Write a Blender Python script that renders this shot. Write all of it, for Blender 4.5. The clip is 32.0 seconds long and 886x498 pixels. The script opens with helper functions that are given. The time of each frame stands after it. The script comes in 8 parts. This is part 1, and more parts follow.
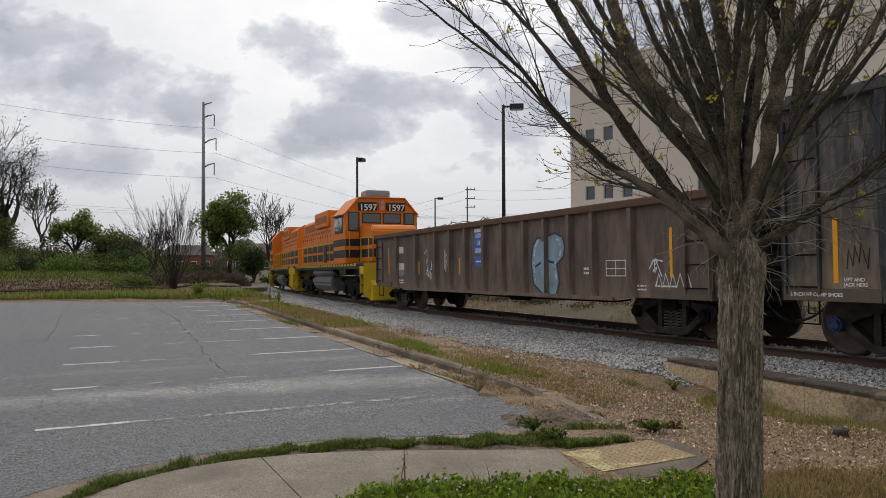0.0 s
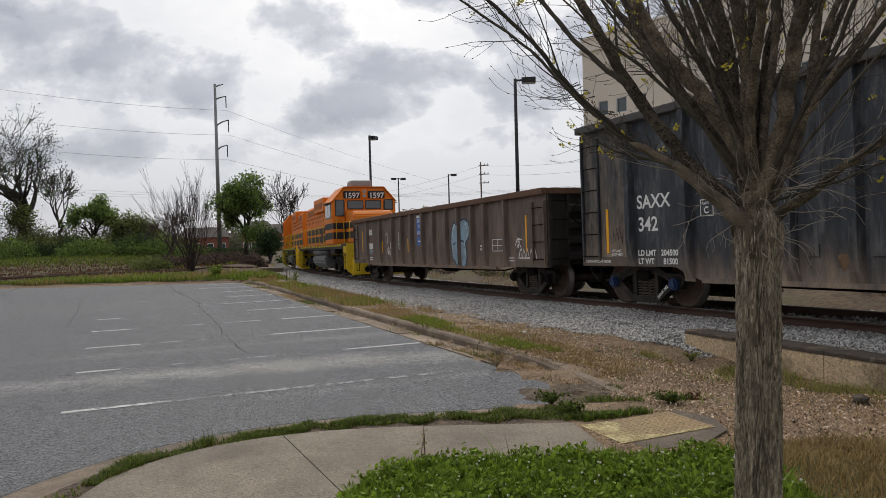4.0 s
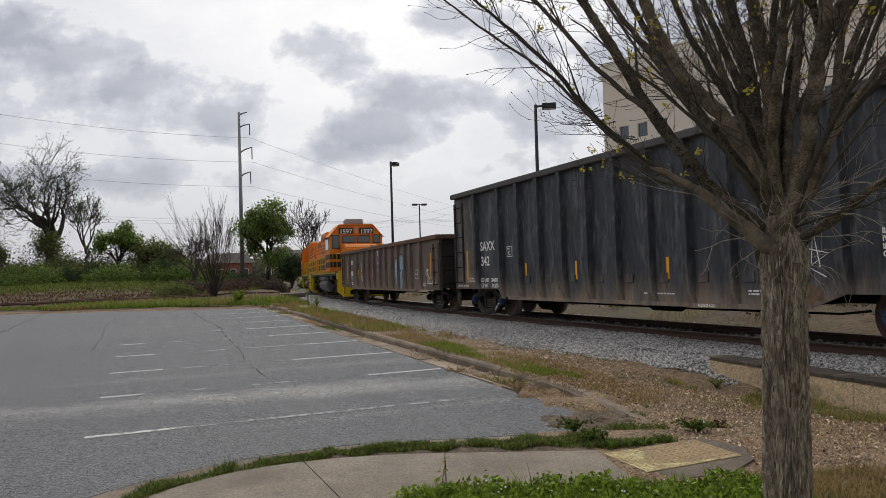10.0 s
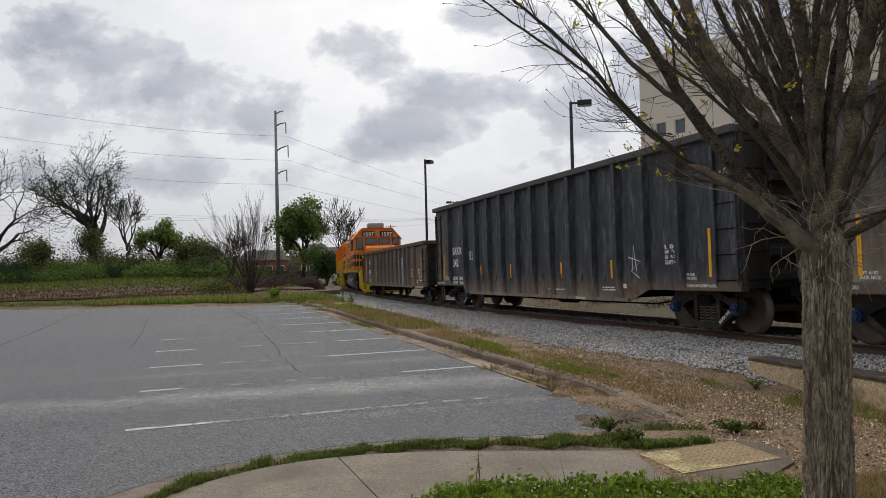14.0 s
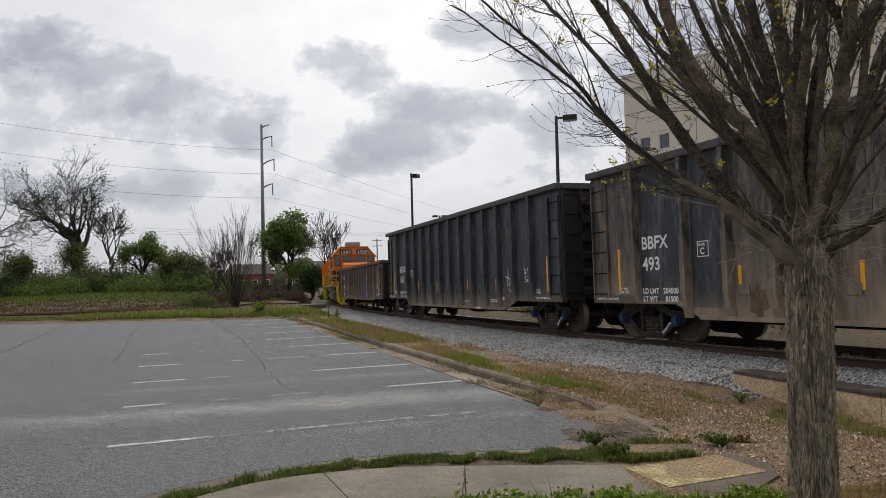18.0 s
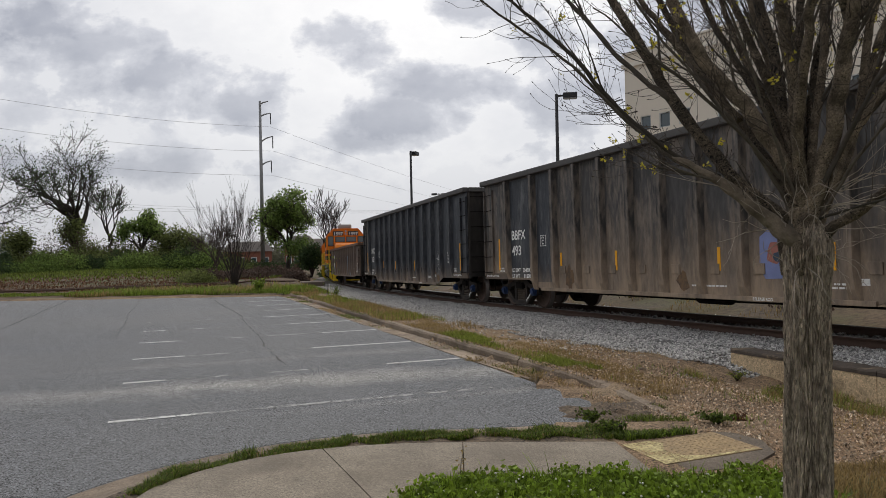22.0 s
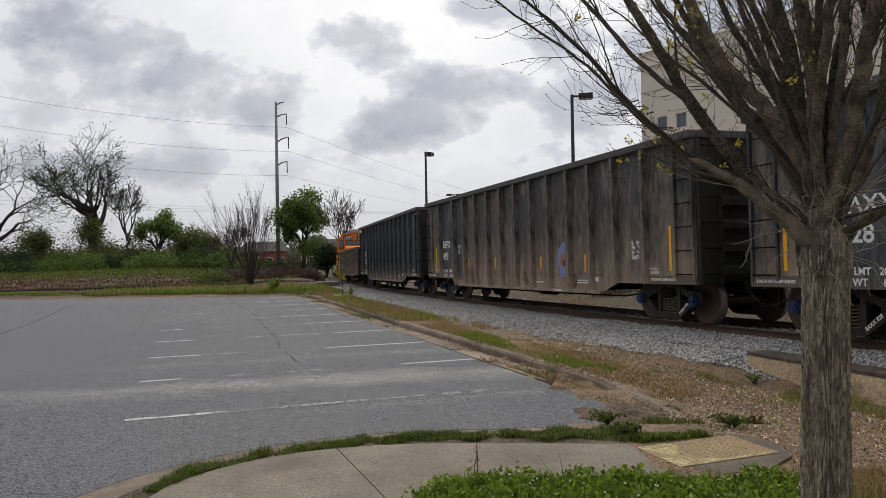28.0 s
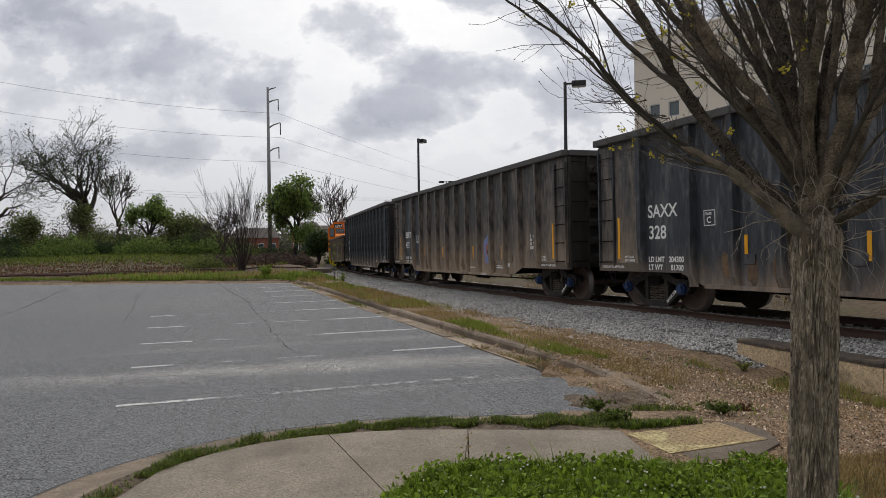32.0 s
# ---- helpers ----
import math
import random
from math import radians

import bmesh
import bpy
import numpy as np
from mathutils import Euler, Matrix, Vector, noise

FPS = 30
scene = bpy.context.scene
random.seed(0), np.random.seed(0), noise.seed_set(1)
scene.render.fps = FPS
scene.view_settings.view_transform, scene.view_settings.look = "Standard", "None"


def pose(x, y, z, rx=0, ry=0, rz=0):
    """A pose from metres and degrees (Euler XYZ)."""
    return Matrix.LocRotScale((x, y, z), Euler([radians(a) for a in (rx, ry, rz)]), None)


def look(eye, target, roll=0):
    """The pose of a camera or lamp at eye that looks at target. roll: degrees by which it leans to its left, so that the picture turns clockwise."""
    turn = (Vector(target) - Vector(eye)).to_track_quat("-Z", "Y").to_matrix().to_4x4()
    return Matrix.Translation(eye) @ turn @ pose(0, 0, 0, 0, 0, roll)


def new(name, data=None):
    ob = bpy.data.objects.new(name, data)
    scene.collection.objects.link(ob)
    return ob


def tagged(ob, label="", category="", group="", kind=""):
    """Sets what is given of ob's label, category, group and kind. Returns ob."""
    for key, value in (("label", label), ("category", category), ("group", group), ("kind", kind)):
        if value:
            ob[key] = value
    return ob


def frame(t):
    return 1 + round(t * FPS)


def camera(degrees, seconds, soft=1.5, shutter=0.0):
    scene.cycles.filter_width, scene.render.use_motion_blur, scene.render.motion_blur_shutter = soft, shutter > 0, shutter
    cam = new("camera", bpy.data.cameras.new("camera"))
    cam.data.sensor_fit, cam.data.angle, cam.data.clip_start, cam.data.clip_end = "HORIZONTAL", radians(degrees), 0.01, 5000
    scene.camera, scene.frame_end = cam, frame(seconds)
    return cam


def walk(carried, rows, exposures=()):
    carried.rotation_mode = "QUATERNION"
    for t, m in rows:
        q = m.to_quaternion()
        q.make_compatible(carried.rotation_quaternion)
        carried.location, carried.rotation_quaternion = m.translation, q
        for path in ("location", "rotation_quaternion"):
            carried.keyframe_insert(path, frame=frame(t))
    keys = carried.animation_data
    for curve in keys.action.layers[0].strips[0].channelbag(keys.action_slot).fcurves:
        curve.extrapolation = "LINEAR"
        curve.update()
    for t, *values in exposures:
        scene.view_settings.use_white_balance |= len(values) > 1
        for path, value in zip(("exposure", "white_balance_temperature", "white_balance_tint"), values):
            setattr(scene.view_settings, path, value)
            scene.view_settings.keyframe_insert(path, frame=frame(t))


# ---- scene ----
cam = camera(62.2, 32.0, soft=0.65)
PATH = [
    (0.0, pose(0, 0, 1.81, 90.88, 0.24, -0.45)),
    (0.5, pose(0, 0, 1.81, 90.92, 0.28, -0.33)),
    (1.0, pose(0, 0, 1.81, 90.86, 0.24, -0.32)),
    (1.5, pose(0, 0, 1.81, 90.91, 0.36, -0.82)),
    (2.0, pose(0, 0, 1.81, 90.65, 0.25, -1.10)),
    (2.5, pose(0, 0, 1.81, 90.43, 0.19, -1.03)),
    (3.0, pose(0, 0, 1.81, 89.35, 0.32, -0.36)),
    (3.5, pose(0, 0, 1.81, 89.05, 1.31, 0.09)),
    (5.5, pose(0, 0, 1.81, 89.25, 1.66, 2.96)),
    (6.0, pose(0, 0, 1.81, 89.30, 2.62, 3.50)),
    (6.5, pose(0, 0, 1.81, 89.35, 2.09, 3.84)),
    (7.0, pose(0, 0, 1.81, 90.47, 1.58, 3.87)),
    (7.5, pose(0, 0, 1.81, 91.01, 1.54, 4.10)),
    (8.0, pose(0, 0, 1.81, 91.45, 1.58, 2.43)),
    (8.5, pose(0, 0, 1.81, 91.82, 1.69, 2.09)),
    (9.0, pose(0, 0, 1.81, 91.74, 1.73, 2.26)),
    (9.5, pose(0, 0, 1.81, 91.49, 1.73, 2.37)),
    (10.0, pose(0, 0, 1.81, 91.10, 1.62, 2.34)),
    (10.5, pose(0, 0, 1.81, 91.07, 1.51, 2.55)),
    (11.0, pose(0, 0, 1.81, 91.33, 1.49, 2.63)),
    (11.5, pose(0, 0, 1.81, 91.37, 1.45, 3.48)),
    (12.0, pose(0, 0, 1.81, 91.10, 1.45, 4.06)),
    (12.5, pose(0, 0, 1.81, 90.93, 1.40, 4.40)),
    (13.0, pose(0, 0, 1.81, 90.95, 1.43, 4.73)),
    (13.5, pose(0, 0, 1.81, 90.98, 1.38, 5.03)),
    (15.5, pose(0, 0, 1.81, 91.05, 1.52, 4.79)),
    (16.0, pose(0, 0, 1.81, 91.59, 1.54, 4.97)),
    (16.5, pose(0, 0, 1.81, 91.86, 1.57, 4.88)),
    (17.0, pose(0, 0, 1.81, 92.07, 1.56, 4.19)),
    (17.5, pose(0, 0, 1.81, 92.14, 1.50, 3.92)),
    (18.0, pose(0, 0, 1.81, 92.05, 1.44, 3.92)),
    (18.5, pose(0, 0, 1.81, 91.74, 1.45, 3.87)),
    (19.0, pose(0, 0, 1.81, 91.52, 1.32, 4.02)),
    (19.5, pose(0, 0, 1.81, 91.57, 1.26, 3.49)),
    (20.0, pose(0, 0, 1.81, 91.57, 1.23, 3.47)),
    (20.5, pose(0, 0, 1.81, 91.55, 1.16, 3.36)),
    (21.0, pose(0, 0, 1.81, 91.45, 1.08, 3.20)),
    (21.5, pose(0, 0, 1.81, 90.71, 1.18, 3.44)),
    (22.0, pose(0, 0, 1.81, 90.34, 1.22, 3.84)),
    (22.5, pose(0, 0, 1.81, 90.32, 1.22, 3.89)),
    (23.0, pose(0, 0, 1.81, 90.35, 1.20, 3.98)),
    (23.5, pose(0, 0, 1.81, 90.37, 1.21, 3.83)),
    (24.0, pose(0, 0, 1.81, 90.40, 1.25, 3.87)),
    (24.5, pose(0, 0, 1.81, 90.28, 1.28, 4.08)),
    (25.0, pose(0, 0, 1.81, 90.28, 1.28, 4.18)),
    (25.5, pose(0, 0, 1.81, 90.35, 1.30, 4.40)),
    (27.5, pose(0, 0, 1.81, 90.48, 1.21, 4.86)),
    (28.0, pose(0, 0, 1.81, 90.41, 1.01, 4.98)),
    (28.5, pose(0, 0, 1.81, 90.39, 0.89, 5.05)),
    (29.0, pose(0, 0, 1.81, 90.38, 0.84, 5.00)),
    (29.5, pose(0, 0, 1.81, 90.38, 0.82, 4.83)),
    (30.0, pose(0, 0, 1.81, 90.31, 0.75, 4.85)),
    (30.5, pose(0, 0, 1.81, 89.86, 0.77, 4.95)),
    (31.0, pose(0, 0, 1.81, 89.64, 0.75, 5.17)),
    (31.5, pose(0, 0, 1.81, 89.45, 0.66, 4.68)),
    (32.0, pose(0, 0, 1.81, 89.40, 0.75, 4.37)),
]
walk(cam, PATH)

# ---- light: bright broken overcast, brightest part of the sky ahead ----
def sky_world():
    w = bpy.data.worlds.new("overcast_sky")
    scene.world = w
    w.use_nodes = True
    nt = w.node_tree
    nd, ln = nt.nodes, nt.links
    nd.clear()
    out, bg = nd.new("ShaderNodeOutputWorld"), nd.new("ShaderNodeBackground")
    ln.new(bg.outputs[0], out.inputs[0])
    tc = nd.new("ShaderNodeTexCoord")
    sep = nd.new("ShaderNodeSeparateXYZ")
    ln.new(tc.outputs["Generated"], sep.inputs[0])

    def val(op, a, b=None, clamp=False):
        n = nd.new("ShaderNodeMath")
        n.operation, n.use_clamp = op, clamp
        for i, v in enumerate((a, b)):
            if v is None:
                continue
            if isinstance(v, (int, float)):
                n.inputs[i].default_value = v
            else:
                ln.new(v, n.inputs[i])
        return n.outputs[0]

    x, y, z = sep.outputs
    zz = val("ADD", val("MAXIMUM", z, 0.0), 0.22)
    comb = nd.new("ShaderNodeCombineXYZ")
    ln.new(val("DIVIDE", x, zz), comb.inputs[0])
    ln.new(val("DIVIDE", y, zz), comb.inputs[1])

    def cloud_noise(scale, detail, rough, offset):
        n = nd.new("ShaderNodeTexNoise")
        n.inputs["Scale"].default_value, n.inputs["Detail"].default_value = scale, detail
        n.inputs["Roughness"].default_value = rough
        m = nd.new("ShaderNodeMapping")
        m.inputs["Location"].default_value = (offset, offset * 0.7, 0)
        ln.new(comb.outputs[0], m.inputs[0])
        ln.new(m.outputs[0], n.inputs["Vector"])
        return n.outputs["Fac"]

    big = cloud_noise(0.75, 9, 0.58, 3.1)
    # the banks of darker cloud, by tangent of azimuth and elevation ahead
    ys = val("MAXIMUM", y, 0.05)
    u, v = val("DIVIDE", x, ys), val("DIVIDE", z, ys)
    ahead = val("GREATER_THAN", y, 0.06)
    flat = nd.new("ShaderNodeCombineXYZ")
    ln.new(u, flat.inputs[0])
    ln.new(val("MULTIPLY", v, 1.5), flat.inputs[1])

    def puff(scale, detail, rough, offset):
        n = nd.new("ShaderNodeTexNoise")
        n.inputs["Scale"].default_value, n.inputs["Detail"].default_value, n.inputs["Roughness"].default_value = scale, detail, rough
        n.inputs["Distortion"].default_value = 0.15
        m = nd.new("ShaderNodeMapping")
        m.inputs["Location"].default_value = (offset, offset * 0.7, offset * 0.2)
        ln.new(flat.outputs[0], m.inputs[0])
        ln.new(m.outputs[0], n.inputs["Vector"])
        return n.outputs["Fac"]

    fine, fluff = puff(5.0, 9, 0.6, 2.3), puff(13.0, 8, 0.58, 5.1)
    warp = val("MULTIPLY", val("SUBTRACT", fine, 0.5), 2.4)
    warp = val("ADD", warp, val("MULTIPLY", val("SUBTRACT", fluff, 0.5), 1.7))
    dark = None
    for cu, cv, ru, rv, amount in CLOUDS:
        du = val("DIVIDE", val("SUBTRACT", u, cu), ru)
        dv = val("DIVIDE", val("SUBTRACT", v, cv), rv)
        r = val("SQRT", val("ADD", val("MULTIPLY", du, du), val("MULTIPLY", dv, dv)))
        f = val("MULTIPLY", val("ADD", val("SUBTRACT", 1.30, r), warp), 1.15, True)
        f = val("MULTIPLY", f, amount)
        dark = f if dark is None else val("MAXIMUM", dark, f)
    dark = val("MULTIPLY", dark, ahead)
    wide = val("MULTIPLY", val("SUBTRACT", big, 0.47), 1.8, True)
    behind = val("SUBTRACT", 1.0, ahead)
    shade = val("ADD", dark, val("MULTIPLY", wide, val("ADD", 0.12, val("MULTIPLY", behind, 0.6))), True)
    shade = val("ADD", shade, val("ADD", val("MULTIPLY", val("SUBTRACT", fluff, 0.5), 0.75), val("MULTIPLY", val("SUBTRACT", fine, 0.5), 1.0)), True)
    low = val("MULTIPLY", val("SUBTRACT", 0.13, z), 1.3, True)
    shade = val("MAXIMUM", shade, low)
    # thin bright cloud before the hidden sun
    gu, gv = val("DIVIDE", val("ADD", u, 0.11), 0.44), val("DIVIDE", val("SUBTRACT", v, 0.35), 0.20)
    glow = val("SUBTRACT", 1.25, val("SQRT", val("ADD", val("MULTIPLY", gu, gu), val("MULTIPLY", gv, gv))))
    glow = val("MULTIPLY", val("MULTIPLY", val("ADD", glow, val("MULTIPLY", warp, 0.6)), ahead), 0.8, True)
    shade = val("SUBTRACT", shade, val("MULTIPLY", glow, 0.22), True)
    shade = val("ADD", shade, val("MULTIPLY", val("SUBTRACT", 1.0, glow), 0.20), True)
    ramp = nd.new("ShaderNodeValToRGB")
    ln.new(shade, ramp.inputs[0])
    e = ramp.color_ramp.elements
    e[0].position, e[0].color = 0.0, (1.16, 1.145, 1.13, 1)
    e[1].position, e[1].color = 1.0, (0.265, 0.288, 0.365, 1)
    mid = e.new(0.30)
    mid.color = (0.74, 0.75, 0.80, 1)
    sky = nd.new("ShaderNodeTexSky")
    sky.sky_type, sky.sun_disc = "NISHITA", False
    sky.sun_elevation, sky.sun_rotation = radians(42), radians(-6)
    dim = nd.new("ShaderNodeVectorMath")
    dim.operation = "SCALE"
    dim.inputs["Scale"].default_value = 0.1
    ln.new(sky.outputs[0], dim.inputs[0])
    mix = nd.new("ShaderNodeMixRGB")
    mix.inputs[0].default_value = 0.93
    ln.new(dim.outputs[0], mix.inputs[1])
    ln.new(ramp.outputs[0], mix.inputs[2])
    ln.new(mix.outputs[0], bg.inputs[0])
    # brighter towards the hidden sun, darker behind
    near_sun = nd.new("ShaderNodeVectorMath")
    near_sun.operation = "DOT_PRODUCT"
    ln.new(tc.outputs["Generated"], near_sun.inputs[0])
    near_sun.inputs[1].default_value = (-0.078, 0.739, 0.669)
    side = val("ADD", val("MULTIPLY", near_sun.outputs["Value"], 0.5), 0.5)
    ln.new(val("MULTIPLY", val("ADD", val("MULTIPLY", side, 0.62), 0.42), SKY_STRENGTH), bg.inputs[1])


SKY_STRENGTH = 0.92
CLOUDS = [(-0.44, 0.258, 0.15, 0.050, 0.47), (-0.64, 0.34, 0.13, 0.05, 0.48), (-0.55, 0.305, 0.13, 0.04, 0.39), (-0.34, 0.215, 0.075, 0.035, 0.47),
          (-0.20, 0.305, 0.065, 0.042, 0.56), (-0.05, 0.225, 0.095, 0.036, 0.56), (-0.115, 0.19, 0.095, 0.032, 0.51), (-0.17, 0.163, 0.05, 0.018, 0.39),
          (0.0, 0.335, 0.08, 0.035, 0.62), (0.06, 0.28, 0.07, 0.04, 0.62), (0.09, 0.19, 0.07, 0.06, 0.48), (-0.60, 0.13, 0.26, 0.025, 0.28), (0.32, 0.29, 0.15, 0.09, 0.47)]
sky_world()
sun = new("sun", bpy.data.lights.new("sun", "SUN"))
sun.data.energy, sun.data.angle, sun.data.color = 1.4, radians(22), (1.0, 0.93, 0.82)
sun.matrix_world = look((-4.2, 40, 36), (0, 0, 0))
scene.view_settings.exposure = 0.0

# ---- materials ----
def mat(name, base, rough=0.8, metal=0.0, var=0.3, scale=9.0, coarse=0.7, stretch=(1, 1, 1), bump=0.15, stain=None, stain_at=0.55,
        stain_soft=0.12, stain_amount=0.7, stain_scale=0.5, island=0.0, random_tint=0.0, spec=0.4, bump_scale=None, grain=1.0, sweep=False, splash=None, speck=0.0, speck_scale=80.0, wear=None):
    """Two scales of colour change, an optional stain of a second colour, fine relief; island and random_tint vary piece by piece."""
    m = bpy.data.materials.new(name)
    m.use_nodes = True
    nd, ln = m.node_tree.nodes, m.node_tree.links
    bs = nd["Principled BSDF"]
    bs.inputs["Metallic"].default_value = metal
    bs.inputs["Specular IOR Level"].default_value = spec
    tc = nd.new("ShaderNodeTexCoord")
    mp = nd.new("ShaderNodeMapping")
    mp.inputs["Scale"].default_value = stretch
    ln.new(tc.outputs["Object"], mp.inputs[0])

    def nz(s, detail=5, rough_=0.6, off=0.0):
        n = nd.new("ShaderNodeTexNoise")
        n.inputs["Scale"].default_value, n.inputs["Detail"].default_value, n.inputs["Roughness"].default_value = s, detail, rough_
        if off:
            o = nd.new("ShaderNodeVectorMath")
            o.inputs[1].default_value = (off, off * 1.7, off * 0.6)
            ln.new(mp.outputs[0], o.inputs[0])
            ln.new(o.outputs[0], n.inputs["Vector"])
        else:
            ln.new(mp.outputs[0], n.inputs["Vector"])
        return n.outputs["Fac"]

    def ma(op, a, b, clamp=False):
        n = nd.new("ShaderNodeMath")
        n.operation, n.use_clamp = op, clamp
        for i, v in enumerate((a, b)):
            if isinstance(v, (int, float)):
                n.inputs[i].default_value = v
            else:
                ln.new(v, n.inputs[i])
        return n.outputs[0]

    fine, wide = nz(scale), nz(coarse, 6, 0.62, 5.0)
    t = ma("ADD", ma("MULTIPLY", ma("SUBTRACT", fine, 0.5), 1.5 * var * grain), ma("MULTIPLY", ma("SUBTRACT", wide, 0.5), 1.9 * var))
    k = ma("ADD", t, 1.0)
    if speck:
        # single chips of aggregate
        vo = nd.new("ShaderNodeTexVoronoi")
        vo.inputs["Scale"].default_value = speck_scale
        ln.new(mp.outputs[0], vo.inputs["Vector"])
        sx = nd.new("ShaderNodeSeparateColor")
        ln.new(vo.outputs["Color"], sx.inputs[0])
        c = ma("SUBTRACT", sx.outputs[0], 0.5)
        k = ma("ADD", k, ma("MULTIPLY", ma("ADD", ma("MULTIPLY", ma("MULTIPLY", c, c), ma("MULTIPLY", c, 4.0)), ma("MULTIPLY", c, 0.6)), 2 * speck))
    if island:
        g = nd.new("ShaderNodeNewGeometry")
        k = ma("ADD", k, ma("MULTIPLY", ma("SUBTRACT", g.outputs["Random Per Island"], 0.5), 2 * island))
    if random_tint:
        oi = nd.new("ShaderNodeObjectInfo")
        k = ma("ADD", k, ma("MULTIPLY", ma("SUBTRACT", oi.outputs["Random"], 0.5), 2 * random_tint))
    sc = nd.new("ShaderNodeVectorMath")
    sc.operation = "SCALE"
    sc.inputs[0].default_value = base
    ln.new(k, sc.inputs["Scale"])
    col = sc.outputs[0]
    if stain:
        s = ma("ADD", ma("MULTIPLY", nz(stain_scale, 8, 0.65, 11.0), 0.75), ma("MULTIPLY", fine, 0.25))
        s = ma("MULTIPLY", ma("SUBTRACT", s, stain_at - stain_soft), 1 / (2 * stain_soft), True)
        s = ma("MULTIPLY", s, stain_amount)
        mx = nd.new("ShaderNodeMixRGB")
        ln.new(s, mx.inputs[0])
        ln.new(col, mx.inputs[1])
        mx.inputs[2].default_value = (*stain, 1)
        col = mx.outputs[0]
    if splash:
        # dust thrown up from the ballast: heaviest low on the sides, ragged upper edge
        low, high, tint, amount = splash
        hz = nd.new("ShaderNodeSeparateXYZ")
        ln.new(tc.outputs["Object"], hz.inputs[0])
        f = ma("DIVIDE", ma("SUBTRACT", high, hz.outputs[2]), high - low)
        f = ma("ADD", f, ma("MULTIPLY", ma("SUBTRACT", nz(2.0, 8, 0.7, 21.0), 0.5), 1.6))
        f = ma("MULTIPLY", f, 1.0, True)
        f = ma("MULTIPLY", ma("MULTIPLY", f, f), amount)
        mx = nd.new("ShaderNodeMixRGB")
        ln.new(f, mx.inputs[0])
        ln.new(col, mx.inputs[1])
        mx.inputs[2].default_value = (*tint, 1)
        col = mx.outputs[0]
    if sweep:
        # silt left by run-off: pale sweeps across the bays, in the car park's own axes
        def along(axis, origin):
            n = nd.new("ShaderNodeVectorMath")
            n.operation = "DOT_PRODUCT"
            ln.new(tc.outputs["Object"], n.inputs[0])
            n.inputs[1].default_value = axis
            return ma("SUBTRACT", n.outputs["Value"], origin)
        ca, sa = math.cos(radians(24.16)), math.sin(radians(24.16))
        q = along((-sa, ca, 0), -sa * 0.513 + ca * 10.115)
        w = along((ca, sa, 0), ca * 0.513 + sa * 10.115)
        mask = 0.0
        for q0, slope, half, w0, amount in ((1.5, -0.09, 0.80, -9.5, 0.85), (-0.30, 0.02, 0.22, -5.0, 0.4), (4.3, 0.0, 0.4, -8.0, 0.35)):
            c = ma("ADD", ma("MULTIPLY", w, slope), q0)
            d = ma("DIVIDE", ma("ABSOLUTE", ma("SUBTRACT", q, c), 0.0), half)
            f = ma("SUBTRACT", ma("ADD", 1.0, ma("MULTIPLY", ma("SUBTRACT", nz(0.8, 7, 0.6, 3.0), 0.5), 2.6)), d)
            f = ma("MULTIPLY", ma("MULTIPLY", f, 0.9, True), ma("MULTIPLY", ma("SUBTRACT", w, w0), 0.22, True))
            mask = ma("MAXIMUM", mask, ma("MULTIPLY", f, amount))
        mask = ma("MULTIPLY", mask, ma("ADD", 0.45, ma("MULTIPLY", nz(0.5, 5, 0.6, 8.0), 0.9)), True)
        mx = nd.new("ShaderNodeMixRGB")
        ln.new(mask, mx.inputs[0])
        ln.new(col, mx.inputs[1])
        pale = nd.new("ShaderNodeVectorMath")
        pale.operation = "SCALE"
        pale.inputs[0].default_value = (0.33, 0.322, 0.305)
        ln.new(k, pale.inputs["Scale"])
        ln.new(pale.outputs[0], mx.inputs[2])
        col = mx.outputs[0]
    ln.new(col, bs.inputs["Base Color"])
    ln.new(ma("ADD", ma("MULTIPLY", ma("SUBTRACT", wide, 0.5), 0.35), rough, True), bs.inputs["Roughness"])
    if wear:
        # paint flaked away in patches
        at, soft_, sc_ = wear
        f = ma("ADD", ma("MULTIPLY", nz(sc_, 7, 0.7, 31.0), 0.7), ma("MULTIPLY", nz(sc_ * 9, 4, 0.7, 37.0), 0.3))
        ln.new(ma("MULTIPLY", ma("SUBTRACT", at + soft_, f), 1 / (2 * soft_), True), bs.inputs["Alpha"])
    if bump:
        b = nd.new("ShaderNodeBump")
        b.inputs["Strength"].default_value, b.inputs["Distance"].default_value = bump, 0.02
        ln.new(nz(bump_scale or scale * 1.7, 6, 0.65, 2.0), b.inputs["Height"])
        ln.new(b.outputs[0], bs.inputs["Normal"])
    return m


def leaf_mat(name, base, island=0.45, lit=0.35):
    m = mat(name, base, 0.65, var=0.15, scale=2.0, coarse=0.3, bump=0, island=island, spec=0.25)
    nd, ln = m.node_tree.nodes, m.node_tree.links
    bs = nd["Principled BSDF"]
    tr, mx = nd.new("ShaderNodeBsdfTranslucent"), nd.new("ShaderNodeMixShader")
    ln.new(bs.inputs["Base Color"].links[0].from_socket, tr.inputs[0])
    mx.inputs[0].default_value = lit
    ln.new(bs.outputs[0], mx.inputs[1])
    ln.new(tr.outputs[0], mx.inputs[2])
    ln.new(mx.outputs[0], nd["Material Output"].inputs[0])
    return m


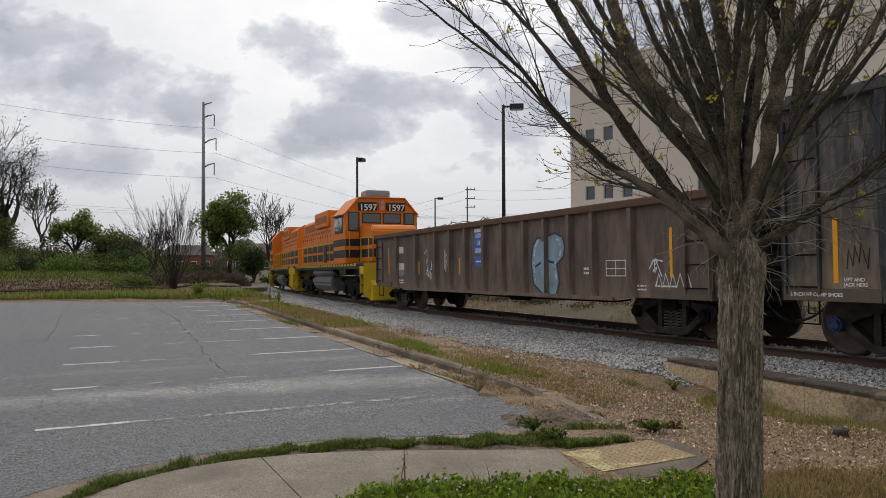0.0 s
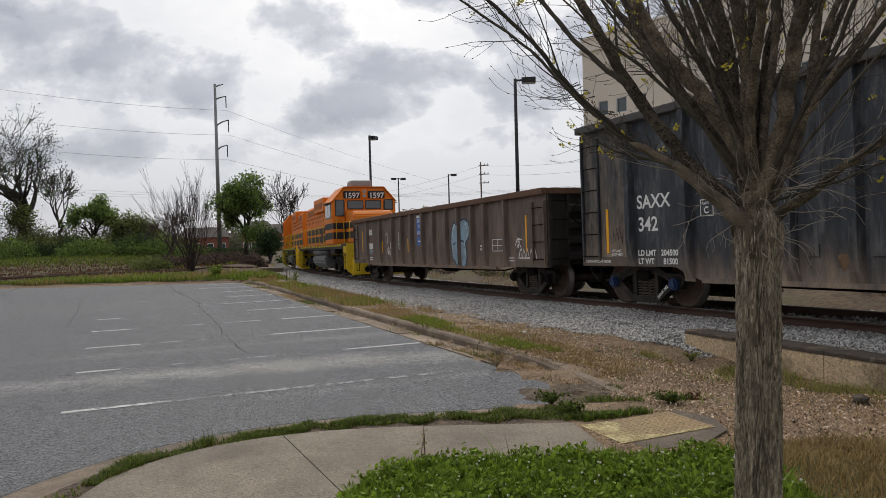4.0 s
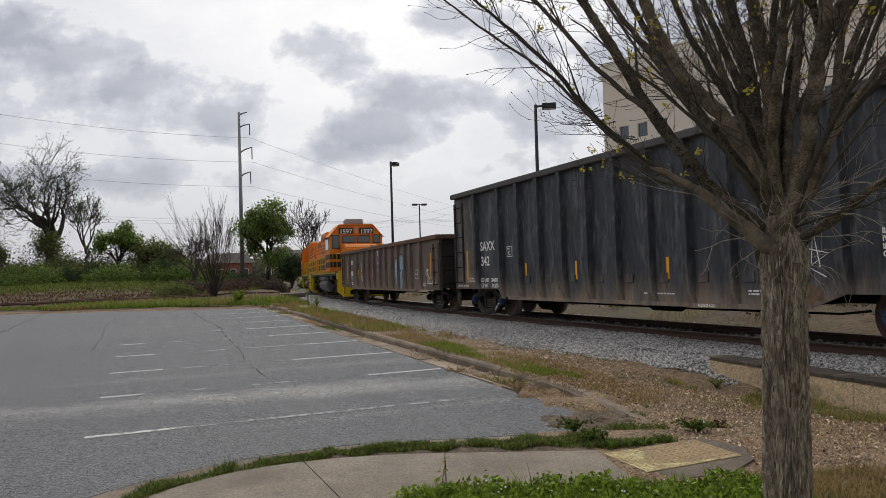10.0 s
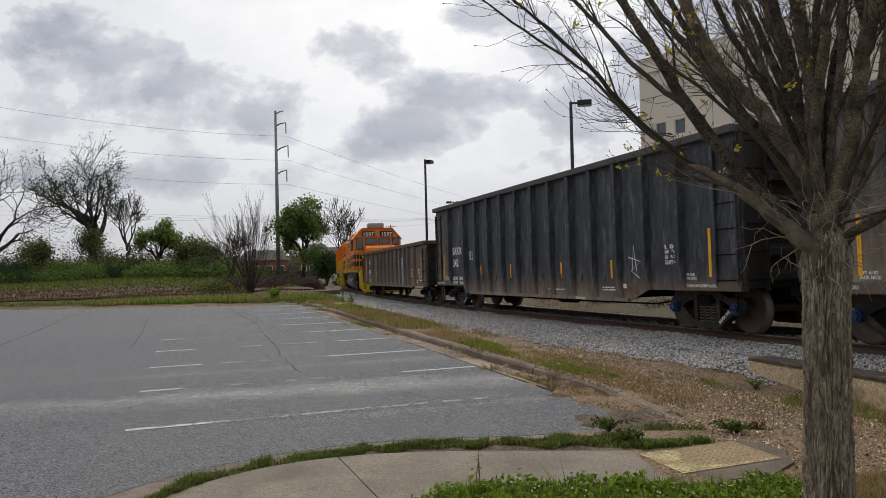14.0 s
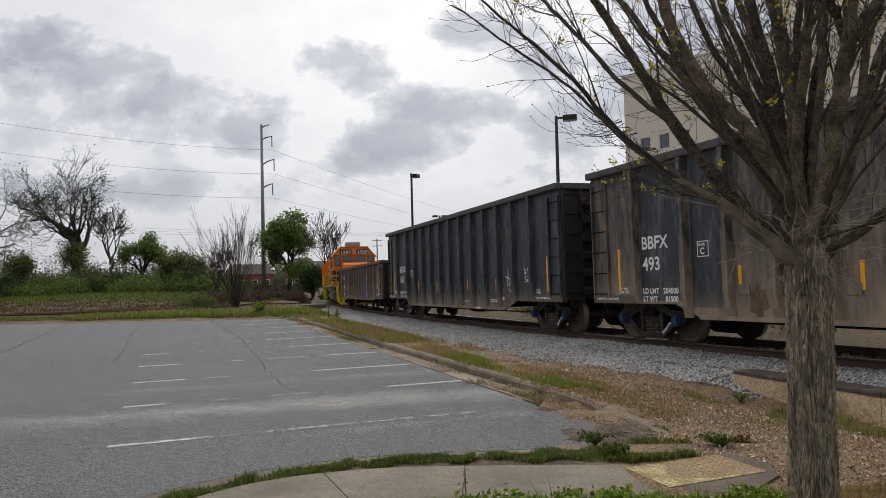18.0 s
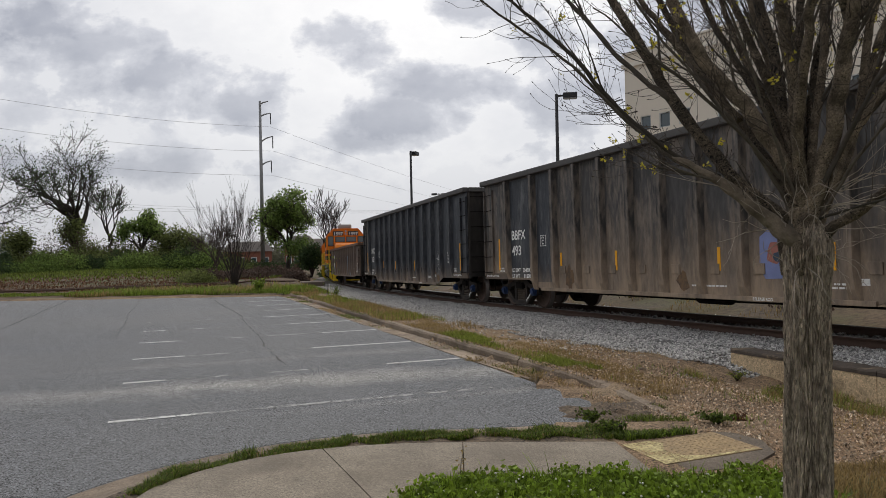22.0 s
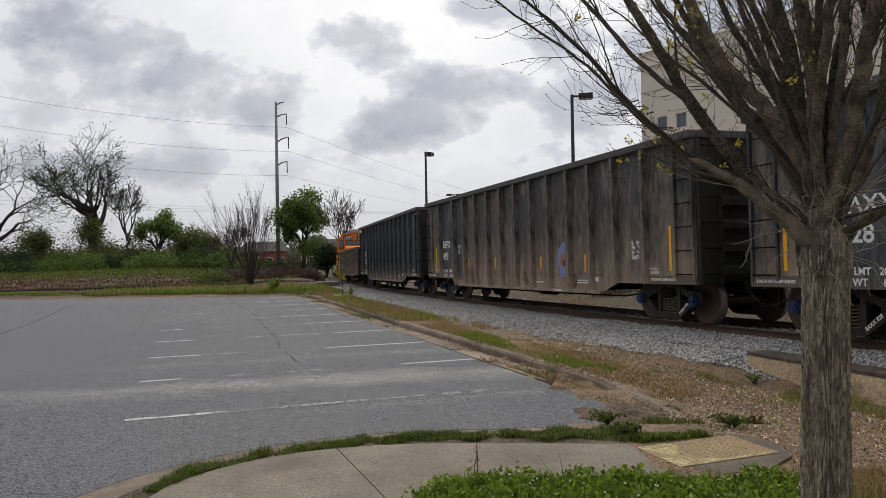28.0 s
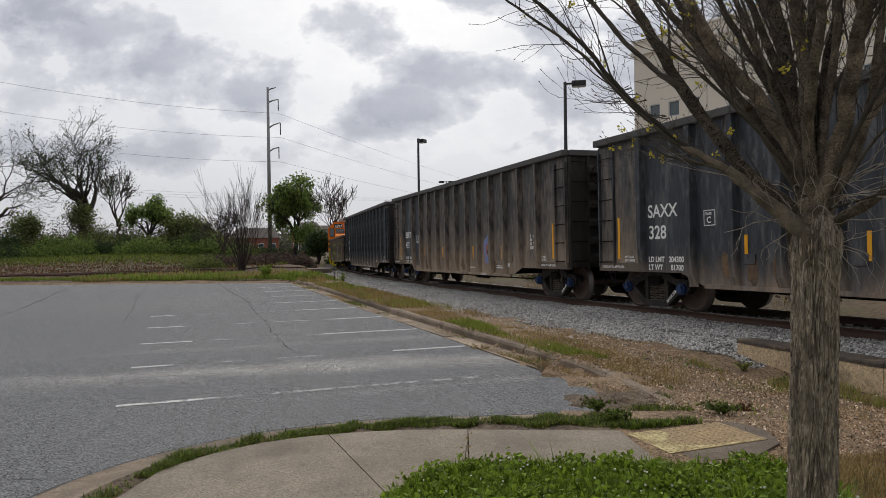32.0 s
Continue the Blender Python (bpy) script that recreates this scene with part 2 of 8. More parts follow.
M = {}
M["asphalt"] = mat("worn_asphalt", (0.136, 0.142, 0.153), 0.85, var=0.18, grain=2.6, scale=36, coarse=0.35, bump=0.65, bump_scale=85, sweep=True, speck=1.0, speck_scale=92,
                   stain=(0.20, 0.20, 0.197), stain_at=0.55, stain_soft=0.14, stain_amount=0.45, stain_scale=0.16)

M["moist_soil"] = mat("moist_dark_soil", (0.105, 0.077, 0.053), 0.95, var=0.6, grain=2.0, scale=26, coarse=2.5, bump=0.9, bump_scale=30, speck=0.5, speck_scale=60, stain=(0.21, 0.155, 0.10), stain_at=0.56, stain_soft=0.06, stain_scale=3)
M["yellow_wash"] = mat("flaking_yellow_paint", (0.62, 0.53, 0.27), 0.85, var=0.3, scale=22, coarse=2, bump=0.2, wear=(0.50, 0.10, 5.0))
M["brush_bark"] = mat("brown_twig_bark", (0.075, 0.058, 0.048), 0.95, var=0.3, scale=2, bump=0)
M["coil"] = mat("dusty_coil_spring", (0.15, 0.122, 0.10), 0.8, var=0.4, scale=7, bump=0.1)
M["litter_pale"] = leaf_mat("bleached_leaf", (0.68, 0.57, 0.44), 0.6, 0.15)
# car ends: their shade is put into the dark base, dirt into the stain
M["shaded_end"] = mat("shaded_grimy_end_paint", (0.038, 0.034, 0.031), 0.7, var=0.7, scale=4, coarse=1.0, stretch=(1, 1, 0.4), bump=0.3, spec=0.25, stain=(0.12, 0.095, 0.075), stain_at=0.6, stain_soft=0.1, stain_scale=1.6)
M["crack"] = mat("crack_filler", (0.095, 0.093, 0.088), 0.9, var=0.5, scale=14, bump=0, wear=(0.51, 0.08, 3.0))
M["line"] = mat("white_road_paint", (0.56, 0.56, 0.545), 0.75, var=0.2, scale=30, bump=0.1, wear=(0.58, 0.05, 9.0))
M["line_worn"] = mat("worn_road_paint", (0.40, 0.40, 0.395), 0.85, var=0.2, scale=30, bump=0.1, wear=(0.50, 0.07, 3.0))
M["concrete"] = mat("weathered_concrete", (0.30, 0.257, 0.20), 0.9, var=0.4, grain=1.5, scale=40, coarse=1.6, bump=0.35, speck=0.3, speck_scale=110, stain=(0.115, 0.095, 0.075), stain_at=0.52, stain_soft=0.13, stain_amount=0.75, stain_scale=1.1)
M["curb"] = mat("dirty_concrete_curb", (0.265, 0.21, 0.157), 0.92, var=0.4, scale=18, coarse=1.5, bump=0.5, speck=0.35, speck_scale=90, stain=(0.105, 0.077, 0.054), stain_at=0.49, stain_soft=0.10, stain_scale=1.8, random_tint=0.3)
M["gutter"] = mat("sandy_concrete_gutter", (0.37, 0.295, 0.222), 0.92, var=0.35, scale=22, coarse=1.2, bump=0.4, speck=0.3, speck_scale=100, stain=(0.15, 0.108, 0.074), stain_at=0.50, stain_soft=0.09, stain_amount=0.9, stain_scale=1.3, random_tint=0.2)
M["ramp"] = mat("dirty_ramp_concrete", (0.19, 0.155, 0.12), 0.92, var=0.45, scale=20, coarse=1.5, bump=0.5, speck=0.3, speck_scale=90, stain=(0.08, 0.06, 0.045), stain_at=0.5, stain_soft=0.12, stain_scale=2.2)
M["wall"] = mat("stained_concrete_wall", (0.60, 0.46, 0.29), 0.92, var=0.45, scale=14, coarse=1.2, bump=0.5, speck=0.25, speck_scale=60, stain=(0.13, 0.095, 0.065), stain_at=0.57, stain_soft=0.08, stain_amount=0.85, stain_scale=1.9)
M["walltop"] = mat("blackened_concrete", (0.085, 0.068, 0.055), 0.95, var=0.5, scale=14, bump=0.5, stain=(0.32, 0.24, 0.15), stain_at=0.60, stain_soft=0.08, stain_amount=0.8, stain_scale=2.5)
M["tactile"] = mat("worn_tan_plate", (0.33, 0.235, 0.125), 0.85, var=0.35, scale=22, coarse=2, bump=0.2, speck=0.25, speck_scale=60, stain=(0.17, 0.125, 0.075), stain_at=0.56, stain_soft=0.08, stain_amount=0.7, stain_scale=2.2)
M["dirt"] = mat("bare_dirt", (0.20, 0.135, 0.082), 0.95, var=0.75, grain=2.0, scale=26, coarse=1.1, bump=0.9, bump_scale=30, speck=0.7, speck_scale=85, stain=(0.38, 0.28, 0.175), stain_at=0.57, stain_soft=0.09, stain_amount=0.7, stain_scale=1.0)
M["lawn"] = mat("lawn_soil", (0.10, 0.11, 0.04), 0.95, var=0.4, scale=12, coarse=1.5, bump=0.5)
M["field"] = mat("dry_field", (0.085, 0.050, 0.028), 0.95, var=0.6, scale=3, coarse=0.12, bump=0.5, stretch=(0.5, 2.2, 1), stain=(0.075, 0.09, 0.027), stain_at=0.55, stain_soft=0.06, stain_amount=0.8, stain_scale=0.14)
M["far_ground"] = mat("rough_grass_ground", (0.105, 0.073, 0.046), 0.95, var=0.9, grain=1.8, scale=7, coarse=0.5, bump=0.9, stain=(0.085, 0.09, 0.035), stain_at=0.55, stain_soft=0.08, stain_amount=0.8, stain_scale=0.35)
M["pale_lot"] = mat("pale_pavement", (0.33, 0.32, 0.31), 0.9, var=0.2, scale=20, coarse=0.3, bump=0.2)
M["ballast_bed"] = mat("ballast_bed", (0.13, 0.122, 0.115), 0.95, var=0.5, grain=2, scale=24, coarse=0.6, bump=0.9, bump_scale=26)
M["stone"] = mat("ballast_stone", (0.44, 0.425, 0.405), 0.9, var=0.15, scale=12, bump=0, island=0.7, spec=0.3)
M["tie"] = mat("old_timber_tie", (0.08, 0.06, 0.045), 0.9, var=0.4, scale=20, stretch=(6, 1, 6), bump=0.4, random_tint=0.2)
M["rail"] = mat("rusty_rail", (0.085, 0.050, 0.036), 0.8, var=0.3, scale=12, coarse=1.0, bump=0.2)
M["railhead"] = mat("polished_railhead", (0.3, 0.28, 0.27), 0.42, 0.9, var=0.15, scale=10, bump=0)
M["leaflitter"] = leaf_mat("dead_leaf", (0.44, 0.318, 0.215), 0.85, 0.15)
M["grass"] = leaf_mat("grass_blade", (0.185, 0.268, 0.030), 0.6)
M["grass_dark"] = leaf_mat("dark_grass_blade", (0.125, 0.165, 0.028), 0.7)
M["grass_verge"] = leaf_mat("kerb_grass_blade", (0.095, 0.135, 0.022), 0.7)
M["grass_dry"] = leaf_mat("dry_grass_blade", (0.33, 0.24, 0.105), 0.45)
M["grass_bright"] = leaf_mat("spring_grass_blade", (0.19, 0.255, 0.04), 0.5)
M["grass_strip"] = leaf_mat("yellowing_grass_blade", (0.235, 0.275, 0.05), 0.6)
M["grass_rust"] = leaf_mat("rusty_grass_blade", (0.12, 0.056, 0.027), 0.6, 0.2)
M["clover"] = mat("white_clover_flower", (0.75, 0.73, 0.66), 0.8, var=0.1, bump=0)
M["bark"] = mat("furrowed_grey_bark", (0.56, 0.46, 0.355), 0.95, var=0.6, grain=1.8, scale=110, coarse=9.0, stretch=(1, 1, 0.2), bump=1.0, bump_scale=130, stain=(0.10, 0.072, 0.05), stain_at=0.525, stain_soft=0.07, stain_amount=0.8, stain_scale=34, speck=0.35, speck_scale=170)
M["limb"] = mat("branch_bark", (0.225, 0.176, 0.125), 0.85, var=0.8, grain=1.8, scale=50, coarse=5.0, bump=1.0, bump_scale=80, speck=0.5, speck_scale=190, stain=(0.034, 0.026, 0.018), stain_at=0.51, stain_soft=0.10, stain_amount=0.85, stain_scale=8, spec=0.35, random_tint=0.45)
M["old_limb"] = mat("old_limb_bark", (0.26, 0.208, 0.155), 0.95, var=0.6, grain=1.6, scale=50, coarse=6.0, bump=1.0, bump_scale=80, stain=(0.07, 0.053, 0.037), stain_at=0.52, stain_soft=0.10, stain_amount=0.8, stain_scale=9)
M["limb_young"] = mat("young_branch_bark", (0.105, 0.088, 0.068), 0.75, var=0.5, grain=1.4, scale=60, coarse=6.0, bump=0.5, stain=(0.04, 0.032, 0.024), stain_at=0.5, stain_soft=0.14, stain_amount=0.7, stain_scale=14, random_tint=0.45)
M["twig"] = mat("twig_bark", (0.060, 0.046, 0.036), 0.85, var=0.5, scale=6, bump=0)
M["pale_twig"] = mat("pale_grey_twig", (0.34, 0.29, 0.235), 0.9, var=0.5, scale=6, bump=0)
M["bud"] = leaf_mat("opening_bud", (0.55, 0.47, 0.06), 0.3)
M["far_bark"] = mat("dark_tree_bark", (0.045, 0.036, 0.032), 0.95, var=0.3, scale=2, bump=0.2)
M["foliage"] = leaf_mat("spring_foliage", (0.155, 0.225, 0.055), 0.65, 0.5)
M["foliage_dark"] = leaf_mat("evergreen_foliage", (0.05, 0.08, 0.03), 0.5)
M["foliage_olive"] = leaf_mat("olive_shrub_foliage", (0.135, 0.16, 0.05), 0.7, 0.45)
M["foliage_brown"] = leaf_mat("brown_brush", (0.105, 0.075, 0.060), 0.5)
M["far_woods"] = leaf_mat("hazy_far_woods", (0.16, 0.16, 0.11), 0.3)
M["beige"] = mat("beige_render", (0.76, 0.685, 0.575), 0.9, var=0.06, scale=3, coarse=0.2, bump=0.1)
M["beige_trim"] = mat("pale_cornice", (0.78, 0.72, 0.63), 0.85, var=0.06, scale=3, bump=0.05)
M["joint"] = mat("facade_joint", (0.3, 0.26, 0.21), 0.9, var=0.1, bump=0)
M["pane"] = mat("tinted_window_glass", (0.05, 0.075, 0.085), 0.08, var=0.1, bump=0, spec=0.8)
M["frame_white"] = mat("white_window_frame", (0.6, 0.6, 0.58), 0.7, var=0.08, bump=0)
M["steel"] = mat("galvanised_steel", (0.27, 0.27, 0.27), 0.55, 0.5, var=0.15, scale=4, bump=0)
M["black_paint"] = mat("black_painted_steel", (0.025, 0.025, 0.028), 0.5, var=0.2, bump=0)
M["lens"] = mat("lamp_lens", (0.35, 0.35, 0.36), 0.2, var=0.1, bump=0)
M["wood_pole"] = mat("weathered_pole", (0.15, 0.12, 0.10), 0.95, var=0.2, bump=0.2)
M["cable"] = mat("power_cable", (0.22, 0.22, 0.23), 0.6, var=0.1, bump=0)
M["brick"] = mat("red_brick", (0.27, 0.11, 0.075), 0.9, var=0.25, scale=5, bump=0.1)
M["roof"] = mat("grey_shingle_roof", (0.36, 0.33, 0.31), 0.9, var=0.15, scale=5, bump=0.1)
M["white"] = mat("white_paint", (0.75, 0.75, 0.73), 0.7, var=0.06, bump=0)
# railway vehicles
M["car_black"] = mat("weathered_black_car_paint", (0.043, 0.048, 0.057), 0.55, var=0.9, grain=1.4, scale=7.0, coarse=1.1, stretch=(1.6, 1, 0.35), bump=0.3, spec=0.3,
                     stain=(0.19, 0.19, 0.192), stain_at=0.59, stain_soft=0.08, stain_amount=0.65, stain_scale=2.6, splash=(0.4, 1.35, (0.40, 0.30, 0.215), 0.85))
M["car_grey"] = mat("faded_dusty_car_paint", (0.066, 0.063, 0.062), 0.6, var=0.9, grain=1.4, scale=7.0, coarse=0.9, stretch=(1.6, 1, 0.4), bump=0.3, spec=0.3,
                    stain=(0.27, 0.22, 0.175), stain_at=0.57, stain_soft=0.08, stain_amount=0.75, stain_scale=1.8, splash=(0.3, 2.7, (0.42, 0.315, 0.22), 0.9))
M["car_brown"] = mat("weathered_brown_car_paint", (0.135, 0.099, 0.082), 0.65, var=0.9, scale=4.5, coarse=1.0, stretch=(1.6, 1, 0.35), bump=0.3,
                     stain=(0.27, 0.20, 0.155), stain_at=0.58, stain_soft=0.10, stain_amount=0.7, stain_scale=1.3, splash=(0.5, 1.4, (0.32, 0.22, 0.155), 0.6))
M["chord"] = mat("grimy_top_chord", (0.085, 0.08, 0.076), 0.7, var=0.5, scale=5, bump=0.3, stretch=(0.6, 1, 1))
M["chord_rust"] = mat("rust_top_chord", (0.15, 0.085, 0.055), 0.85, var=0.45, scale=5, bump=0.4, stretch=(0.6, 1, 1))
M["rust"] = mat("rust_patch", (0.20, 0.125, 0.07), 0.9, var=0.5, scale=6, bump=0.3, stain=(0.06, 0.055, 0.05), stain_at=0.52, stain_soft=0.08, stain_scale=6)
M["sill"] = mat("dusty_brown_sill", (0.145, 0.115, 0.09), 0.85, var=0.4, scale=5, bump=0.2)
# near-black base: grime with the shade beneath the cars put into the colour
M["under"] = mat("grimy_shaded_underframe", (0.014, 0.012, 0.011), 0.9, var=0.4, scale=6, bump=0.3, spec=0.1)
M["sideframe"] = mat("cast_truck_frame", (0.030, 0.026, 0.023), 0.75, var=0.6, scale=7, bump=0.3, spec=0.3, stain=(0.13, 0.095, 0.07), stain_at=0.6, stain_soft=0.1, stain_scale=4)
M["wheel"] = mat("rusty_wheel", (0.085, 0.056, 0.043), 0.7, var=0.6, scale=7, bump=0.2)
M["tread"] = mat("bright_wheel_rim", (0.17, 0.15, 0.14), 0.5, 0.6, var=0.3, bump=0)
M["blue"] = mat("blue_bearing_cap", (0.022, 0.05, 0.14), 0.6, var=0.4, bump=0.1)
M["reflector"] = mat("yellow_reflective_strip", (0.92, 0.43, 0.01), 0.45, var=0.1, scale=6, bump=0)
M["lettering"] = mat("white_stencil", (0.86, 0.86, 0.83), 0.7, var=0.15, scale=12, bump=0, wear=(0.63, 0.05, 14.0))
M["spray_blue"] = mat("sky_blue_spray_paint", (0.30, 0.44, 0.54), 0.7, var=0.3, scale=5, bump=0, stain=(0.16, 0.14, 0.125), stain_at=0.55, stain_soft=0.12, stain_amount=0.8, stain_scale=1.4)
M["spray_violet"] = mat("violet_blue_spray_paint", (0.21, 0.25, 0.46), 0.7, var=0.3, scale=5, bump=0, stain=(0.10, 0.09, 0.085), stain_at=0.6, stain_soft=0.1, stain_amount=0.7, stain_scale=2)
M["spray_dark"] = mat("dark_spray_outline", (0.05, 0.075, 0.11), 0.7, var=0.2, bump=0)
M["spray_pale"] = mat("pale_blue_spray_line", (0.55, 0.68, 0.74), 0.7, var=0.3, scale=6, bump=0, wear=(0.55, 0.08, 6.0))
M["spray_red"] = mat("faded_red_spray", (0.35, 0.14, 0.11), 0.7, var=0.3, bump=0)
M["logo_blue"] = mat("blue_plate", (0.06, 0.17, 0.52), 0.6, var=0.1, bump=0)
M["orange"] = mat("orange_locomotive_paint", (0.80, 0.215, 0.010), 0.5, var=0.14, scale=3, coarse=0.6, bump=0.04, stain=(0.36, 0.12, 0.03), stain_at=0.66, stain_soft=0.1, stain_amount=0.6, stain_scale=1.4)
M["loco_black"] = mat("black_stripe_paint", (0.02, 0.02, 0.022), 0.5, var=0.2, bump=0)
M["orange_dusty"] = mat("sooty_orange_grille", (0.42, 0.13, 0.03), 0.7, var=0.5, scale=9, bump=0.3)
M["yellow"] = mat("safety_yellow_paint", (0.72, 0.50, 0.02), 0.6, var=0.2, scale=5, bump=0.05, stain=(0.22, 0.15, 0.04), stain_at=0.64, stain_soft=0.1, stain_scale=2.0)
M["loco_grey"] = mat("grey_equipment_paint", (0.30, 0.30, 0.30), 0.6, var=0.15, bump=0)
M["tank"] = mat("dull_grey_tank", (0.15, 0.15, 0.155), 0.45, 0.3, var=0.3, scale=3, bump=0.05)
# grey-blue base puts reflected sky into the glass colour
M["cabglass"] = mat("sky_toned_cab_glass", (0.085, 0.10, 0.105), 0.06, var=0.2, bump=0, spec=1.0)


# ---- mesh helpers ----
def mesh_of(bm, name, smooth=False):
    me = bpy.data.meshes.new(name)
    bm.to_mesh(me)
    bm.free()
    if smooth:
        for p in me.polygons:
            p.use_smooth = True
    return me


def part(name, bm, material, parent=None, label="", smooth=False):
    me = bm if isinstance(bm, bpy.types.Mesh) else mesh_of(bm, name, smooth)
    if not me.materials:
        for mm in (material if isinstance(material, (list, tuple)) else [material]):
            me.materials.append(mm)
    ob = new(name, me)
    if parent:
        ob.parent = parent
    if label:
        tagged(ob, label)
    return ob


def np_mesh(name, V, F):
    me = bpy.data.meshes.new(name)
    V, F = np.asarray(V, float), np.asarray(F, int)
    me.vertices.add(len(V))
    me.vertices.foreach_set("co", V.ravel())
    k = F.shape[1]
    me.loops.add(F.size)
    me.loops.foreach_set("vertex_index", F.ravel())
    me.polygons.add(len(F))
    me.polygons.foreach_set("loop_start", np.arange(0, F.size, k))
    me.polygons.foreach_set("loop_total", np.full(len(F), k))
    me.update(calc_edges=True)
    return me


def box(bm, x0, x1, y0, y1, z0, z1, bevel=0.0, m=None):
    r = bmesh.ops.create_cube(bm, size=1)
    vs = r["verts"]
    t = Matrix.Translation(((x0 + x1) / 2, (y0 + y1) / 2, (z0 + z1) / 2)) @ Matrix.Diagonal((abs(x1 - x0), abs(y1 - y0), abs(z1 - z0), 1))
    bmesh.ops.transform(bm, matrix=(m @ t) if m else t, verts=vs)
    if bevel:
        es = list({e for v in vs for e in v.link_edges})
        bmesh.ops.bevel(bm, geom=es, offset=bevel, segments=2, affect="EDGES", profile=0.6)
    return bm


def a_box(*args, **kw):
    return box(bmesh.new(), *args, **kw)


def cyl(bm, a, b, r, seg=12, r2=None):
    a, b = Vector(a), Vector(b)
    q = (b - a).to_track_quat("Z", "Y").to_matrix().to_4x4()
    bmesh.ops.create_cone(bm, cap_ends=True, segments=seg, radius1=r, radius2=r if r2 is None else r2, depth=(b - a).length,
                          matrix=Matrix.Translation((a + b) / 2) @ q)
    return bm


def a_cyl(*args, **kw):
    return cyl(bmesh.new(), *args, **kw)


def prism(bm, pts, axis, lo, hi):
    """A solid from an outline of (p, q): axis "y" takes them as x, z; "x" as y, z; "z" as x, y."""
    def at(p, q, h):
        return {"y": (p, h, q), "x": (h, p, q), "z": (p, q, h)}[axis]
    a = [bm.verts.new(at(p, q, lo)) for p, q in pts]
    b = [bm.verts.new(at(p, q, hi)) for p, q in pts]
    n = len(pts)
    bm.faces.new(a)
    bm.faces.new(b[::-1])
    for i in range(n):
        bm.faces.new((a[i], b[i], b[(i + 1) % n], a[(i + 1) % n]))
    bmesh.ops.recalc_face_normals(bm, faces=bm.faces[:])
    return bm


def a_prism(*args):
    return prism(bmesh.new(), *args)


def letters(text, size, material, parent, x, y, z, name="lettering", label="", turn=None, bold=0.005):
    """Flat writing on a side that faces +y (or by turn), its left top corner at x, z."""
    cu = bpy.data.curves.new(name, "FONT")
    cu.body, cu.size, cu.align_y, cu.offset = text, size, "TOP", bold
    tmp = bpy.data.objects.new(name, cu)
    me = bpy.data.meshes.new_from_object(tmp)
    bpy.data.objects.remove(tmp)
    bpy.data.curves.remove(cu)
    ob = part(name, me, material, parent, label)
    ob.matrix_basis = Matrix.Translation((x, y, z)) @ (turn or Matrix(((-1, 0, 0, 0), (0, 0, 1, 0), (0, 1, 0, 0), (0, 0, 0, 1))))
    return ob


def tube(V, F, pts, radii, sides=6):
    """Adds a tapering tube along pts to the lists V, F."""
    pts = [Vector(p) for p in pts]
    base = len(V)
    up = Vector((0.31, 0.17, 0.93))
    for i, p in enumerate(pts):
        d = (pts[min(i + 1, len(pts) - 1)] - pts[max(i - 1, 0)]).normalized()
        a = d.cross(up)
        if a.length < 0.05:
            a = d.cross(Vector((1, 0, 0)))
        a.normalize()
        b = d.cross(a)
        for j in range(sides):
            t = 2 * math.pi * j / sides
            V.append(p + (a * math.cos(t) + b * math.sin(t)) * radii[i])
    for i in range(len(pts) - 1):
        for j in range(sides):
            k = (j + 1) % sides
            F.append((base + i * sides + j, base + i * sides + k, base + (i + 1) * sides + k, base + (i + 1) * sides + j))


def tube_mesh(name, paths, sides=6):
    V, F = [], []
    for pts, radii in paths:
        tube(V, F, pts, radii, sides)
    me = np_mesh(name, [tuple(v) for v in V], F)
    for p in me.polygons:
        p.use_smooth = True
    return me


def leaf_cards(name, P, size, rng, droop=0.0, fold=True):
    """Small bent leaves at the points P: two triangles each, turned at random."""
    n = len(P)
    a = rng.normal(size=(n, 3))
    a /= np.linalg.norm(a, axis=1)[:, None]
    b = np.cross(a, rng.normal(size=(n, 3)))
    b /= np.linalg.norm(b, axis=1)[:, None]
    s = (size * rng.uniform(0.6, 1.4, n))[:, None]
    c = np.cross(a, b) * s * 0.18
    V = np.stack([P - a * s * 0.5, P + b * s * 0.32 + c, P + a * s * 0.5, P - b * s * 0.32 + c], 1).reshape(-1, 3)
    i = np.arange(n)[:, None] * 4
    F = np.concatenate([i + np.array([[0, 1, 2]]), i + np.array([[0, 2, 3]])])
    return np_mesh(name, V, F)


def blades(name, P, height, width, rng, lean=0.5):
    """Grass blades at the points P (x, y, z): a bent strip that narrows to a tip."""
    n = len(P)
    t = rng.uniform(0, 2 * math.pi, n)
    h = height * rng.uniform(0.45, 1.25, n) * (1 + 0.35 * np.sin(P[:, 0] * 9 + 2 * np.sin(P[:, 1] * 7)) * np.sin(P[:, 1] * 11))
    w = width * rng.uniform(0.6, 1.3, n)
    le = lean * rng.uniform(0.1, 1.0, n) * h
    dx, dy = np.cos(t), np.sin(t)
    px, py = -dy * w / 2, dx * w / 2
    z0 = np.zeros(n)
    def at(k, side, up):
        return np.stack([P[:, 0] + dx * le * k + px * side, P[:, 1] + dy * le * k + py * side, P[:, 2] + h * up + z0], 1)
    V = np.stack([at(0, -1, 0), at(0, 1, 0), at(0.35, -0.8, 0.6), at(0.35, 0.8, 0.6), at(1, 0, 1)], 1).reshape(-1, 3)
    i = np.arange(n)[:, None] * 5
    F = np.concatenate([i + np.array([[0, 1, 3]]), i + np.array([[0, 3, 2]]), i + np.array([[2, 3, 4]])])
    return np_mesh(name, V, F)

# ---- the plan: railway line, car park, ground ----
RAIL_Z, GRADE = 0.2045, 0.0152


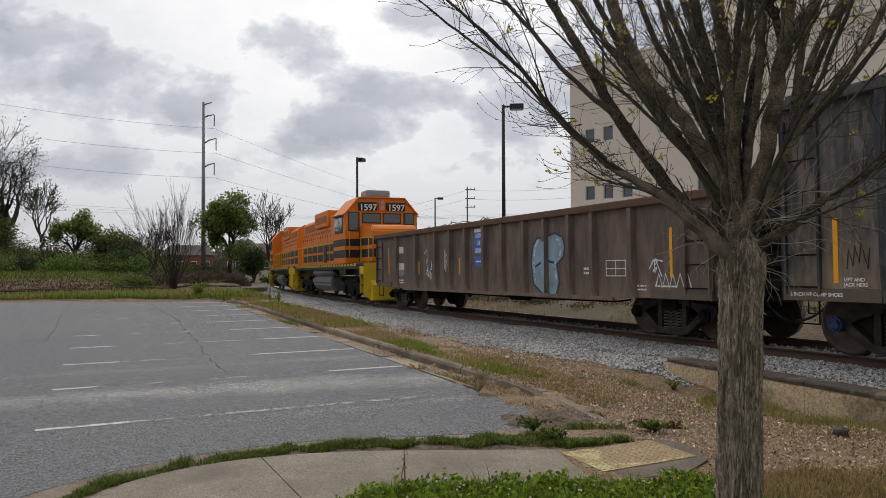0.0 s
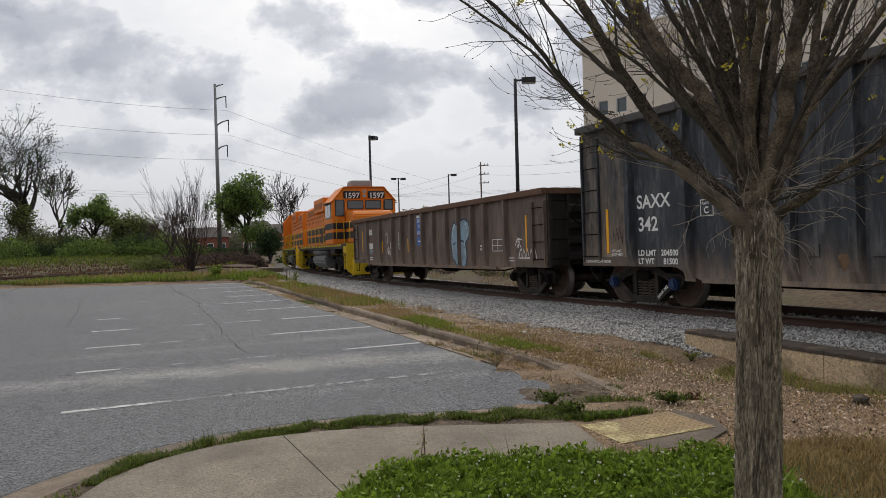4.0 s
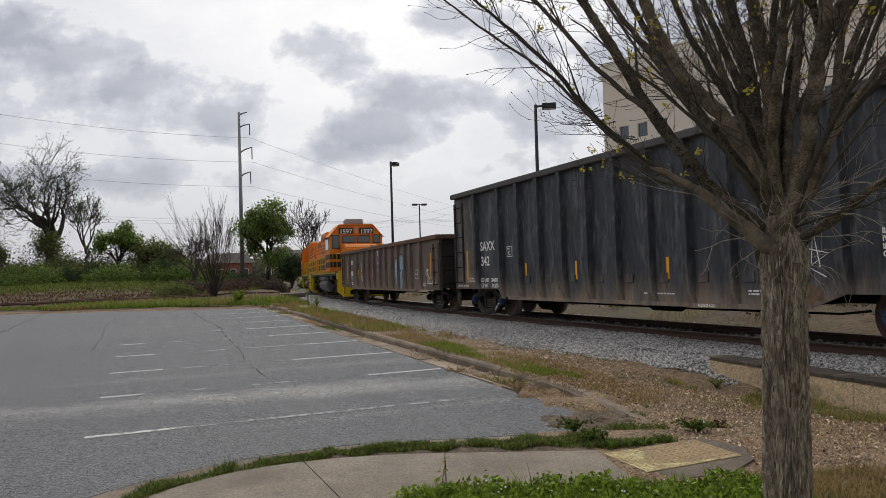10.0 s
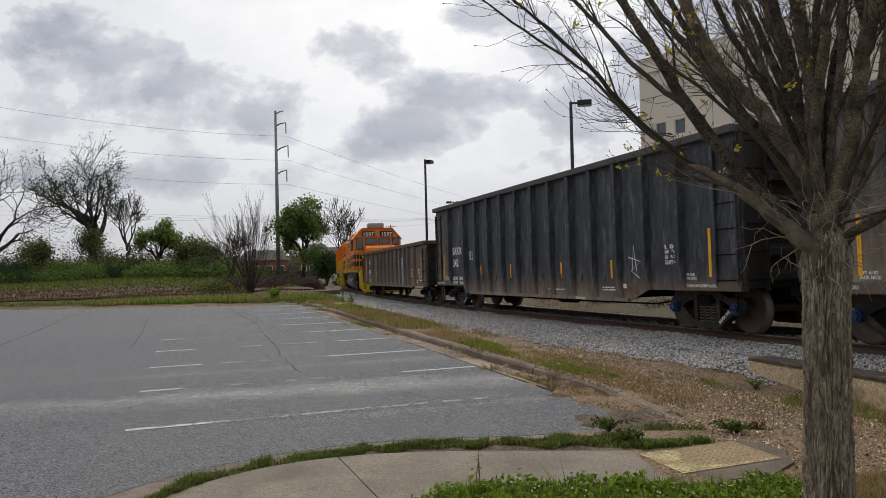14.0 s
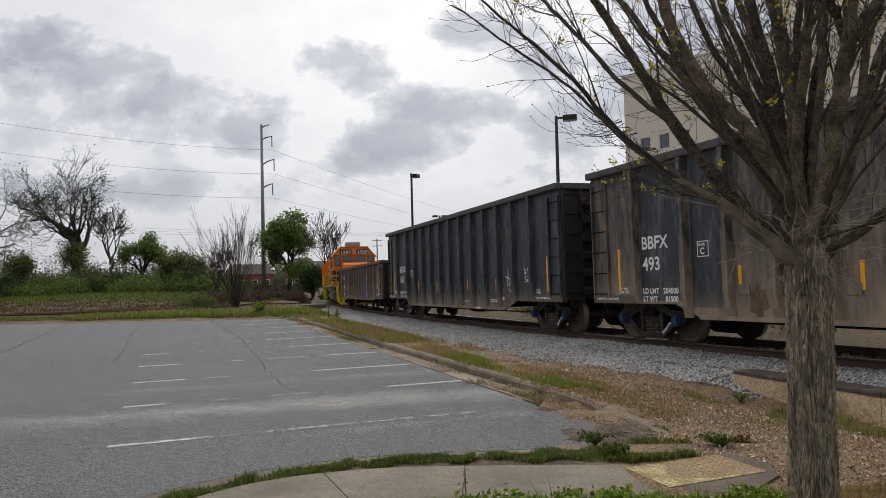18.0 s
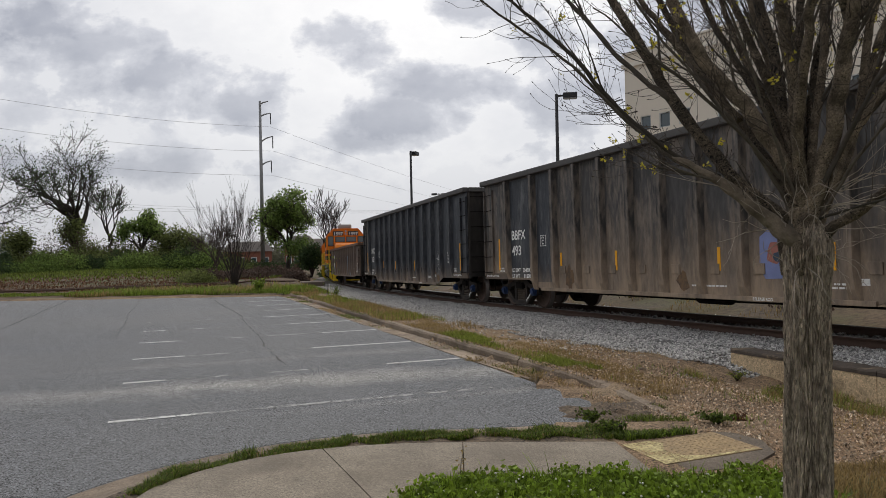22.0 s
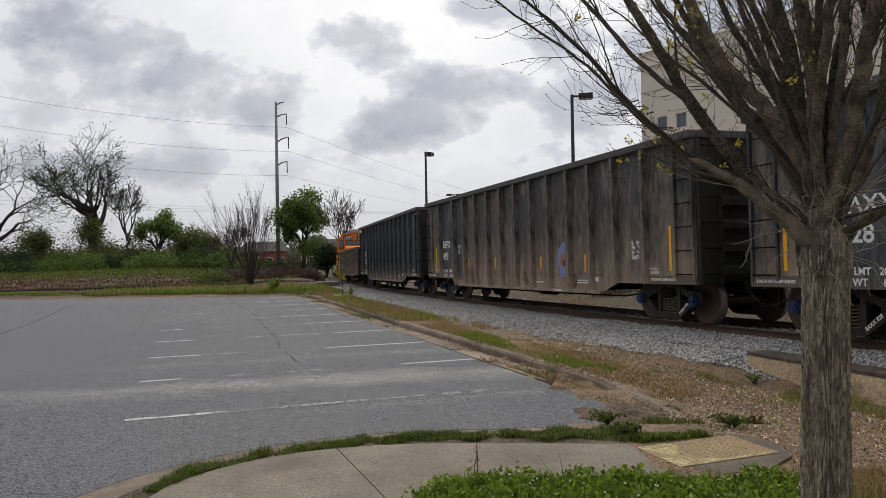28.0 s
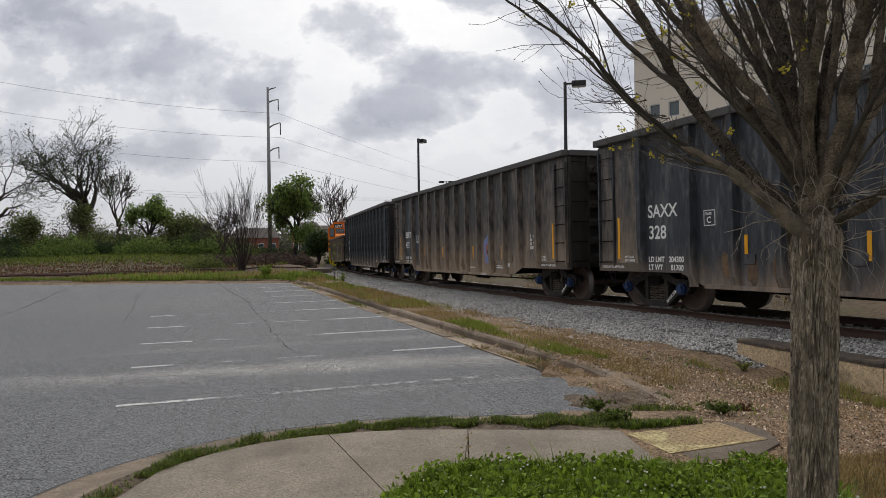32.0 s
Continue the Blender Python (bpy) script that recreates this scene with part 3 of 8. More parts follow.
def rail_line():
    """The centre line: nearly straight beside the camera, then an easy curve to the right; s grows away from the camera."""
    s = np.linspace(-90, 170, 2601)
    ds = s[1] - s[0]
    k = np.clip((s + 13.57) / 12, 0, 1) * 0.0041 - 0.0014 * np.clip((s - 12.9) / 12, 0, 1)
    ang = radians(25.56) - np.cumsum(k) * ds
    x, y = np.cumsum(-np.sin(ang)) * ds, np.cumsum(np.cos(ang)) * ds
    i = np.searchsorted(s, 0)
    return s, x - x[i] + 1.074, y - y[i] + 23.177


RS, RX, RY = rail_line()


def rail_at(s):
    return np.interp(s, RS, RX), np.interp(s, RS, RY)


def rail_z(s):
    return RAIL_Z - GRADE * np.clip(s, -40, 70)


def rail_frame(s):
    """Place and unit ways along and to the left of the line."""
    x, y = rail_at(s)
    x1, y1 = rail_at(s + 0.5)
    x0, y0 = rail_at(s - 0.5)
    u = np.array([x1 - x0, y1 - y0])
    u = u / np.linalg.norm(u)
    return np.array([x, y]), u, np.array([-u[1], u[0]])


def rail_coords(X, Y):
    """s and distance to the left of the line, for arrays of points."""
    sx, sy = RX[::13], RY[::13]
    ux, uy = np.gradient(sx), np.gradient(sy)
    n = np.hypot(ux, uy)
    shape = X.shape
    X, Y = X.ravel(), Y.ravel()
    s, d = np.empty(len(X)), np.empty(len(X))
    for a in range(0, len(X), 4000):
        xx, yy = X[a:a + 4000, None] - sx, Y[a:a + 4000, None] - sy
        j = (xx * xx + yy * yy).argmin(1)
        r = np.arange(len(j))
        s[a:a + 4000] = RS[::13][j]
        d[a:a + 4000] = (-uy[j] * xx[r, j] + ux[j] * yy[r, j]) / n[j]
    return s.reshape(shape), d.reshape(shape)


# car park axes: q runs along the kerb, w to the right of the painted bays
LOT_O, LOT_A = np.array([0.513, 10.115]), radians(24.16)
LU, LW = np.array([-math.sin(LOT_A), math.cos(LOT_A)]), np.array([math.cos(LOT_A), math.sin(LOT_A)])


def lot(w, q):
    return LOT_O + LW * w + LU * q


def lot_coords(X, Y):
    return (X - LOT_O[0]) * LW[0] + (Y - LOT_O[1]) * LW[1], (X - LOT_O[0]) * LU[0] + (Y - LOT_O[1]) * LU[1]


def bow(x, cx, cy, a, b, n):
    """A rounded corner: height over x of a bulging quarter curve that runs on level to the right of cx."""
    k = np.clip(np.maximum(cx - np.asarray(x, float), 0) / a, 0, 1)
    return cy + b * (1 - k ** n) ** (1 / n)


def lot_edge(x):
    return bow(x, -0.2, 4.6, 3.2, 2.9, 2.0) + 0.2 * np.maximum(np.asarray(x, float) + 0.2, 0)


def walk_edge(x):
    return bow(x, -0.15, 4.4, 2.45, 2.05, 2.5)


def lawn_edge(x):
    return bow(x, 0.1, 3.5, 0.9, 2.0, 3.0)


def ground_z(X, Y):
    s, d = rail_coords(X, Y)
    w, q = lot_coords(X, Y)
    rz = RAIL_Z - GRADE * np.clip(s, -30, 70)
    # towards the line: from kerb height to the toe of the ballast
    toe = np.minimum(rz - 0.30, 0.02)
    k = np.clip((np.abs(d) - 3.0) / 1.2, 0, 1)
    z_strip = toe * (1 - k) + (0.02 + 0.10 * np.clip(1 - (w - 0.6) / 1.6, 0, 1)) * k
    z = np.where(d < 0, np.clip(rz - 0.3, -0.9, 0.1) + 0.75 * np.clip((-d - 3.6) / 3.5, 0, 1), z_strip)
    z = np.where(np.where(d > 0, d < 2.85, d > -3.4), rz - 0.45, z)
    z = np.where((s < -12.0) & (d > 2.55) & (d < 5.5), 0.0, z)
    toe_d = np.interp(s, [-12.3, -9.0], [2.72, 3.35])
    slope = (s >= -12.3) & (s < -7.5) & (d > 2.2) & (d < 5.0)
    z = np.where(slope, rz - 0.21 - 0.06 * np.clip((d - 2.2) / (toe_d - 2.2), 0, 1) + (0.01 - rz + 0.27) * np.clip((d - toe_d + 0.55) / 1.0, 0, 1), z)
    # under and beyond the car park
    left = (d > 0) & (w < 0.5)
    z = np.where(left, np.where(Y > 33, 0.06 - 0.5 * np.clip((Y - 38) / 40, 0, 1), -0.12), z)
    z = np.where(left & (Y > 40), z + 1.75 * np.clip((Y - 42) / 45, 0, 1) * np.clip((d - 5) / 14, 0, 1), z)
    fan = (w > -0.05) & (w < 0.6) & (q < 0.9) & (q > -3.6)
    z = np.where(fan, np.maximum(z, 0.012 + 0.03 * np.clip((0.6 - q) / 2.0, 0, 1)), z)
    near = (Y < lot_edge(X)) & (X > -3.4) & (d > 3.5) & (Y < 7.6)
    turf = (X > 0.55) | ((X > -0.1) & (Y < lot_edge(X) - 0.7)) | ((X > -0.9) & (Y < walk_edge(X) - 0.35))
    z = np.where(near, np.where(turf, 0.1, -0.15), z)
    # the ground drops a little towards the foot of the low wall
    wu, wv = (X - 3.58) * 0.41 - (Y - 11.42) * 0.912, (X - 3.58) * 0.912 + (Y - 11.42) * 0.41
    z = z - 0.13 * np.clip((wu + 0.4) / 0.8, 0, 1) * np.clip((wv + 1.5) / 1.1, 0, 1) * (wv < 0.3) * (wu < 9)
    bump = 0.03 * np.sin(X * 1.3 + 0.7 * Y) * np.sin(Y * 0.9 - 0.4 * X) + 0.02 * np.sin(X * 3.1) * np.sin(Y * 2.7)
    return z + np.where(left & (Y < 33), 0, bump) * np.where(near, 0.4, 1.0)


def graded(lo, hi, fine_lo, fine_hi, step, grow=1.12):
    mid = list(np.arange(fine_lo, fine_hi, step))
    up, d = [mid[-1]], step
    while up[-1] < hi:
        d *= grow
        up.append(up[-1] + d)
    dn, d = [mid[0]], step
    while dn[-1] > lo:
        d *= grow
        dn.append(dn[-1] - d)
    return np.array(dn[:0:-1] + mid + up[1:])


def build_ground():
    xs, ys = graded(-900, 900, -15, 13, 0.3), graded(-80, 1800, 2, 40, 0.3)
    X, Y = np.meshgrid(xs, ys)
    Z = ground_z(X, Y)
    far = np.clip((np.hypot(X, Y) - 120) / 200, 0, 1)
    Z = Z * (1 - far) - 0.4 * far
    nx = len(xs)
    V = np.stack([X, Y, Z], -1).reshape(-1, 3)
    i = (np.arange(len(ys) - 1)[:, None] * nx + np.arange(nx - 1)[None]).reshape(-1, 1)
    F = i + np.array([[0, 1, nx + 1, nx]])
    me = np_mesh("ground", V, F)
    for m in ("dirt", "lawn", "field", "far_ground", "pale_lot"):
        me.materials.append(M[m])
    cx, cy = V[F, 0].mean(1), V[F, 1].mean(1)
    s, d = rail_coords(cx, cy)
    idx = np.zeros(len(F), int)
    idx[(cy < 5.6) & (cx < 3.4 + 6 * (cy < 2.5)) & (cx > -1.0) & (d > 3.5)] = 1
    idx[(cy > 33.5) & (d > 2.8)] = 2
    idx[(np.hypot(cx, cy) > 95)] = 3
    idx[(d < -3.0) & (np.hypot(cx, cy) < 95)] = 3
    idx[(d < -11) & (d > -40) & (cy < 70)] = 4
    me.polygons.foreach_set("material_index", idx)
    for p in me.polygons:
        p.use_smooth = True
    g = new("ground", me)
    tagged(g, "bare dirt, dry grass and soil around the car park and the railway", "ground", kind="structure")


build_ground()


def build_car_park():
    """The asphalt sheet with its gently curved near edge."""
    xs = np.linspace(-3.38, 1.3, 30)
    edge = [(x, float(lot_edge(x))) for x in xs]
    right = [tuple(lot(0.06, q)) for q in np.linspace(-1.6, 24.2, 12)]
    outline = [(-70, -30), (-3.4, -30), (-3.4, 4.0)] + edge + right + [(-10.4, 34.1), (-17.7, 35.5), (-25, 35.2), (-70, 36.5)]
    bm = prism(bmesh.new(), outline, "z", -0.1, 0.0)
    ob = part("car_park_asphalt", bm, M["asphalt"])
    tagged(ob, "worn grey asphalt car park with faded bay lines and cracks", "car park", kind="structure")


build_car_park()


def strip(bm, p, q, width, z, jag=0.0, n=1, rng=None):
    """A flat strip from p to q in n pieces; jag makes it wander."""
    p, q = np.array(p, float), np.array(q, float)
    u = (q - p) / np.linalg.norm(q - p)
    v = np.array([-u[1], u[0]])
    last = None
    off = 0.0
    for i in range(n + 1):
        c = p + (q - p) * i / n
        if jag:
            off = 0.7 * off + rng.normal() * jag
            c = c + v * off
        w = width * (rng.uniform(0.3, 1.6) if rng is not None else 1)
        a = bm.verts.new((*(c - v * w / 2), z))
        b = bm.verts.new((*(c + v * w / 2), z))
        if last:
            bm.faces.new((last[0], a, b, last[1]))
        last = (a, b)
    return bm


def build_bay_lines():
    rng = np.random.default_rng(3)
    for k in range(0, 11):
        p = new("bay_line")
        tagged(p, "faded white parking bay line on grey asphalt", "parking line", group="parking bay lines")
        q = 2.74 * k
        if k == 0:
            pieces = [(-5.30, -4.38, "line"), (-4.38, -3.45, "line_worn"), (-3.45, -2.1, "line_worn"), (-2.1, -0.6, "line_worn")]
        else:
            a = rng.uniform(1.2, 2.2)
            c = -5.30 + rng.uniform(0.35, 1.3)
            pieces = [(-a, 0.0, "line"), (c, -a, "line_worn"), (-5.30, c, "line" if k < 5 else "line_worn")]
        for a, b, m in pieces:
            bm = strip(bmesh.new(), lot(a, q), lot(b, q), 0.10, 0.005)
            bmesh.ops.recalc_face_normals(bm, faces=bm.faces[:])
            part("stripe", bm, M[m], p)
    rng = np.random.default_rng(8)
    for a, b, n, wd in (((-12.66, 32.4), (-7.85, 22.3), 40, 0.06), ((-7.85, 22.3), (-3.5, 12.06), 44, 0.03), ((-20.3, 34.2), (-15.2, 23.1), 40, 0.06),
                        ((-17.2, 35.0), (-8.8, 16.5), 60, 0.025), ((-15.2, 23.1), (-12.5, 17.0), 14, 0.05), ((-6.2, 25.0), (-4.6, 21.0), 12, 0.04), ((-3.43, 5.46), (-4.6, 5.42), 12, 0.02)):
        bm = strip(bmesh.new(), a, b, wd, 0.004, 0.022, n, rng)
        bmesh.ops.recalc_face_normals(bm, faces=bm.faces[:])
        c = part("asphalt_crack", bm, M["crack"])
        tagged(c, "dark wandering crack along a paving seam", "crack", kind="structure")


build_bay_lines()


def build_kerb():
    rng = np.random.default_rng(11)
    kerb = new("kerb")
    tagged(kerb, "weathered broken concrete kerb with a sunken gutter beside the railway strip", "kerb", kind="structure")
    q = -2.6
    prof = [(0.42, -0.1), (0.43, 0.10), (0.46, 0.135), (0.57, 0.14), (0.60, 0.11), (0.60, -0.1)]
    while q < 24.6:
        n = rng.uniform(1.4, 3.0)
        for nm, pr in (("kerb_stone", prof), ("gutter_pan", [(0.065, -0.1), (0.065, 0.006), (0.2, -0.004), (0.415, 0.014), (0.415, -0.1)])):
            bm = bmesh.new()
            cuts = np.linspace(q + 0.008, q + n - 0.008, 9)
            rings = [[bm.verts.new((p, c, h)) for p, h in pr] for c in cuts]
            for r0, r1 in zip(rings, rings[1:]):
                for j in range(len(pr)):
                    k = (j + 1) % len(pr)
                    bm.faces.new((r0[j], r0[k], r1[k], r1[j]))
            bm.faces.new(rings[0][::-1])
            bm.faces.new(rings[-1])
            chip = 0.016 if nm == "kerb_stone" else 0.006
            for v in bm.verts:
                if v.co.z > 0:
                    v.co.x += chip * noise.noise(Vector((v.co.x * 9, v.co.y * 4, v.co.z * 9)))
                    v.co.z += chip * 1.3 * noise.noise(Vector((v.co.x * 7, v.co.y * 5 + 9, 3))) - (0.02 if abs(v.co.y - q - 0.008) < 0.01 and nm == "kerb_stone" and rng.uniform() < 0.5 else 0)
            tilt, sh = rng.normal() * 0.012, rng.normal() * 0.006
            for v in bm.verts:
                w, l, h = v.co
                g = 0.12 * math.sin(0.35 * l + 1.0) * 0.3
                v.co = (*lot(w + g + sh - 0.03 * min(0.0, l) ** 2, l), h + (l - q) * tilt * 0.3 - 0.012 * max(0.0, -l) - 0.045 * max(0.0, -1.0 - l))
            part(nm, bm, M["curb" if nm == "kerb_stone" else "gutter"], kerb)
        q += n
    # rounded near kerb round the footway
    near = new("near_kerb")
    tagged(near, "tan concrete kerb curving round the footway", "kerb", kind="structure")
    line = [(-3.39, -8.0, 1.0, 0.0), (-3.39, 4.3, 1.0, 0.0)]
    for x in list(-0.2 - 3.2 * np.sin(np.linspace(1.45, 0, 15))) + [0.3, 0.75]:
        y = float(lot_edge(x))
        t = np.array([0.02, float(lot_edge(x + 0.02)) - y])
        t /= np.linalg.norm(t)
        line.append((x, y, t[1], -t[0]))
    soil, seam = [], []
    for x, y, nx, ny in line:
        soil.append([(x + nx * o, y + ny * o, h) for o, h in ((0.545, 0.115), (0.7, 0.128), (1.3, 0.125))])
        seam.append([(x + nx * o, y + ny * o, 0.018) for o in (-0.012, 0.012)])
    for nm, rows_, mt, what in (("verge_soil", soil, "moist_soil", "narrow strip of soil between kerb and footway"), ("kerb_joint", seam, "crack", "dark open joint along the kerb")):
        k = len(rows_[0])
        V = [p for r in rows_ for p in r]
        F = [(i * k + j, (i + 1) * k + j, (i + 1) * k + j + 1, i * k + j + 1) for i in range(len(rows_) - 1) for j in range(k - 1)]
        tagged(part(nm, np_mesh(nm, V, F), M[mt]), what, "soil" if k == 3 else "joint", kind="structure")
    for a, b in ((0, 4), (4, 7), (7, 11), (11, 14), (14, 18)):
        bm = bmesh.new()
        rows = []
        for i in range(a, b + 1):
            x, y, n0, n1 = line[i]
            x += 0.004 if i == a and a else 0
            nrm = np.array([n0, n1])
            rows.append([bm.verts.new((*(np.array([x, y]) + nrm * o), h)) for o, h in ((0, -0.1), (0.0, 0.012), (0.12, 0.02), (0.30, 0.045), (0.42, 0.085), (0.55, 0.11), (0.55, -0.1))])
        for r0, r1 in zip(rows, rows[1:]):
            for j in range(6):
                bm.faces.new((r0[j], r1[j], r1[j + 1], r0[j + 1]))
        bm.faces.new(rows[0])
        bm.faces.new(rows[-1][::-1])
        bmesh.ops.recalc_face_normals(bm, faces=bm.faces[:])
        part("kerb_stone", bm, M["curb"], near)
    far = new("far_kerb")
    tagged(far, "low overgrown kerb at the far end of the car park", "kerb", kind="structure")
    pts = [(-9.6, 33.2), (-10.5, 34.25), (-17.7, 35.65), (-25, 35.35), (-40, 35.9)]
    for p, r in zip(pts, pts[1:]):
        p, r = np.array(p), np.array(r)
        L = np.linalg.norm(r - p)
        u = (r - p) / L
        m = Matrix(((u[0], -u[1], 0, p[0]), (u[1], u[0], 0, p[1]), (0, 0, 1, 0), (0, 0, 0, 1)))
        part("kerb_stone", a_box(0.01, L - 0.01, -0.07, 0.07, -0.1, 0.10, 0.015, m), M["curb"], far)


build_kerb()


def build_footway():
    foot = new("footway")
    tagged(foot, "stained concrete footway curving round the grass", "footway", kind="structure")
    runs = [(-2.585, -1.5, -0.79, -0.74), (-1.49, -0.3, -0.735, -0.25), (-0.29, 1.02, -0.24, 1.17)]
    for k, (oa, ob_, ia, ib) in enumerate(runs):
        bm = bmesh.new()
        n = 14
        top, low = [], []
        for i in range(n + 1):
            t = i / n
            ox, ix = oa + (ob_ - oa) * t, ia + (ib - ia) * t
            if k == 0:
                oy = float(walk_edge(ox)) if i else 3.0
                iy = 3.0 + (4.72 - 3.0) * t
            else:
                oy, iy = float(walk_edge(ox)), float(lawn_edge(ix))
                if k == 1:
                    iy = 4.73 + (float(lawn_edge(-0.25)) - 4.73) * t ** 0.7
            top.append((bm.verts.new((ox, oy, 0.15)), bm.verts.new((ix, iy, 0.155))))
            low.append((bm.verts.new((ox, oy, 0.0)), bm.verts.new((ix, iy, 0.0))))
        for i in range(n):
            bm.faces.new((top[i][0], top[i][1], top[i + 1][1], top[i + 1][0]))
            bm.faces.new((low[i][0], top[i][0], top[i + 1][0], low[i + 1][0]))
            bm.faces.new((top[i][1], low[i][1], low[i + 1][1], top[i + 1][1]))
        for j in (0, n):
            bm.faces.new((top[j][0], low[j][0], low[j][1], top[j][1]))
        bmesh.ops.recalc_face_normals(bm, faces=bm.faces[:])
        part("slab", bm, M["concrete"], foot)
    for y0, y1 in ((1.2, 2.99), (-0.6, 1.19), (-2.4, -0.61), (-4.2, -2.41), (-8.0, -4.21)):
        part("slab", a_box(-2.585, -0.79, y0, y1, 0.0, 0.152, 0.01), M["concrete"], foot)
    # ramp with a worn yellow tactile plate
    c, ang = Vector((1.655, 6.40, 0.116)), math.atan2(0.375, 0.927)
    base = Matrix.Translation(c) @ Matrix.Rotation(ang, 4, "Z") @ Matrix.Rotation(radians(-1.5), 4, "Y")
    ramp = part("kerb_ramp", a_prism([(-0.52, 0.33), (0.49, 0.33), (0.62, 0.22), (0.66, -0.1), (0.5, -0.42), (0.1, -0.62), (-0.36, -0.56), (-0.52, -0.33)], "z", -0.14, -0.006), M["ramp"])
    ramp.matrix_basis = base
    tagged(ramp, "cracked concrete ramp at the end of the footway", "ramp", kind="structure")
    plate = new("tactile_plate")
    plate.matrix_basis = base
    tagged(plate, "worn yellow tactile plate with raised domes", "tactile plate")
    wash = a_prism([(-0.475, -0.315), (0.1, -0.315), (0.44, -0.30), (0.44, -0.275), (0.0, -0.27), (-0.2, -0.2), (-0.27, 0.0), (-0.14, 0.2), (-0.2, 0.315), (-0.475, 0.315)], "z", 0.0006, 0.0016)
    part("paint_wash", wash, M["yellow_wash"], plate, "flaking pale yellow paint")
    part("plate", a_box(-0.475, 0.475, -0.315, 0.315, -0.012, 0.0, 0.004), M["tactile"], plate)
    V, F = [], []
    for i in range(15):
        for j in range(11):
            x, y = -0.44 + i * 0.0625, -0.28 + j * 0.056
            b = len(V)
            for r, h in ((0.012, 0.0), (0.008, 0.004)):
                for t in range(6):
                    V.append((x + r * math.cos(t * 1.0472), y + r * math.sin(t * 1.0472), h))
            for t in range(6):
                F.append((b + t, b + (t + 1) % 6, b + 6 + (t + 1) % 6, b + 6 + t))
            F.append((b + 6, b + 7, b + 8, b + 9))
            F.append((b + 6, b + 9, b + 10, b + 11))
    d = part("dome_field", np_mesh("dome_field", V, F), M["tactile"], plate)
    tagged(d, kind="stuff")


build_footway()


def rough_box(x0, x1, y0, y1, z0, z1, amount, m):
    """A weathered block: a box cut finely along its length, its faces and edges worn uneven."""
    bm = bmesh.new()
    n = max(4, int((x1 - x0) / 0.07))
    e = 0.018
    ring = [(y0, z0), (y0, (z0 + z1) / 2), (y0, z1 - e), (y0 + e, z1), ((y0 + y1) / 2, z1), (y1 - e, z1), (y1, z1 - e), (y1, z0)]
    rows = []
    for i in range(n + 1):
        x = x0 + (x1 - x0) * i / n
        row = []
        for y, z in ring:
            p = Vector((x, y, z))
            d = Vector((noise.noise(p * 9), noise.noise(p * 8 + Vector((5, 1, 2))), noise.noise(p * 6 + Vector((2, 7, 1))))) * amount
            if z == z0:
                d.z = 0
            if i in (0, n):
                d.x = 0
            row.append(bm.verts.new(p + d))
        rows.append(row)
    for a, b in zip(rows, rows[1:]):
        for j in range(len(ring)):
            k = (j + 1) % len(ring)
            bm.faces.new((a[j], b[j], b[k], a[k]))
    bm.faces.new(rows[0])
    bm.faces.new(rows[-1][::-1])
    bmesh.ops.recalc_face_normals(bm, faces=bm.faces[:])
    bmesh.ops.transform(bm, matrix=m, verts=bm.verts)
    return bm


def soil_patch():
    """Dark moist earth washed up between the end of the kerb and the asphalt."""
    rng = np.random.default_rng(6)
    V, F = [(1.25, 8.15, 0.0)], []
    n, rings = 40, 6
    for k in range(1, rings + 1):
        for i in range(n):
            a = 6.28319 * i / n
            t = max(0.001, (k - 1) / (rings - 1))
            w = (0.60 + 0.12 * math.sin(3 * a + 1) + 0.09 * math.sin(7 * a) + 0.05 * math.sin(13 * a + 2)) * t
            x, y = 1.25 + 0.75 * w * math.cos(a) - 0.5 * w * math.sin(a), 8.15 + 0.4 * w * math.cos(a) + 0.95 * w * math.sin(a)
            z = max(float(ground_z(np.array([x]), np.array([y]))[0]), 0.0) + 0.02 * (1 - t) + 0.008 * rng.normal() * min(1 - t, t) + (0.012 if t < 1 else -0.03)
            V.append((x, y, z))
            if k > 1:
                p, q = 1 + (k - 2) * n, 1 + (k - 1) * n
                F.append((p + i, q + i, q + (i + 1) % n, p + (i + 1) % n))
    ob = part("soil_patch", np_mesh("soil_patch", V, F), M["moist_soil"])
    tagged(ob, "dark moist soil at the broken end of the kerb", "soil", kind="structure")


soil_patch()


def build_low_wall():
    p, e = np.array([3.58, 11.42]), np.array([6.6, 4.7])
    L = np.linalg.norm(e - p)
    u = (e - p) / L
    m = Matrix(((u[0], -u[1], 0, p[0]), (u[1], u[0], 0, p[1]), (0, 0, 1, 0), (0, 0, 0, 1)))
    wall = new("low_wall")
    tagged(wall, "low old concrete retaining wall, blackened on top, beside the track", "wall", kind="structure")
    for a, b in ((0.0, 2.45), (2.46, 5.0), (5.01, L)):
        part("wall_block", rough_box(a, b, 0.0, 0.36, -0.35, 0.213, 0.02, m), M["wall"], wall)
        part("coping", rough_box(a, b, -0.006, 0.366, 0.216, 0.275, 0.016, m), M["walltop"], wall)


build_low_wall()


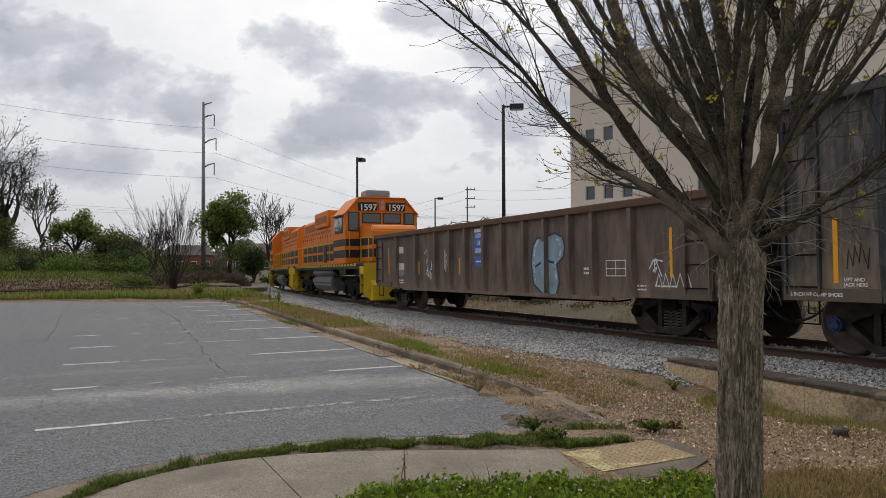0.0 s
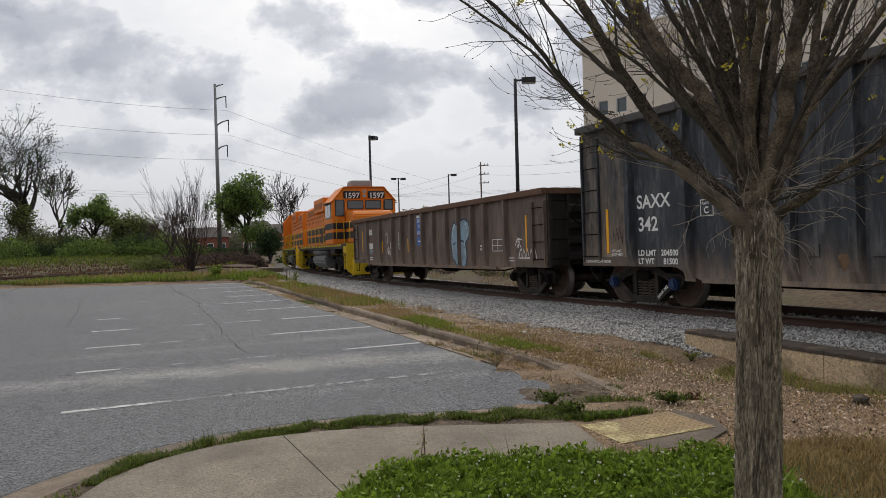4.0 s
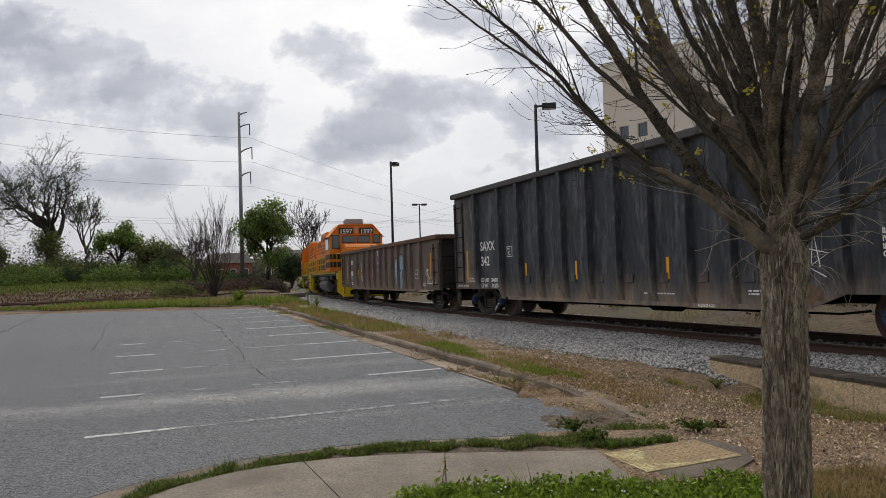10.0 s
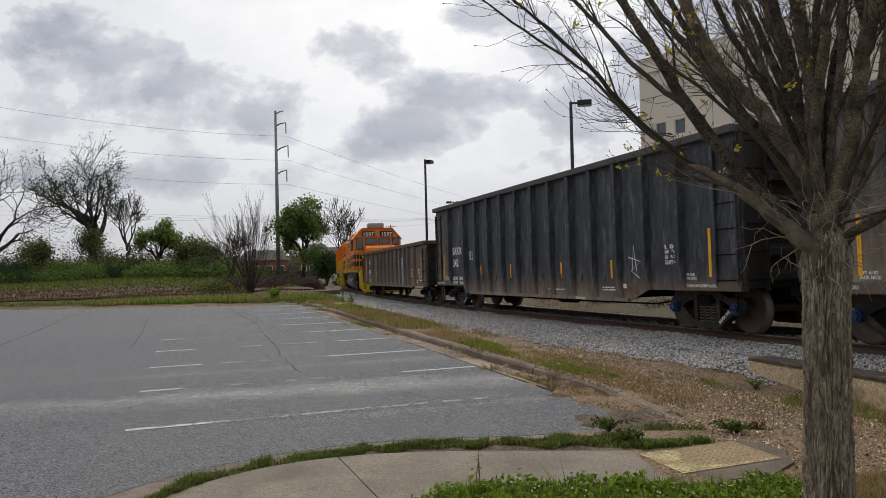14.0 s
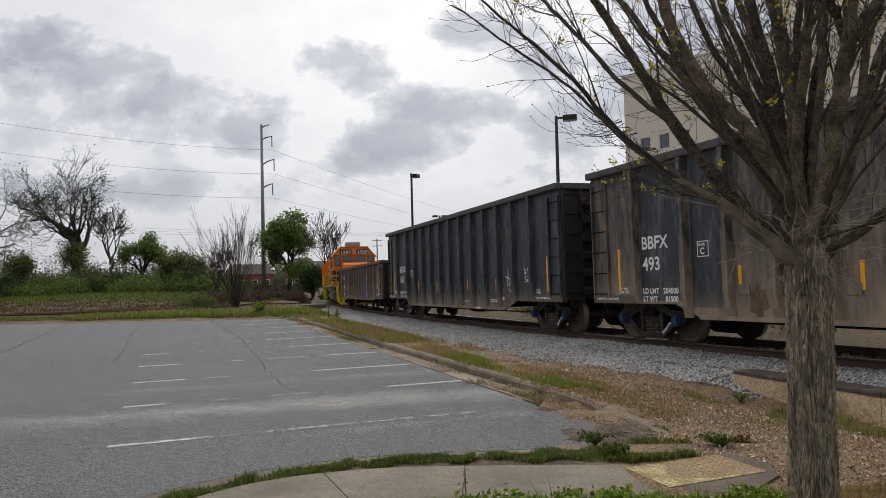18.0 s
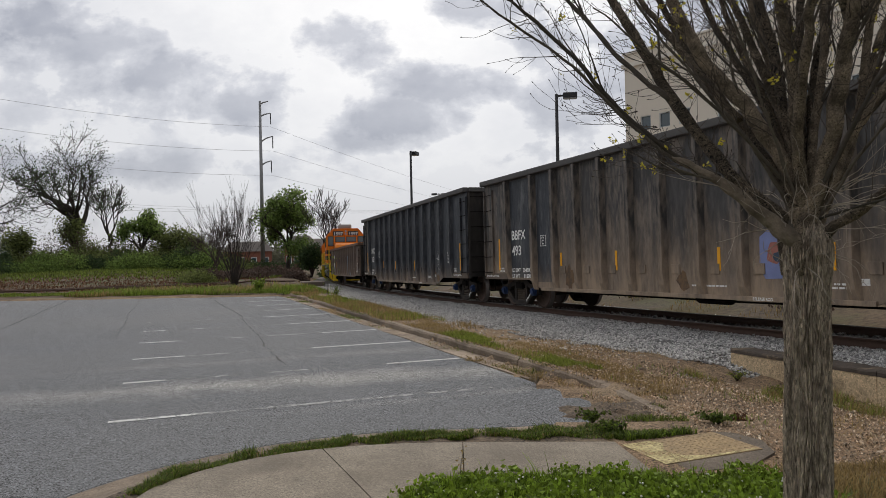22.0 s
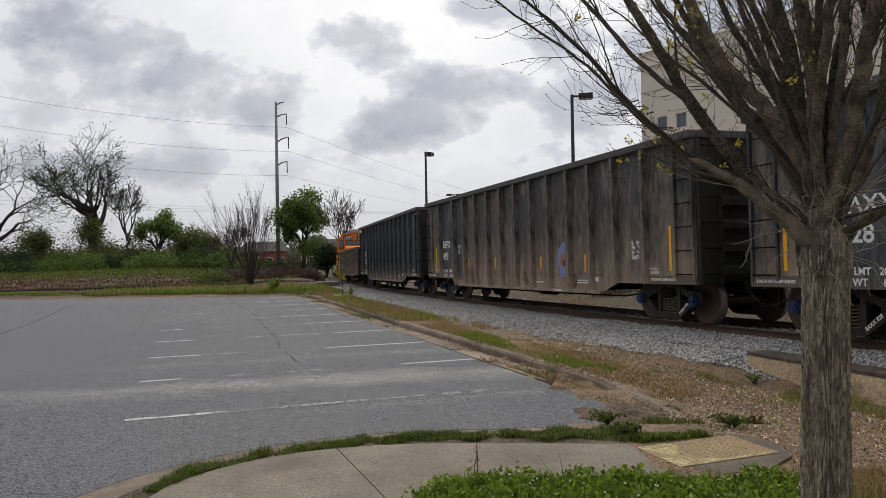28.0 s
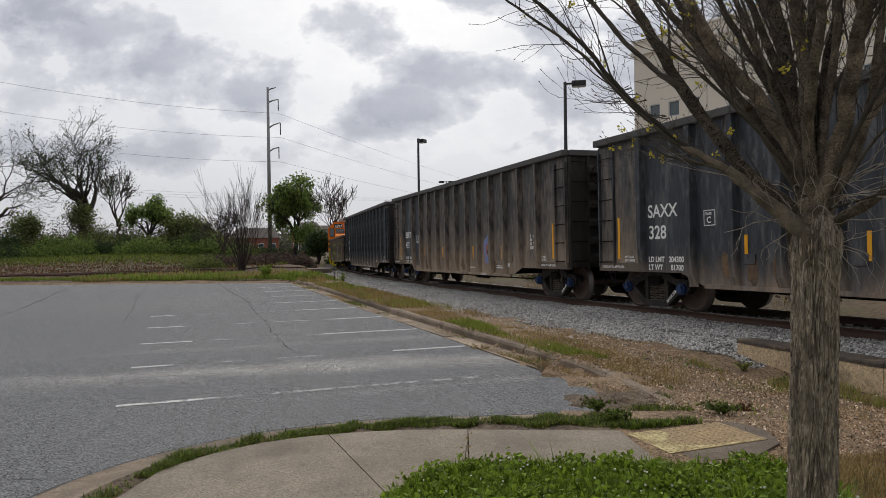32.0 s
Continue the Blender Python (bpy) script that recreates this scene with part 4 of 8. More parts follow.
# ---- railway ----
def sweep(profile, s0, s1, ds, dy):
    """A mesh along the line from a closed profile of (left, up) about the rail top, moved left by dy."""
    ss = np.arange(s0, s1 + ds / 2, ds)
    V, F, n = [], [], len(profile)
    for i, s in enumerate(ss):
        p, u, l = rail_frame(s)
        z = float(rail_z(s))
        for a, h in profile:
            q = p + l * (a + dy)
            V.append((q[0], q[1], z + h))
        if i:
            for j in range(n):
                k = (j + 1) % n
                F.append(((i - 1) * n + j, (i - 1) * n + k, i * n + k, i * n + j))
    for b in (0, (len(ss) - 1) * n):
        for j in range(1, n - 2, 2):
            F.append((b, b + j, b + j + 1, b + j + 2))
    return V, F


RAIL_FOOT = [(-0.07, -0.165), (0.07, -0.165), (0.07, -0.152), (0.012, -0.13), (0.009, -0.045), (0.034, -0.038), (0.036, -0.012), (-0.036, -0.012), (-0.034, -0.038), (-0.009, -0.045), (-0.012, -0.13), (-0.07, -0.152)]
RAIL_HEAD = [(-0.036, -0.0118), (0.036, -0.0118), (0.034, -0.003), (0.022, 0.0), (-0.022, 0.0), (-0.034, -0.003)]


def build_track():
    track = new("railway_track")
    tagged(track, "rusty railway track on grey ballast and old timber ties", "railway track", kind="structure")
    for side in (1, -1):
        r = part("rail", np_mesh("rail", *sweep(RAIL_FOOT, -45, 150, 1.0, 0.7525 * side)), M["rail"], track)
        part("railhead", np_mesh("railhead", *sweep(RAIL_HEAD, -45, 150, 1.0, 0.7525 * side)), M["railhead"], r)
    bed = [(3.55, -0.5), (3.05, -0.26), (2.2, -0.20), (0.95, -0.155), (-0.95, -0.155), (-2.0, -0.19), (-3.2, -0.42)]
    for s0, s1, out in ((-8.6, 150, bed), (-45, -8.6, [(2.4, -0.5), (2.4, -0.22)] + bed[2:])):
        b = part("ballast_bed", np_mesh("ballast_bed", *sweep(out, s0, s1, 0.5, 0)), M["ballast_bed"], track)
        tagged(b, "grey crushed stone bed")
    tie = mesh_of(a_box(-0.115, 0.115, -1.3, 1.3, -0.17, 0.0, 0.012), "tie")
    tie.materials.append(M["tie"])
    rng = np.random.default_rng(2)
    for i in range(170):
        s = -22 + i * 0.53
        p, u, l = rail_frame(s)
        t = new("tie", tie)
        t.parent = track
        t.matrix_basis = Matrix.Translation((*(p + l * rng.normal() * 0.02), float(rail_z(s)) - 0.166)) @ Matrix.Rotation(math.atan2(u[1], u[0]) + rng.normal() * 0.01, 4, "Z")


build_track()


def stones(name, n, s0, s1, d0, d1, size, seed):
    rng = np.random.default_rng(seed)
    s = rng.uniform(s0, s1, n)
    d = rng.uniform(d0, d1, n)
    x, y = np.interp(s, RS, RX), np.interp(s, RS, RY)
    x1, y1 = np.interp(s + 0.5, RS, RX), np.interp(s + 0.5, RS, RY)
    ux, uy = x1 - x, y1 - y
    k = np.hypot(ux, uy)
    px, py = x - uy / k * d, y + ux / k * d
    toe_d = np.interp(s, [-12.3, -9.0], [2.72, 3.35])
    keep = (d < 2.38) | ((s > -12.3) & (d < toe_d + 0.08 * np.sin(s * 5) + 0.05 + (d0 > 3) * 0.9))
    s, d, x, y, ux, uy, k, px, py = (v[keep] for v in (s, d, x, y, ux, uy, k, px, py))
    n = len(s)
    h = np.interp(np.where(d > 0, d, -d * 1.15), [0, 0.95, 2.2, 3.05, 3.55], [-0.155, -0.155, -0.20, -0.265, -0.42])
    near = ((s < -8.6) & (d > 2.2)) | (d > 3.35)
    h = np.where(near, ground_z(px, py) - (RAIL_Z - GRADE * np.clip(s, -40, 70)), h)
    z = RAIL_Z - GRADE * np.clip(s, -40, 70) + h + rng.uniform(-0.012, 0.022, n) + 0.02 * np.sin(px * 2.1) * np.sin(py * 1.7)
    base = np.array([(1, 0, 0), (-1, 0, 0), (0, 1, 0), (0, -1, 0), (0, 0, 0.75), (0, 0, -0.75)], float)
    r = size * rng.uniform(0.55, 1.35, n)
    P = base[None] * rng.uniform(0.6, 1.2, (n, 6, 1)) + rng.normal(size=(n, 6, 3)) * 0.22
    a = rng.uniform(0, 6.283, n)
    c, q = np.cos(a)[:, None], np.sin(a)[:, None]
    X, Y = P[:, :, 0] * c - P[:, :, 1] * q, P[:, :, 0] * q + P[:, :, 1] * c
    V = np.stack([X, Y, P[:, :, 2]], -1) * r[:, None, None] + np.stack([px, py, z], -1)[:, None]
    f = np.array([(0, 2, 4), (2, 1, 4), (1, 3, 4), (3, 0, 4), (2, 0, 5), (1, 2, 5), (3, 1, 5), (0, 3, 5)])
    F = (np.arange(n)[:, None, None] * 6 + f).reshape(-1, 3)
    ob = part(name, np_mesh(name, V.reshape(-1, 3), F), M["stone"])
    return tagged(ob, "loose grey crushed stone along the track", "ballast", kind="stuff")


stones("ballast_stones", 115000, -19, 3, 0.85, 3.4, 0.0225, 1)
stones("ballast_stones", 40000, 3, 40, 0.85, 3.4, 0.038, 2)
stones("ballast_stones", 9000, -12.6, -7.4, 1.9, 3.45, 0.026, 9)
stones("ballast_stones", 1500, -12.0, 20, 3.2, 4.3, 0.022, 19)
stones("ballast_stones", 9000, -19, 20, -3.0, -0.85, 0.05, 3)
stones("ballast_stones", 7000, -19, 20, -0.65, 0.65, 0.045, 4)

# ---- railway vehicles: x ahead, +y the side towards the car park, z from the rail top ----
WHEELS = []


def wheelset_mesh():
    bm = bmesh.new()
    prof = [(0.0, 0.68), (0.20, 0.70), (0.36, 0.735), (0.405, 0.70), (0.482, 0.69), (0.482, 0.715), (0.462, 0.725), (0.457, 0.825), (0.40, 0.83), (0.375, 0.785), (0.22, 0.765), (0.14, 0.80), (0.11, 0.86), (0.0, 0.86)]
    seg = 32
    for side in (1, -1):
        rings = []
        for r, y in prof:
            if r == 0:
                rings.append([bm.verts.new((0, side * y, 0))])
            else:
                rings.append([bm.verts.new((r * math.cos(6.28319 * j / seg), side * y, r * math.sin(6.28319 * j / seg))) for j in range(seg)])
        for i, (a, b) in enumerate(zip(rings, rings[1:])):
            for j in range(seg):
                k = (j + 1) % seg
                if len(a) == 1:
                    f = bm.faces.new((a[0], b[j], b[k]))
                elif len(b) == 1:
                    f = bm.faces.new((a[j], b[0], a[k]))
                else:
                    f = bm.faces.new((a[j], b[j], b[k], a[k]))
                f.material_index = 1 if 5 <= i <= 6 else 0
                f.smooth = True
    cyl(bm, (0, -1.02, 0), (0, 1.02, 0), 0.085, 14)
    for side in (1, -1):
        cyl(bm, (0.1, side * 0.80, 0.12), (0.1, side * 0.79, 0.12), 0.03, 8)
    bmesh.ops.recalc_face_normals(bm, faces=bm.faces[:])
    me = mesh_of(bm, "wheelset")
    me.materials.append(M["wheel"])
    me.materials.append(M["tread"])
    return me


WHEELSET = wheelset_mesh()


def truck_meshes():
    """Cast side frame, spring nest, bolster and bearing cap of a freight truck."""
    bm = bmesh.new()
    prism(bm, [(-1.1, 0.56), (-1.02, 0.64), (-0.62, 0.66), (-0.34, 0.80), (0.34, 0.80), (0.62, 0.66), (1.02, 0.64), (1.1, 0.56), (1.06, 0.42), (0.78, 0.44), (0.55, 0.56), (0.3, 0.64), (-0.3, 0.64), (-0.55, 0.56), (-0.78, 0.44), (-1.06, 0.42)], "y", 0.90, 1.06)
    prism(bm, [(-0.86, 0.43), (-0.70, 0.47), (-0.38, 0.22), (-0.28, 0.19), (0.28, 0.19), (0.38, 0.22), (0.70, 0.47), (0.86, 0.43), (0.42, 0.11), (0.28, 0.07), (-0.28, 0.07), (-0.42, 0.11)], "y", 0.905, 1.075)
    for e in (-1, 1):
        box(bm, e * 0.32 - 0.05, e * 0.32 + 0.05, 0.91, 1.05, 0.15, 0.66)
        box(bm, e * 0.89 - 0.13, e * 0.89 + 0.13, 0.92, 1.08, 0.36, 0.60, 0.02)
    frame_me = mesh_of(bm, "side_frame")
    frame_me.materials.append(M["sideframe"])
    # window edge ribs and an added near-black plate for the shade behind the springs
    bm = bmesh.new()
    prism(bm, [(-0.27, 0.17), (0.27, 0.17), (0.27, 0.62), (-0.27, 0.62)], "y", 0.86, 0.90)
    shade_plate = mesh_of(bm, "spring_pocket")
    shade_plate.materials.append(M["under"])
    V, F = [], []
    for cx in (-0.17, 0.0, 0.17):
        pts = [(cx + 0.062 * math.cos(t * 0.7), 0.99 + 0.062 * math.sin(t * 0.7), 0.18 + t * 0.0061) for t in range(0, 60)]
        tube(V, F, pts, [0.015] * len(pts), 5)
    spring = np_mesh("spring", [tuple(v) for v in V], F)
    spring.materials.append(M["coil"])
    bm = bmesh.new()
    cyl(bm, (0, 1.04, 0), (0, 1.15, 0), 0.115, 16)
    cyl(bm, (0, 1.15, 0), (0, 1.19, 0), 0.085, 16)
    for j in range(3):
        a = 0.5 + j * 2.094
        cyl(bm, (0.06 * math.cos(a), 1.19, 0.06 * math.sin(a)), (0.06 * math.cos(a), 1.205, 0.06 * math.sin(a)), 0.02, 6)
    cap = mesh_of(bm, "bearing_cap")
    cap.materials.append(M["blue"])
    cap2 = cap.copy()
    cap2.materials.clear()
    cap2.materials.append(M["under"])
    bm = bmesh.new()
    box(bm, -0.2, 0.2, -1.12, 1.12, 0.52, 0.70, 0.03)
    box(bm, -0.25, 0.25, -0.3, 0.3, 0.7, 0.86, 0.02)
    for sx in (-1, 1):
        box(bm, sx * 0.36 - 0.05, sx * 0.36 + 0.05, -0.9, 0.9, 0.32, 0.46, 0.02)
    bolster = mesh_of(bm, "bolster")
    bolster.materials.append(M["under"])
    return frame_me, shade_plate, spring, cap, cap2, bolster


SIDE_FRAME, SHADE_PLATE, SPRING, CAP, CAP_DARK, BOLSTER = truck_meshes()
FLIP = Matrix.Rotation(math.pi, 4, "Z")


def child(name, me, parent, m=None, label=""):
    ob = new(name, me)
    ob.parent = parent
    if m is not None:
        ob.matrix_basis = m
    if label:
        tagged(ob, label)
    return ob


def freight_truck(thing, x, blue=True):
    t = child("truck", BOLSTER, thing, Matrix.Translation((x, 0, 0)), "four-wheeled truck with cast side frames")
    for m in (Matrix(), FLIP):
        child("side_frame", SIDE_FRAME, t, m)
        child("spring_pocket", SHADE_PLATE, t, m)
        child("spring", SPRING, t, m)
        for dx in (-0.89, 0.89):
            child("bearing_cap", CAP if blue else CAP_DARK, t, m @ Matrix.Translation((dx, 0, 0.457)), "blue bearing cap" if blue else "")
    for dx in (-0.89, 0.89):
        w = child("wheelset", WHEELSET, t, Matrix.Translation((dx, 0, 0.457)), "rusty steel wheels with bright treads")
        WHEELS.append((w, (dx, 0, 0.457), 0.457))


def coupler(thing, x, way):
    bm = bmesh.new()
    box(bm, x, x + way * 0.45, -0.08, 0.08, 0.78, 0.95, 0.02)
    box(bm, x + way * 0.40, x + way * 0.67, -0.16, 0.13, 0.72, 1.0, 0.05)
    box(bm, x - way * 0.1, x + way * 0.05, -0.3, 0.3, 0.68, 1.08, 0.02)
    part("coupler", bm, M["sideframe"], thing, "rusty knuckle coupler")
    V, F = [], []
    pts = [(x + way * (0.05 + 0.55 * t), 0.35 + 0.1 * t, 0.72 - 0.3 * math.sin(math.pi * 0.5 * t)) for t in [i / 8 for i in range(9)]]
    tube(V, F, pts, [0.022] * 9, 6)
    part("brake_hose", np_mesh("brake_hose", [tuple(v) for v in V], F), M["loco_black"], thing)


def ladder(thing, x, y, z0, z1, n, width=0.5, along=True):
    """A row of grab irons on a side (along x) or an end (along y)."""
    o = 0.07
    if along:
        o = o if y > 0 else -o
        pts = [(-width / 2, 0, 0), (-width / 2, o, 0), (width / 2, o, 0), (width / 2, 0, 0)]
    else:
        o = o if x > 0 else -o
        pts = [(0, -width / 2, 0), (o, -width / 2, 0), (o, width / 2, 0), (0, width / 2, 0)]
    me = tube_mesh("grab_iron", [(pts, [0.013] * 4)], 6)
    me.materials.append(M["under"])
    for i in range(n):
        child("grab_iron", me, thing, Matrix.Translation((x, y, z0 + (z1 - z0) * i / (n - 1))))


def post_mesh(h0, h1, depth, width, material, name="side_post"):
    """A tapered hat-section post standing off a side sheet that faces +y; its foot leans in."""
    w = width / 2
    bm = bmesh.new()
    levels = [(h0, 0.02, w * 1.35), (h0 + 0.22, depth * 0.75, w * 1.1), (h0 + 0.5, depth, w), (h1, depth, w)]
    rings = []
    for z, d, ww in levels:
        rings.append([bm.verts.new(p) for p in ((-ww * 1.25, 0, z), (-ww * 0.8, d, z), (ww * 0.8, d, z), (ww * 1.25, 0, z))])
    for a, b in zip(rings, rings[1:]):
        for j in range(3):
            bm.faces.new((a[j], b[j], b[j + 1], a[j + 1]))
        bm.faces.new((a[3], b[3], b[0], a[0]))
    bm.faces.new(rings[0])
    bm.faces.new(rings[-1][::-1])
    bmesh.ops.recalc_face_normals(bm, faces=bm.faces[:])
    me = mesh_of(bm, name)
    me.materials.append(material)
    return me


def decal(name, pts, y, material, thing, label=""):
    """A thin painted shape on the +y side from an outline of (x, z)."""
    return part(name, a_prism(pts, "y", y, y + 0.004), material, thing, label)


def blob_outline(cx, cz, rx, rz, n, rng, rough=0.12):
    out = []
    for i in range(n):
        a = 6.28319 * i / n
        k = 1 + rng.normal() * rough
        out.append((cx + rx * k * math.cos(a), cz + rz * k * math.sin(a)))
    return out


def bars_of_writing(thing, x, z, width, rows, y, rng, h=0.03, gap=0.055):
    """Small lettering that cannot be read: rows of short bars."""
    bm = bmesh.new()
    for r in range(rows):
        t = 0.0
        while t < width:
            L = min(rng.uniform(0.03, 0.12), width - t)
            box(bm, x - t - L, x - t, y, y + 0.003, z - r * gap - h, z - r * gap)
            t += L + rng.uniform(0.015, 0.03)
    return part("small_writing", bm, M["lettering"], thing, "small white stencil marks")


def strokes(name, lines, y, r, material, thing, label=""):
    """Sprayed lines: each polyline of (x, z) becomes one flat mitred ribbon."""
    for pts in lines:
        pts = [Vector(p) for p in pts]
        left, right_ = [], []
        bm = bmesh.new()
        for i, p in enumerate(pts):
            d = pts[min(i + 1, len(pts) - 1)] - pts[max(i - 1, 0)]
            if d.length < 1e-5:
                d = pts[i] - pts[i - 1]
            n = Vector((-d.y, d.x)).normalized() * r
            left.append(bm.verts.new((p.x + n.x, y, p.y + n.y)))
            right_.append(bm.verts.new((p.x - n.x, y, p.y - n.y)))
        for a, b, c, e in zip(left, left[1:], right_[1:], right_):
            bm.faces.new((a, b, c, e))
        bmesh.ops.recalc_face_normals(bm, faces=bm.faces[:])
        part(name, bm, material, thing, label)


def open_car(name, half, z_end, z_mid, z_top, ribs, paint, chord_mat, sill_step, blue, end_ribs, rib_depth=0.13, rib_width=0.16, label=""):
    """An open-topped freight car: sheeted sides with posts, top chord, ribbed ends, floor, underframe, trucks, ladders."""
    car = new(name)
    tagged(car, label, "freight car", group="freight cars of the train")
    ys = 1.58 - rib_depth
    a, b = sill_step
    out = [(half, z_end), (half, z_top - 0.15), (-half, z_top - 0.15), (-half, z_end), (-half + a, z_end), (-half + b, z_mid), (half - b, z_mid), (half - a, z_end)]
    for side in (1, -1):
        bm = bmesh.new()
        prism(bm, out, "y", side * ys - 0.02, side * ys + 0.001)
        part("side_sheet", bm, paint, car)
        rib_paint = paint
        post = post_mesh(z_mid + 0.0, z_top - 0.155, rib_depth, rib_width, rib_paint)
        posts_end = post_mesh(z_end + 0.0, z_top - 0.155, rib_depth, rib_width, rib_paint)
        for r in ribs:
            x = half - r
            me = posts_end if (r < a or r > 2 * half - a) else post
            m = Matrix.Translation((x, side * ys, 0))
            if side < 0:
                m = m @ FLIP
            child("side_post", me, car, m)
        part("top_chord", a_box(-half - 0.02, half + 0.02, side * 1.50 - 0.10, side * 1.50 + 0.10, z_top - 0.15, z_top, 0.025), chord_mat, car)
        part("side_sill", a_box(-half, -half + 1.5, side * ys + side * 0.002, side * (ys + 0.035), z_end, z_end + 0.17, 0.006), M["sill"], car)
        part("side_sill", a_box(half - 1.5, half, side * ys + side * 0.002, side * (ys + 0.035), z_end, z_end + 0.17, 0.006), M["sill"], car)
        part("lower_flange", a_box(-half + b, half - b, side * ys + side * 0.002, side * (ys + 0.05), z_mid - 0.02, z_mid + 0.06, 0.008), paint, car)
        for e in (1, -1):
            ladder(car, e * (half - 0.32), side * ys, z_end + 0.2, z_top - 0.45, 6 if z_top > 3 else 4)
            for dx in (0.05, 0.6):
                part("ladder_rail", a_box(e * (half - dx) - 0.02, e * (half - dx) + 0.02, min(side * ys, side * (ys + 0.06)), max(side * ys, side * (ys + 0.06)), z_end + 0.1, z_top - 0.3), paint, car)
            part("stirrup_step", tube_mesh("stirrup_step", [([(e * (half - 0.15), side * (ys - 0.02), z_end + 0.02), (e * (half - 0.15), side * (ys - 0.02), z_end - 0.33), (e * (half - 0.55), side * (ys - 0.02), z_end - 0.33), (e * (half - 0.55), side * (ys - 0.02), z_end + 0.02)], [0.016] * 4)], 5), M["under"], car)
    for e in (1, -1):
        x = e * half
        # end sheet, ribs and posts take the paint with shade in its colour
        part("end_sheet", a_box(min(x, x - e * 0.03), max(x, x - e * 0.03), -ys, ys, z_end + 0.05, z_top - 0.15), M["shaded_end"], car)
        part("end_chord", a_box(x - 0.09, x + 0.09, -1.399, 1.399, z_top - 0.15, z_top - 0.005, 0.02), chord_mat, car)
        zs = np.linspace(z_end + 0.25, z_top - 0.5, end_ribs)
        for z in zs:
            bm = bmesh.new()
            prism(bm, [(x, z - 0.14), (x + e * 0.14, z - 0.06), (x + e * 0.14, z + 0.06), (x, z + 0.14)], "y", -ys + 0.12, ys - 0.55)
            part("end_rib", bm, M["shaded_end"], car)
        ladder(car, x, ys - 0.3, z_end + 0.2, z_top - 0.3, 6 if z_top > 3 else 4, 0.44, False)
        for dy in (0.05, 0.55):
            part("corner_post", a_box(min(x, x + e * 0.07), max(x, x + e * 0.07), ys - dy - 0.03, ys - dy + 0.03, z_end, z_top - 0.16), M["shaded_end"], car)
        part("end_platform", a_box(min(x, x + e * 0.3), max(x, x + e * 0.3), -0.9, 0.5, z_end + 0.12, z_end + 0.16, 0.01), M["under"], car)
        coupler(car, x, e)
    # brake wheel on the trailing end
    paths = [([(-half - 0.16 + 0.0 * t, 0.62 + 0.25 * math.cos(t * 0.4189), z_top - 0.62 + 0.25 * math.sin(t * 0.4189)) for t in range(16)], [0.014] * 16)]
    part("brake_wheel", tube_mesh("brake_wheel", paths, 5), M["under"], car)
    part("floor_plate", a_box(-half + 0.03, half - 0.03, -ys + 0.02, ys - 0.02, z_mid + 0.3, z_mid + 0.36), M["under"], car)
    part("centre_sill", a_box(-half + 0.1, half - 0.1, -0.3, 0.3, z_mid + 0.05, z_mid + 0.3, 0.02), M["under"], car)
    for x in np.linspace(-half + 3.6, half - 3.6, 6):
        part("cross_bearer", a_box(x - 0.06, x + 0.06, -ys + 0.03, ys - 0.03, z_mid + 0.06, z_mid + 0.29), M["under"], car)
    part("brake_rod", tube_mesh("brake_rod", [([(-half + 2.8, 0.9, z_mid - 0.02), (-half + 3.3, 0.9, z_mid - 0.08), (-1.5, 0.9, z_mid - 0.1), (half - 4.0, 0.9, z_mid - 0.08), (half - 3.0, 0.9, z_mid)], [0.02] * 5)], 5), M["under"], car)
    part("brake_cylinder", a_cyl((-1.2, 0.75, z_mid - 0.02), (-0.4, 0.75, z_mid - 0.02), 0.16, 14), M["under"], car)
    for x in (-half + 1.46, half - 1.46):
        freight_truck(car, x, blue)
    return car, ys


def strip_mark(car, half, r, z0, z1, y, w=0.075):
    part("reflective_strip", a_box(half - r - w, half - r, y, y + 0.006, z0, z1), M["reflector"], car, "yellow reflective strip")


def frame_mark(car, x, z, w, h, y, letter=None):
    bm = bmesh.new()
    t = 0.016
    for x0, x1, z0, z1 in ((x - w, x, z - t, z), (x - w, x, z - h, z - h + t), (x - w, x - w + t, z - h + t, z - t), (x - t, x, z - h + t, z - t)):
        box(bm, x0, x1, y, y + 0.003, z0, z1)
    if letter is None:
        box(bm, x - w / 2 - t / 2, x - w / 2 + t / 2, y, y + 0.003, z - h + t, z - t)
        box(bm, x - w + t, x - t, y, y + 0.003, z - h * 0.55, z - h * 0.55 + t)
    part("stencil_frame", bm, M["lettering"], car)
    if letter:
        letters("PLATE", 0.062, M["lettering"], car, x - 0.035, y + 0.003, z - 0.04, bold=0.002)
        letters(letter, 0.16, M["lettering"], car, x - 0.08, y + 0.003, z - 0.11)


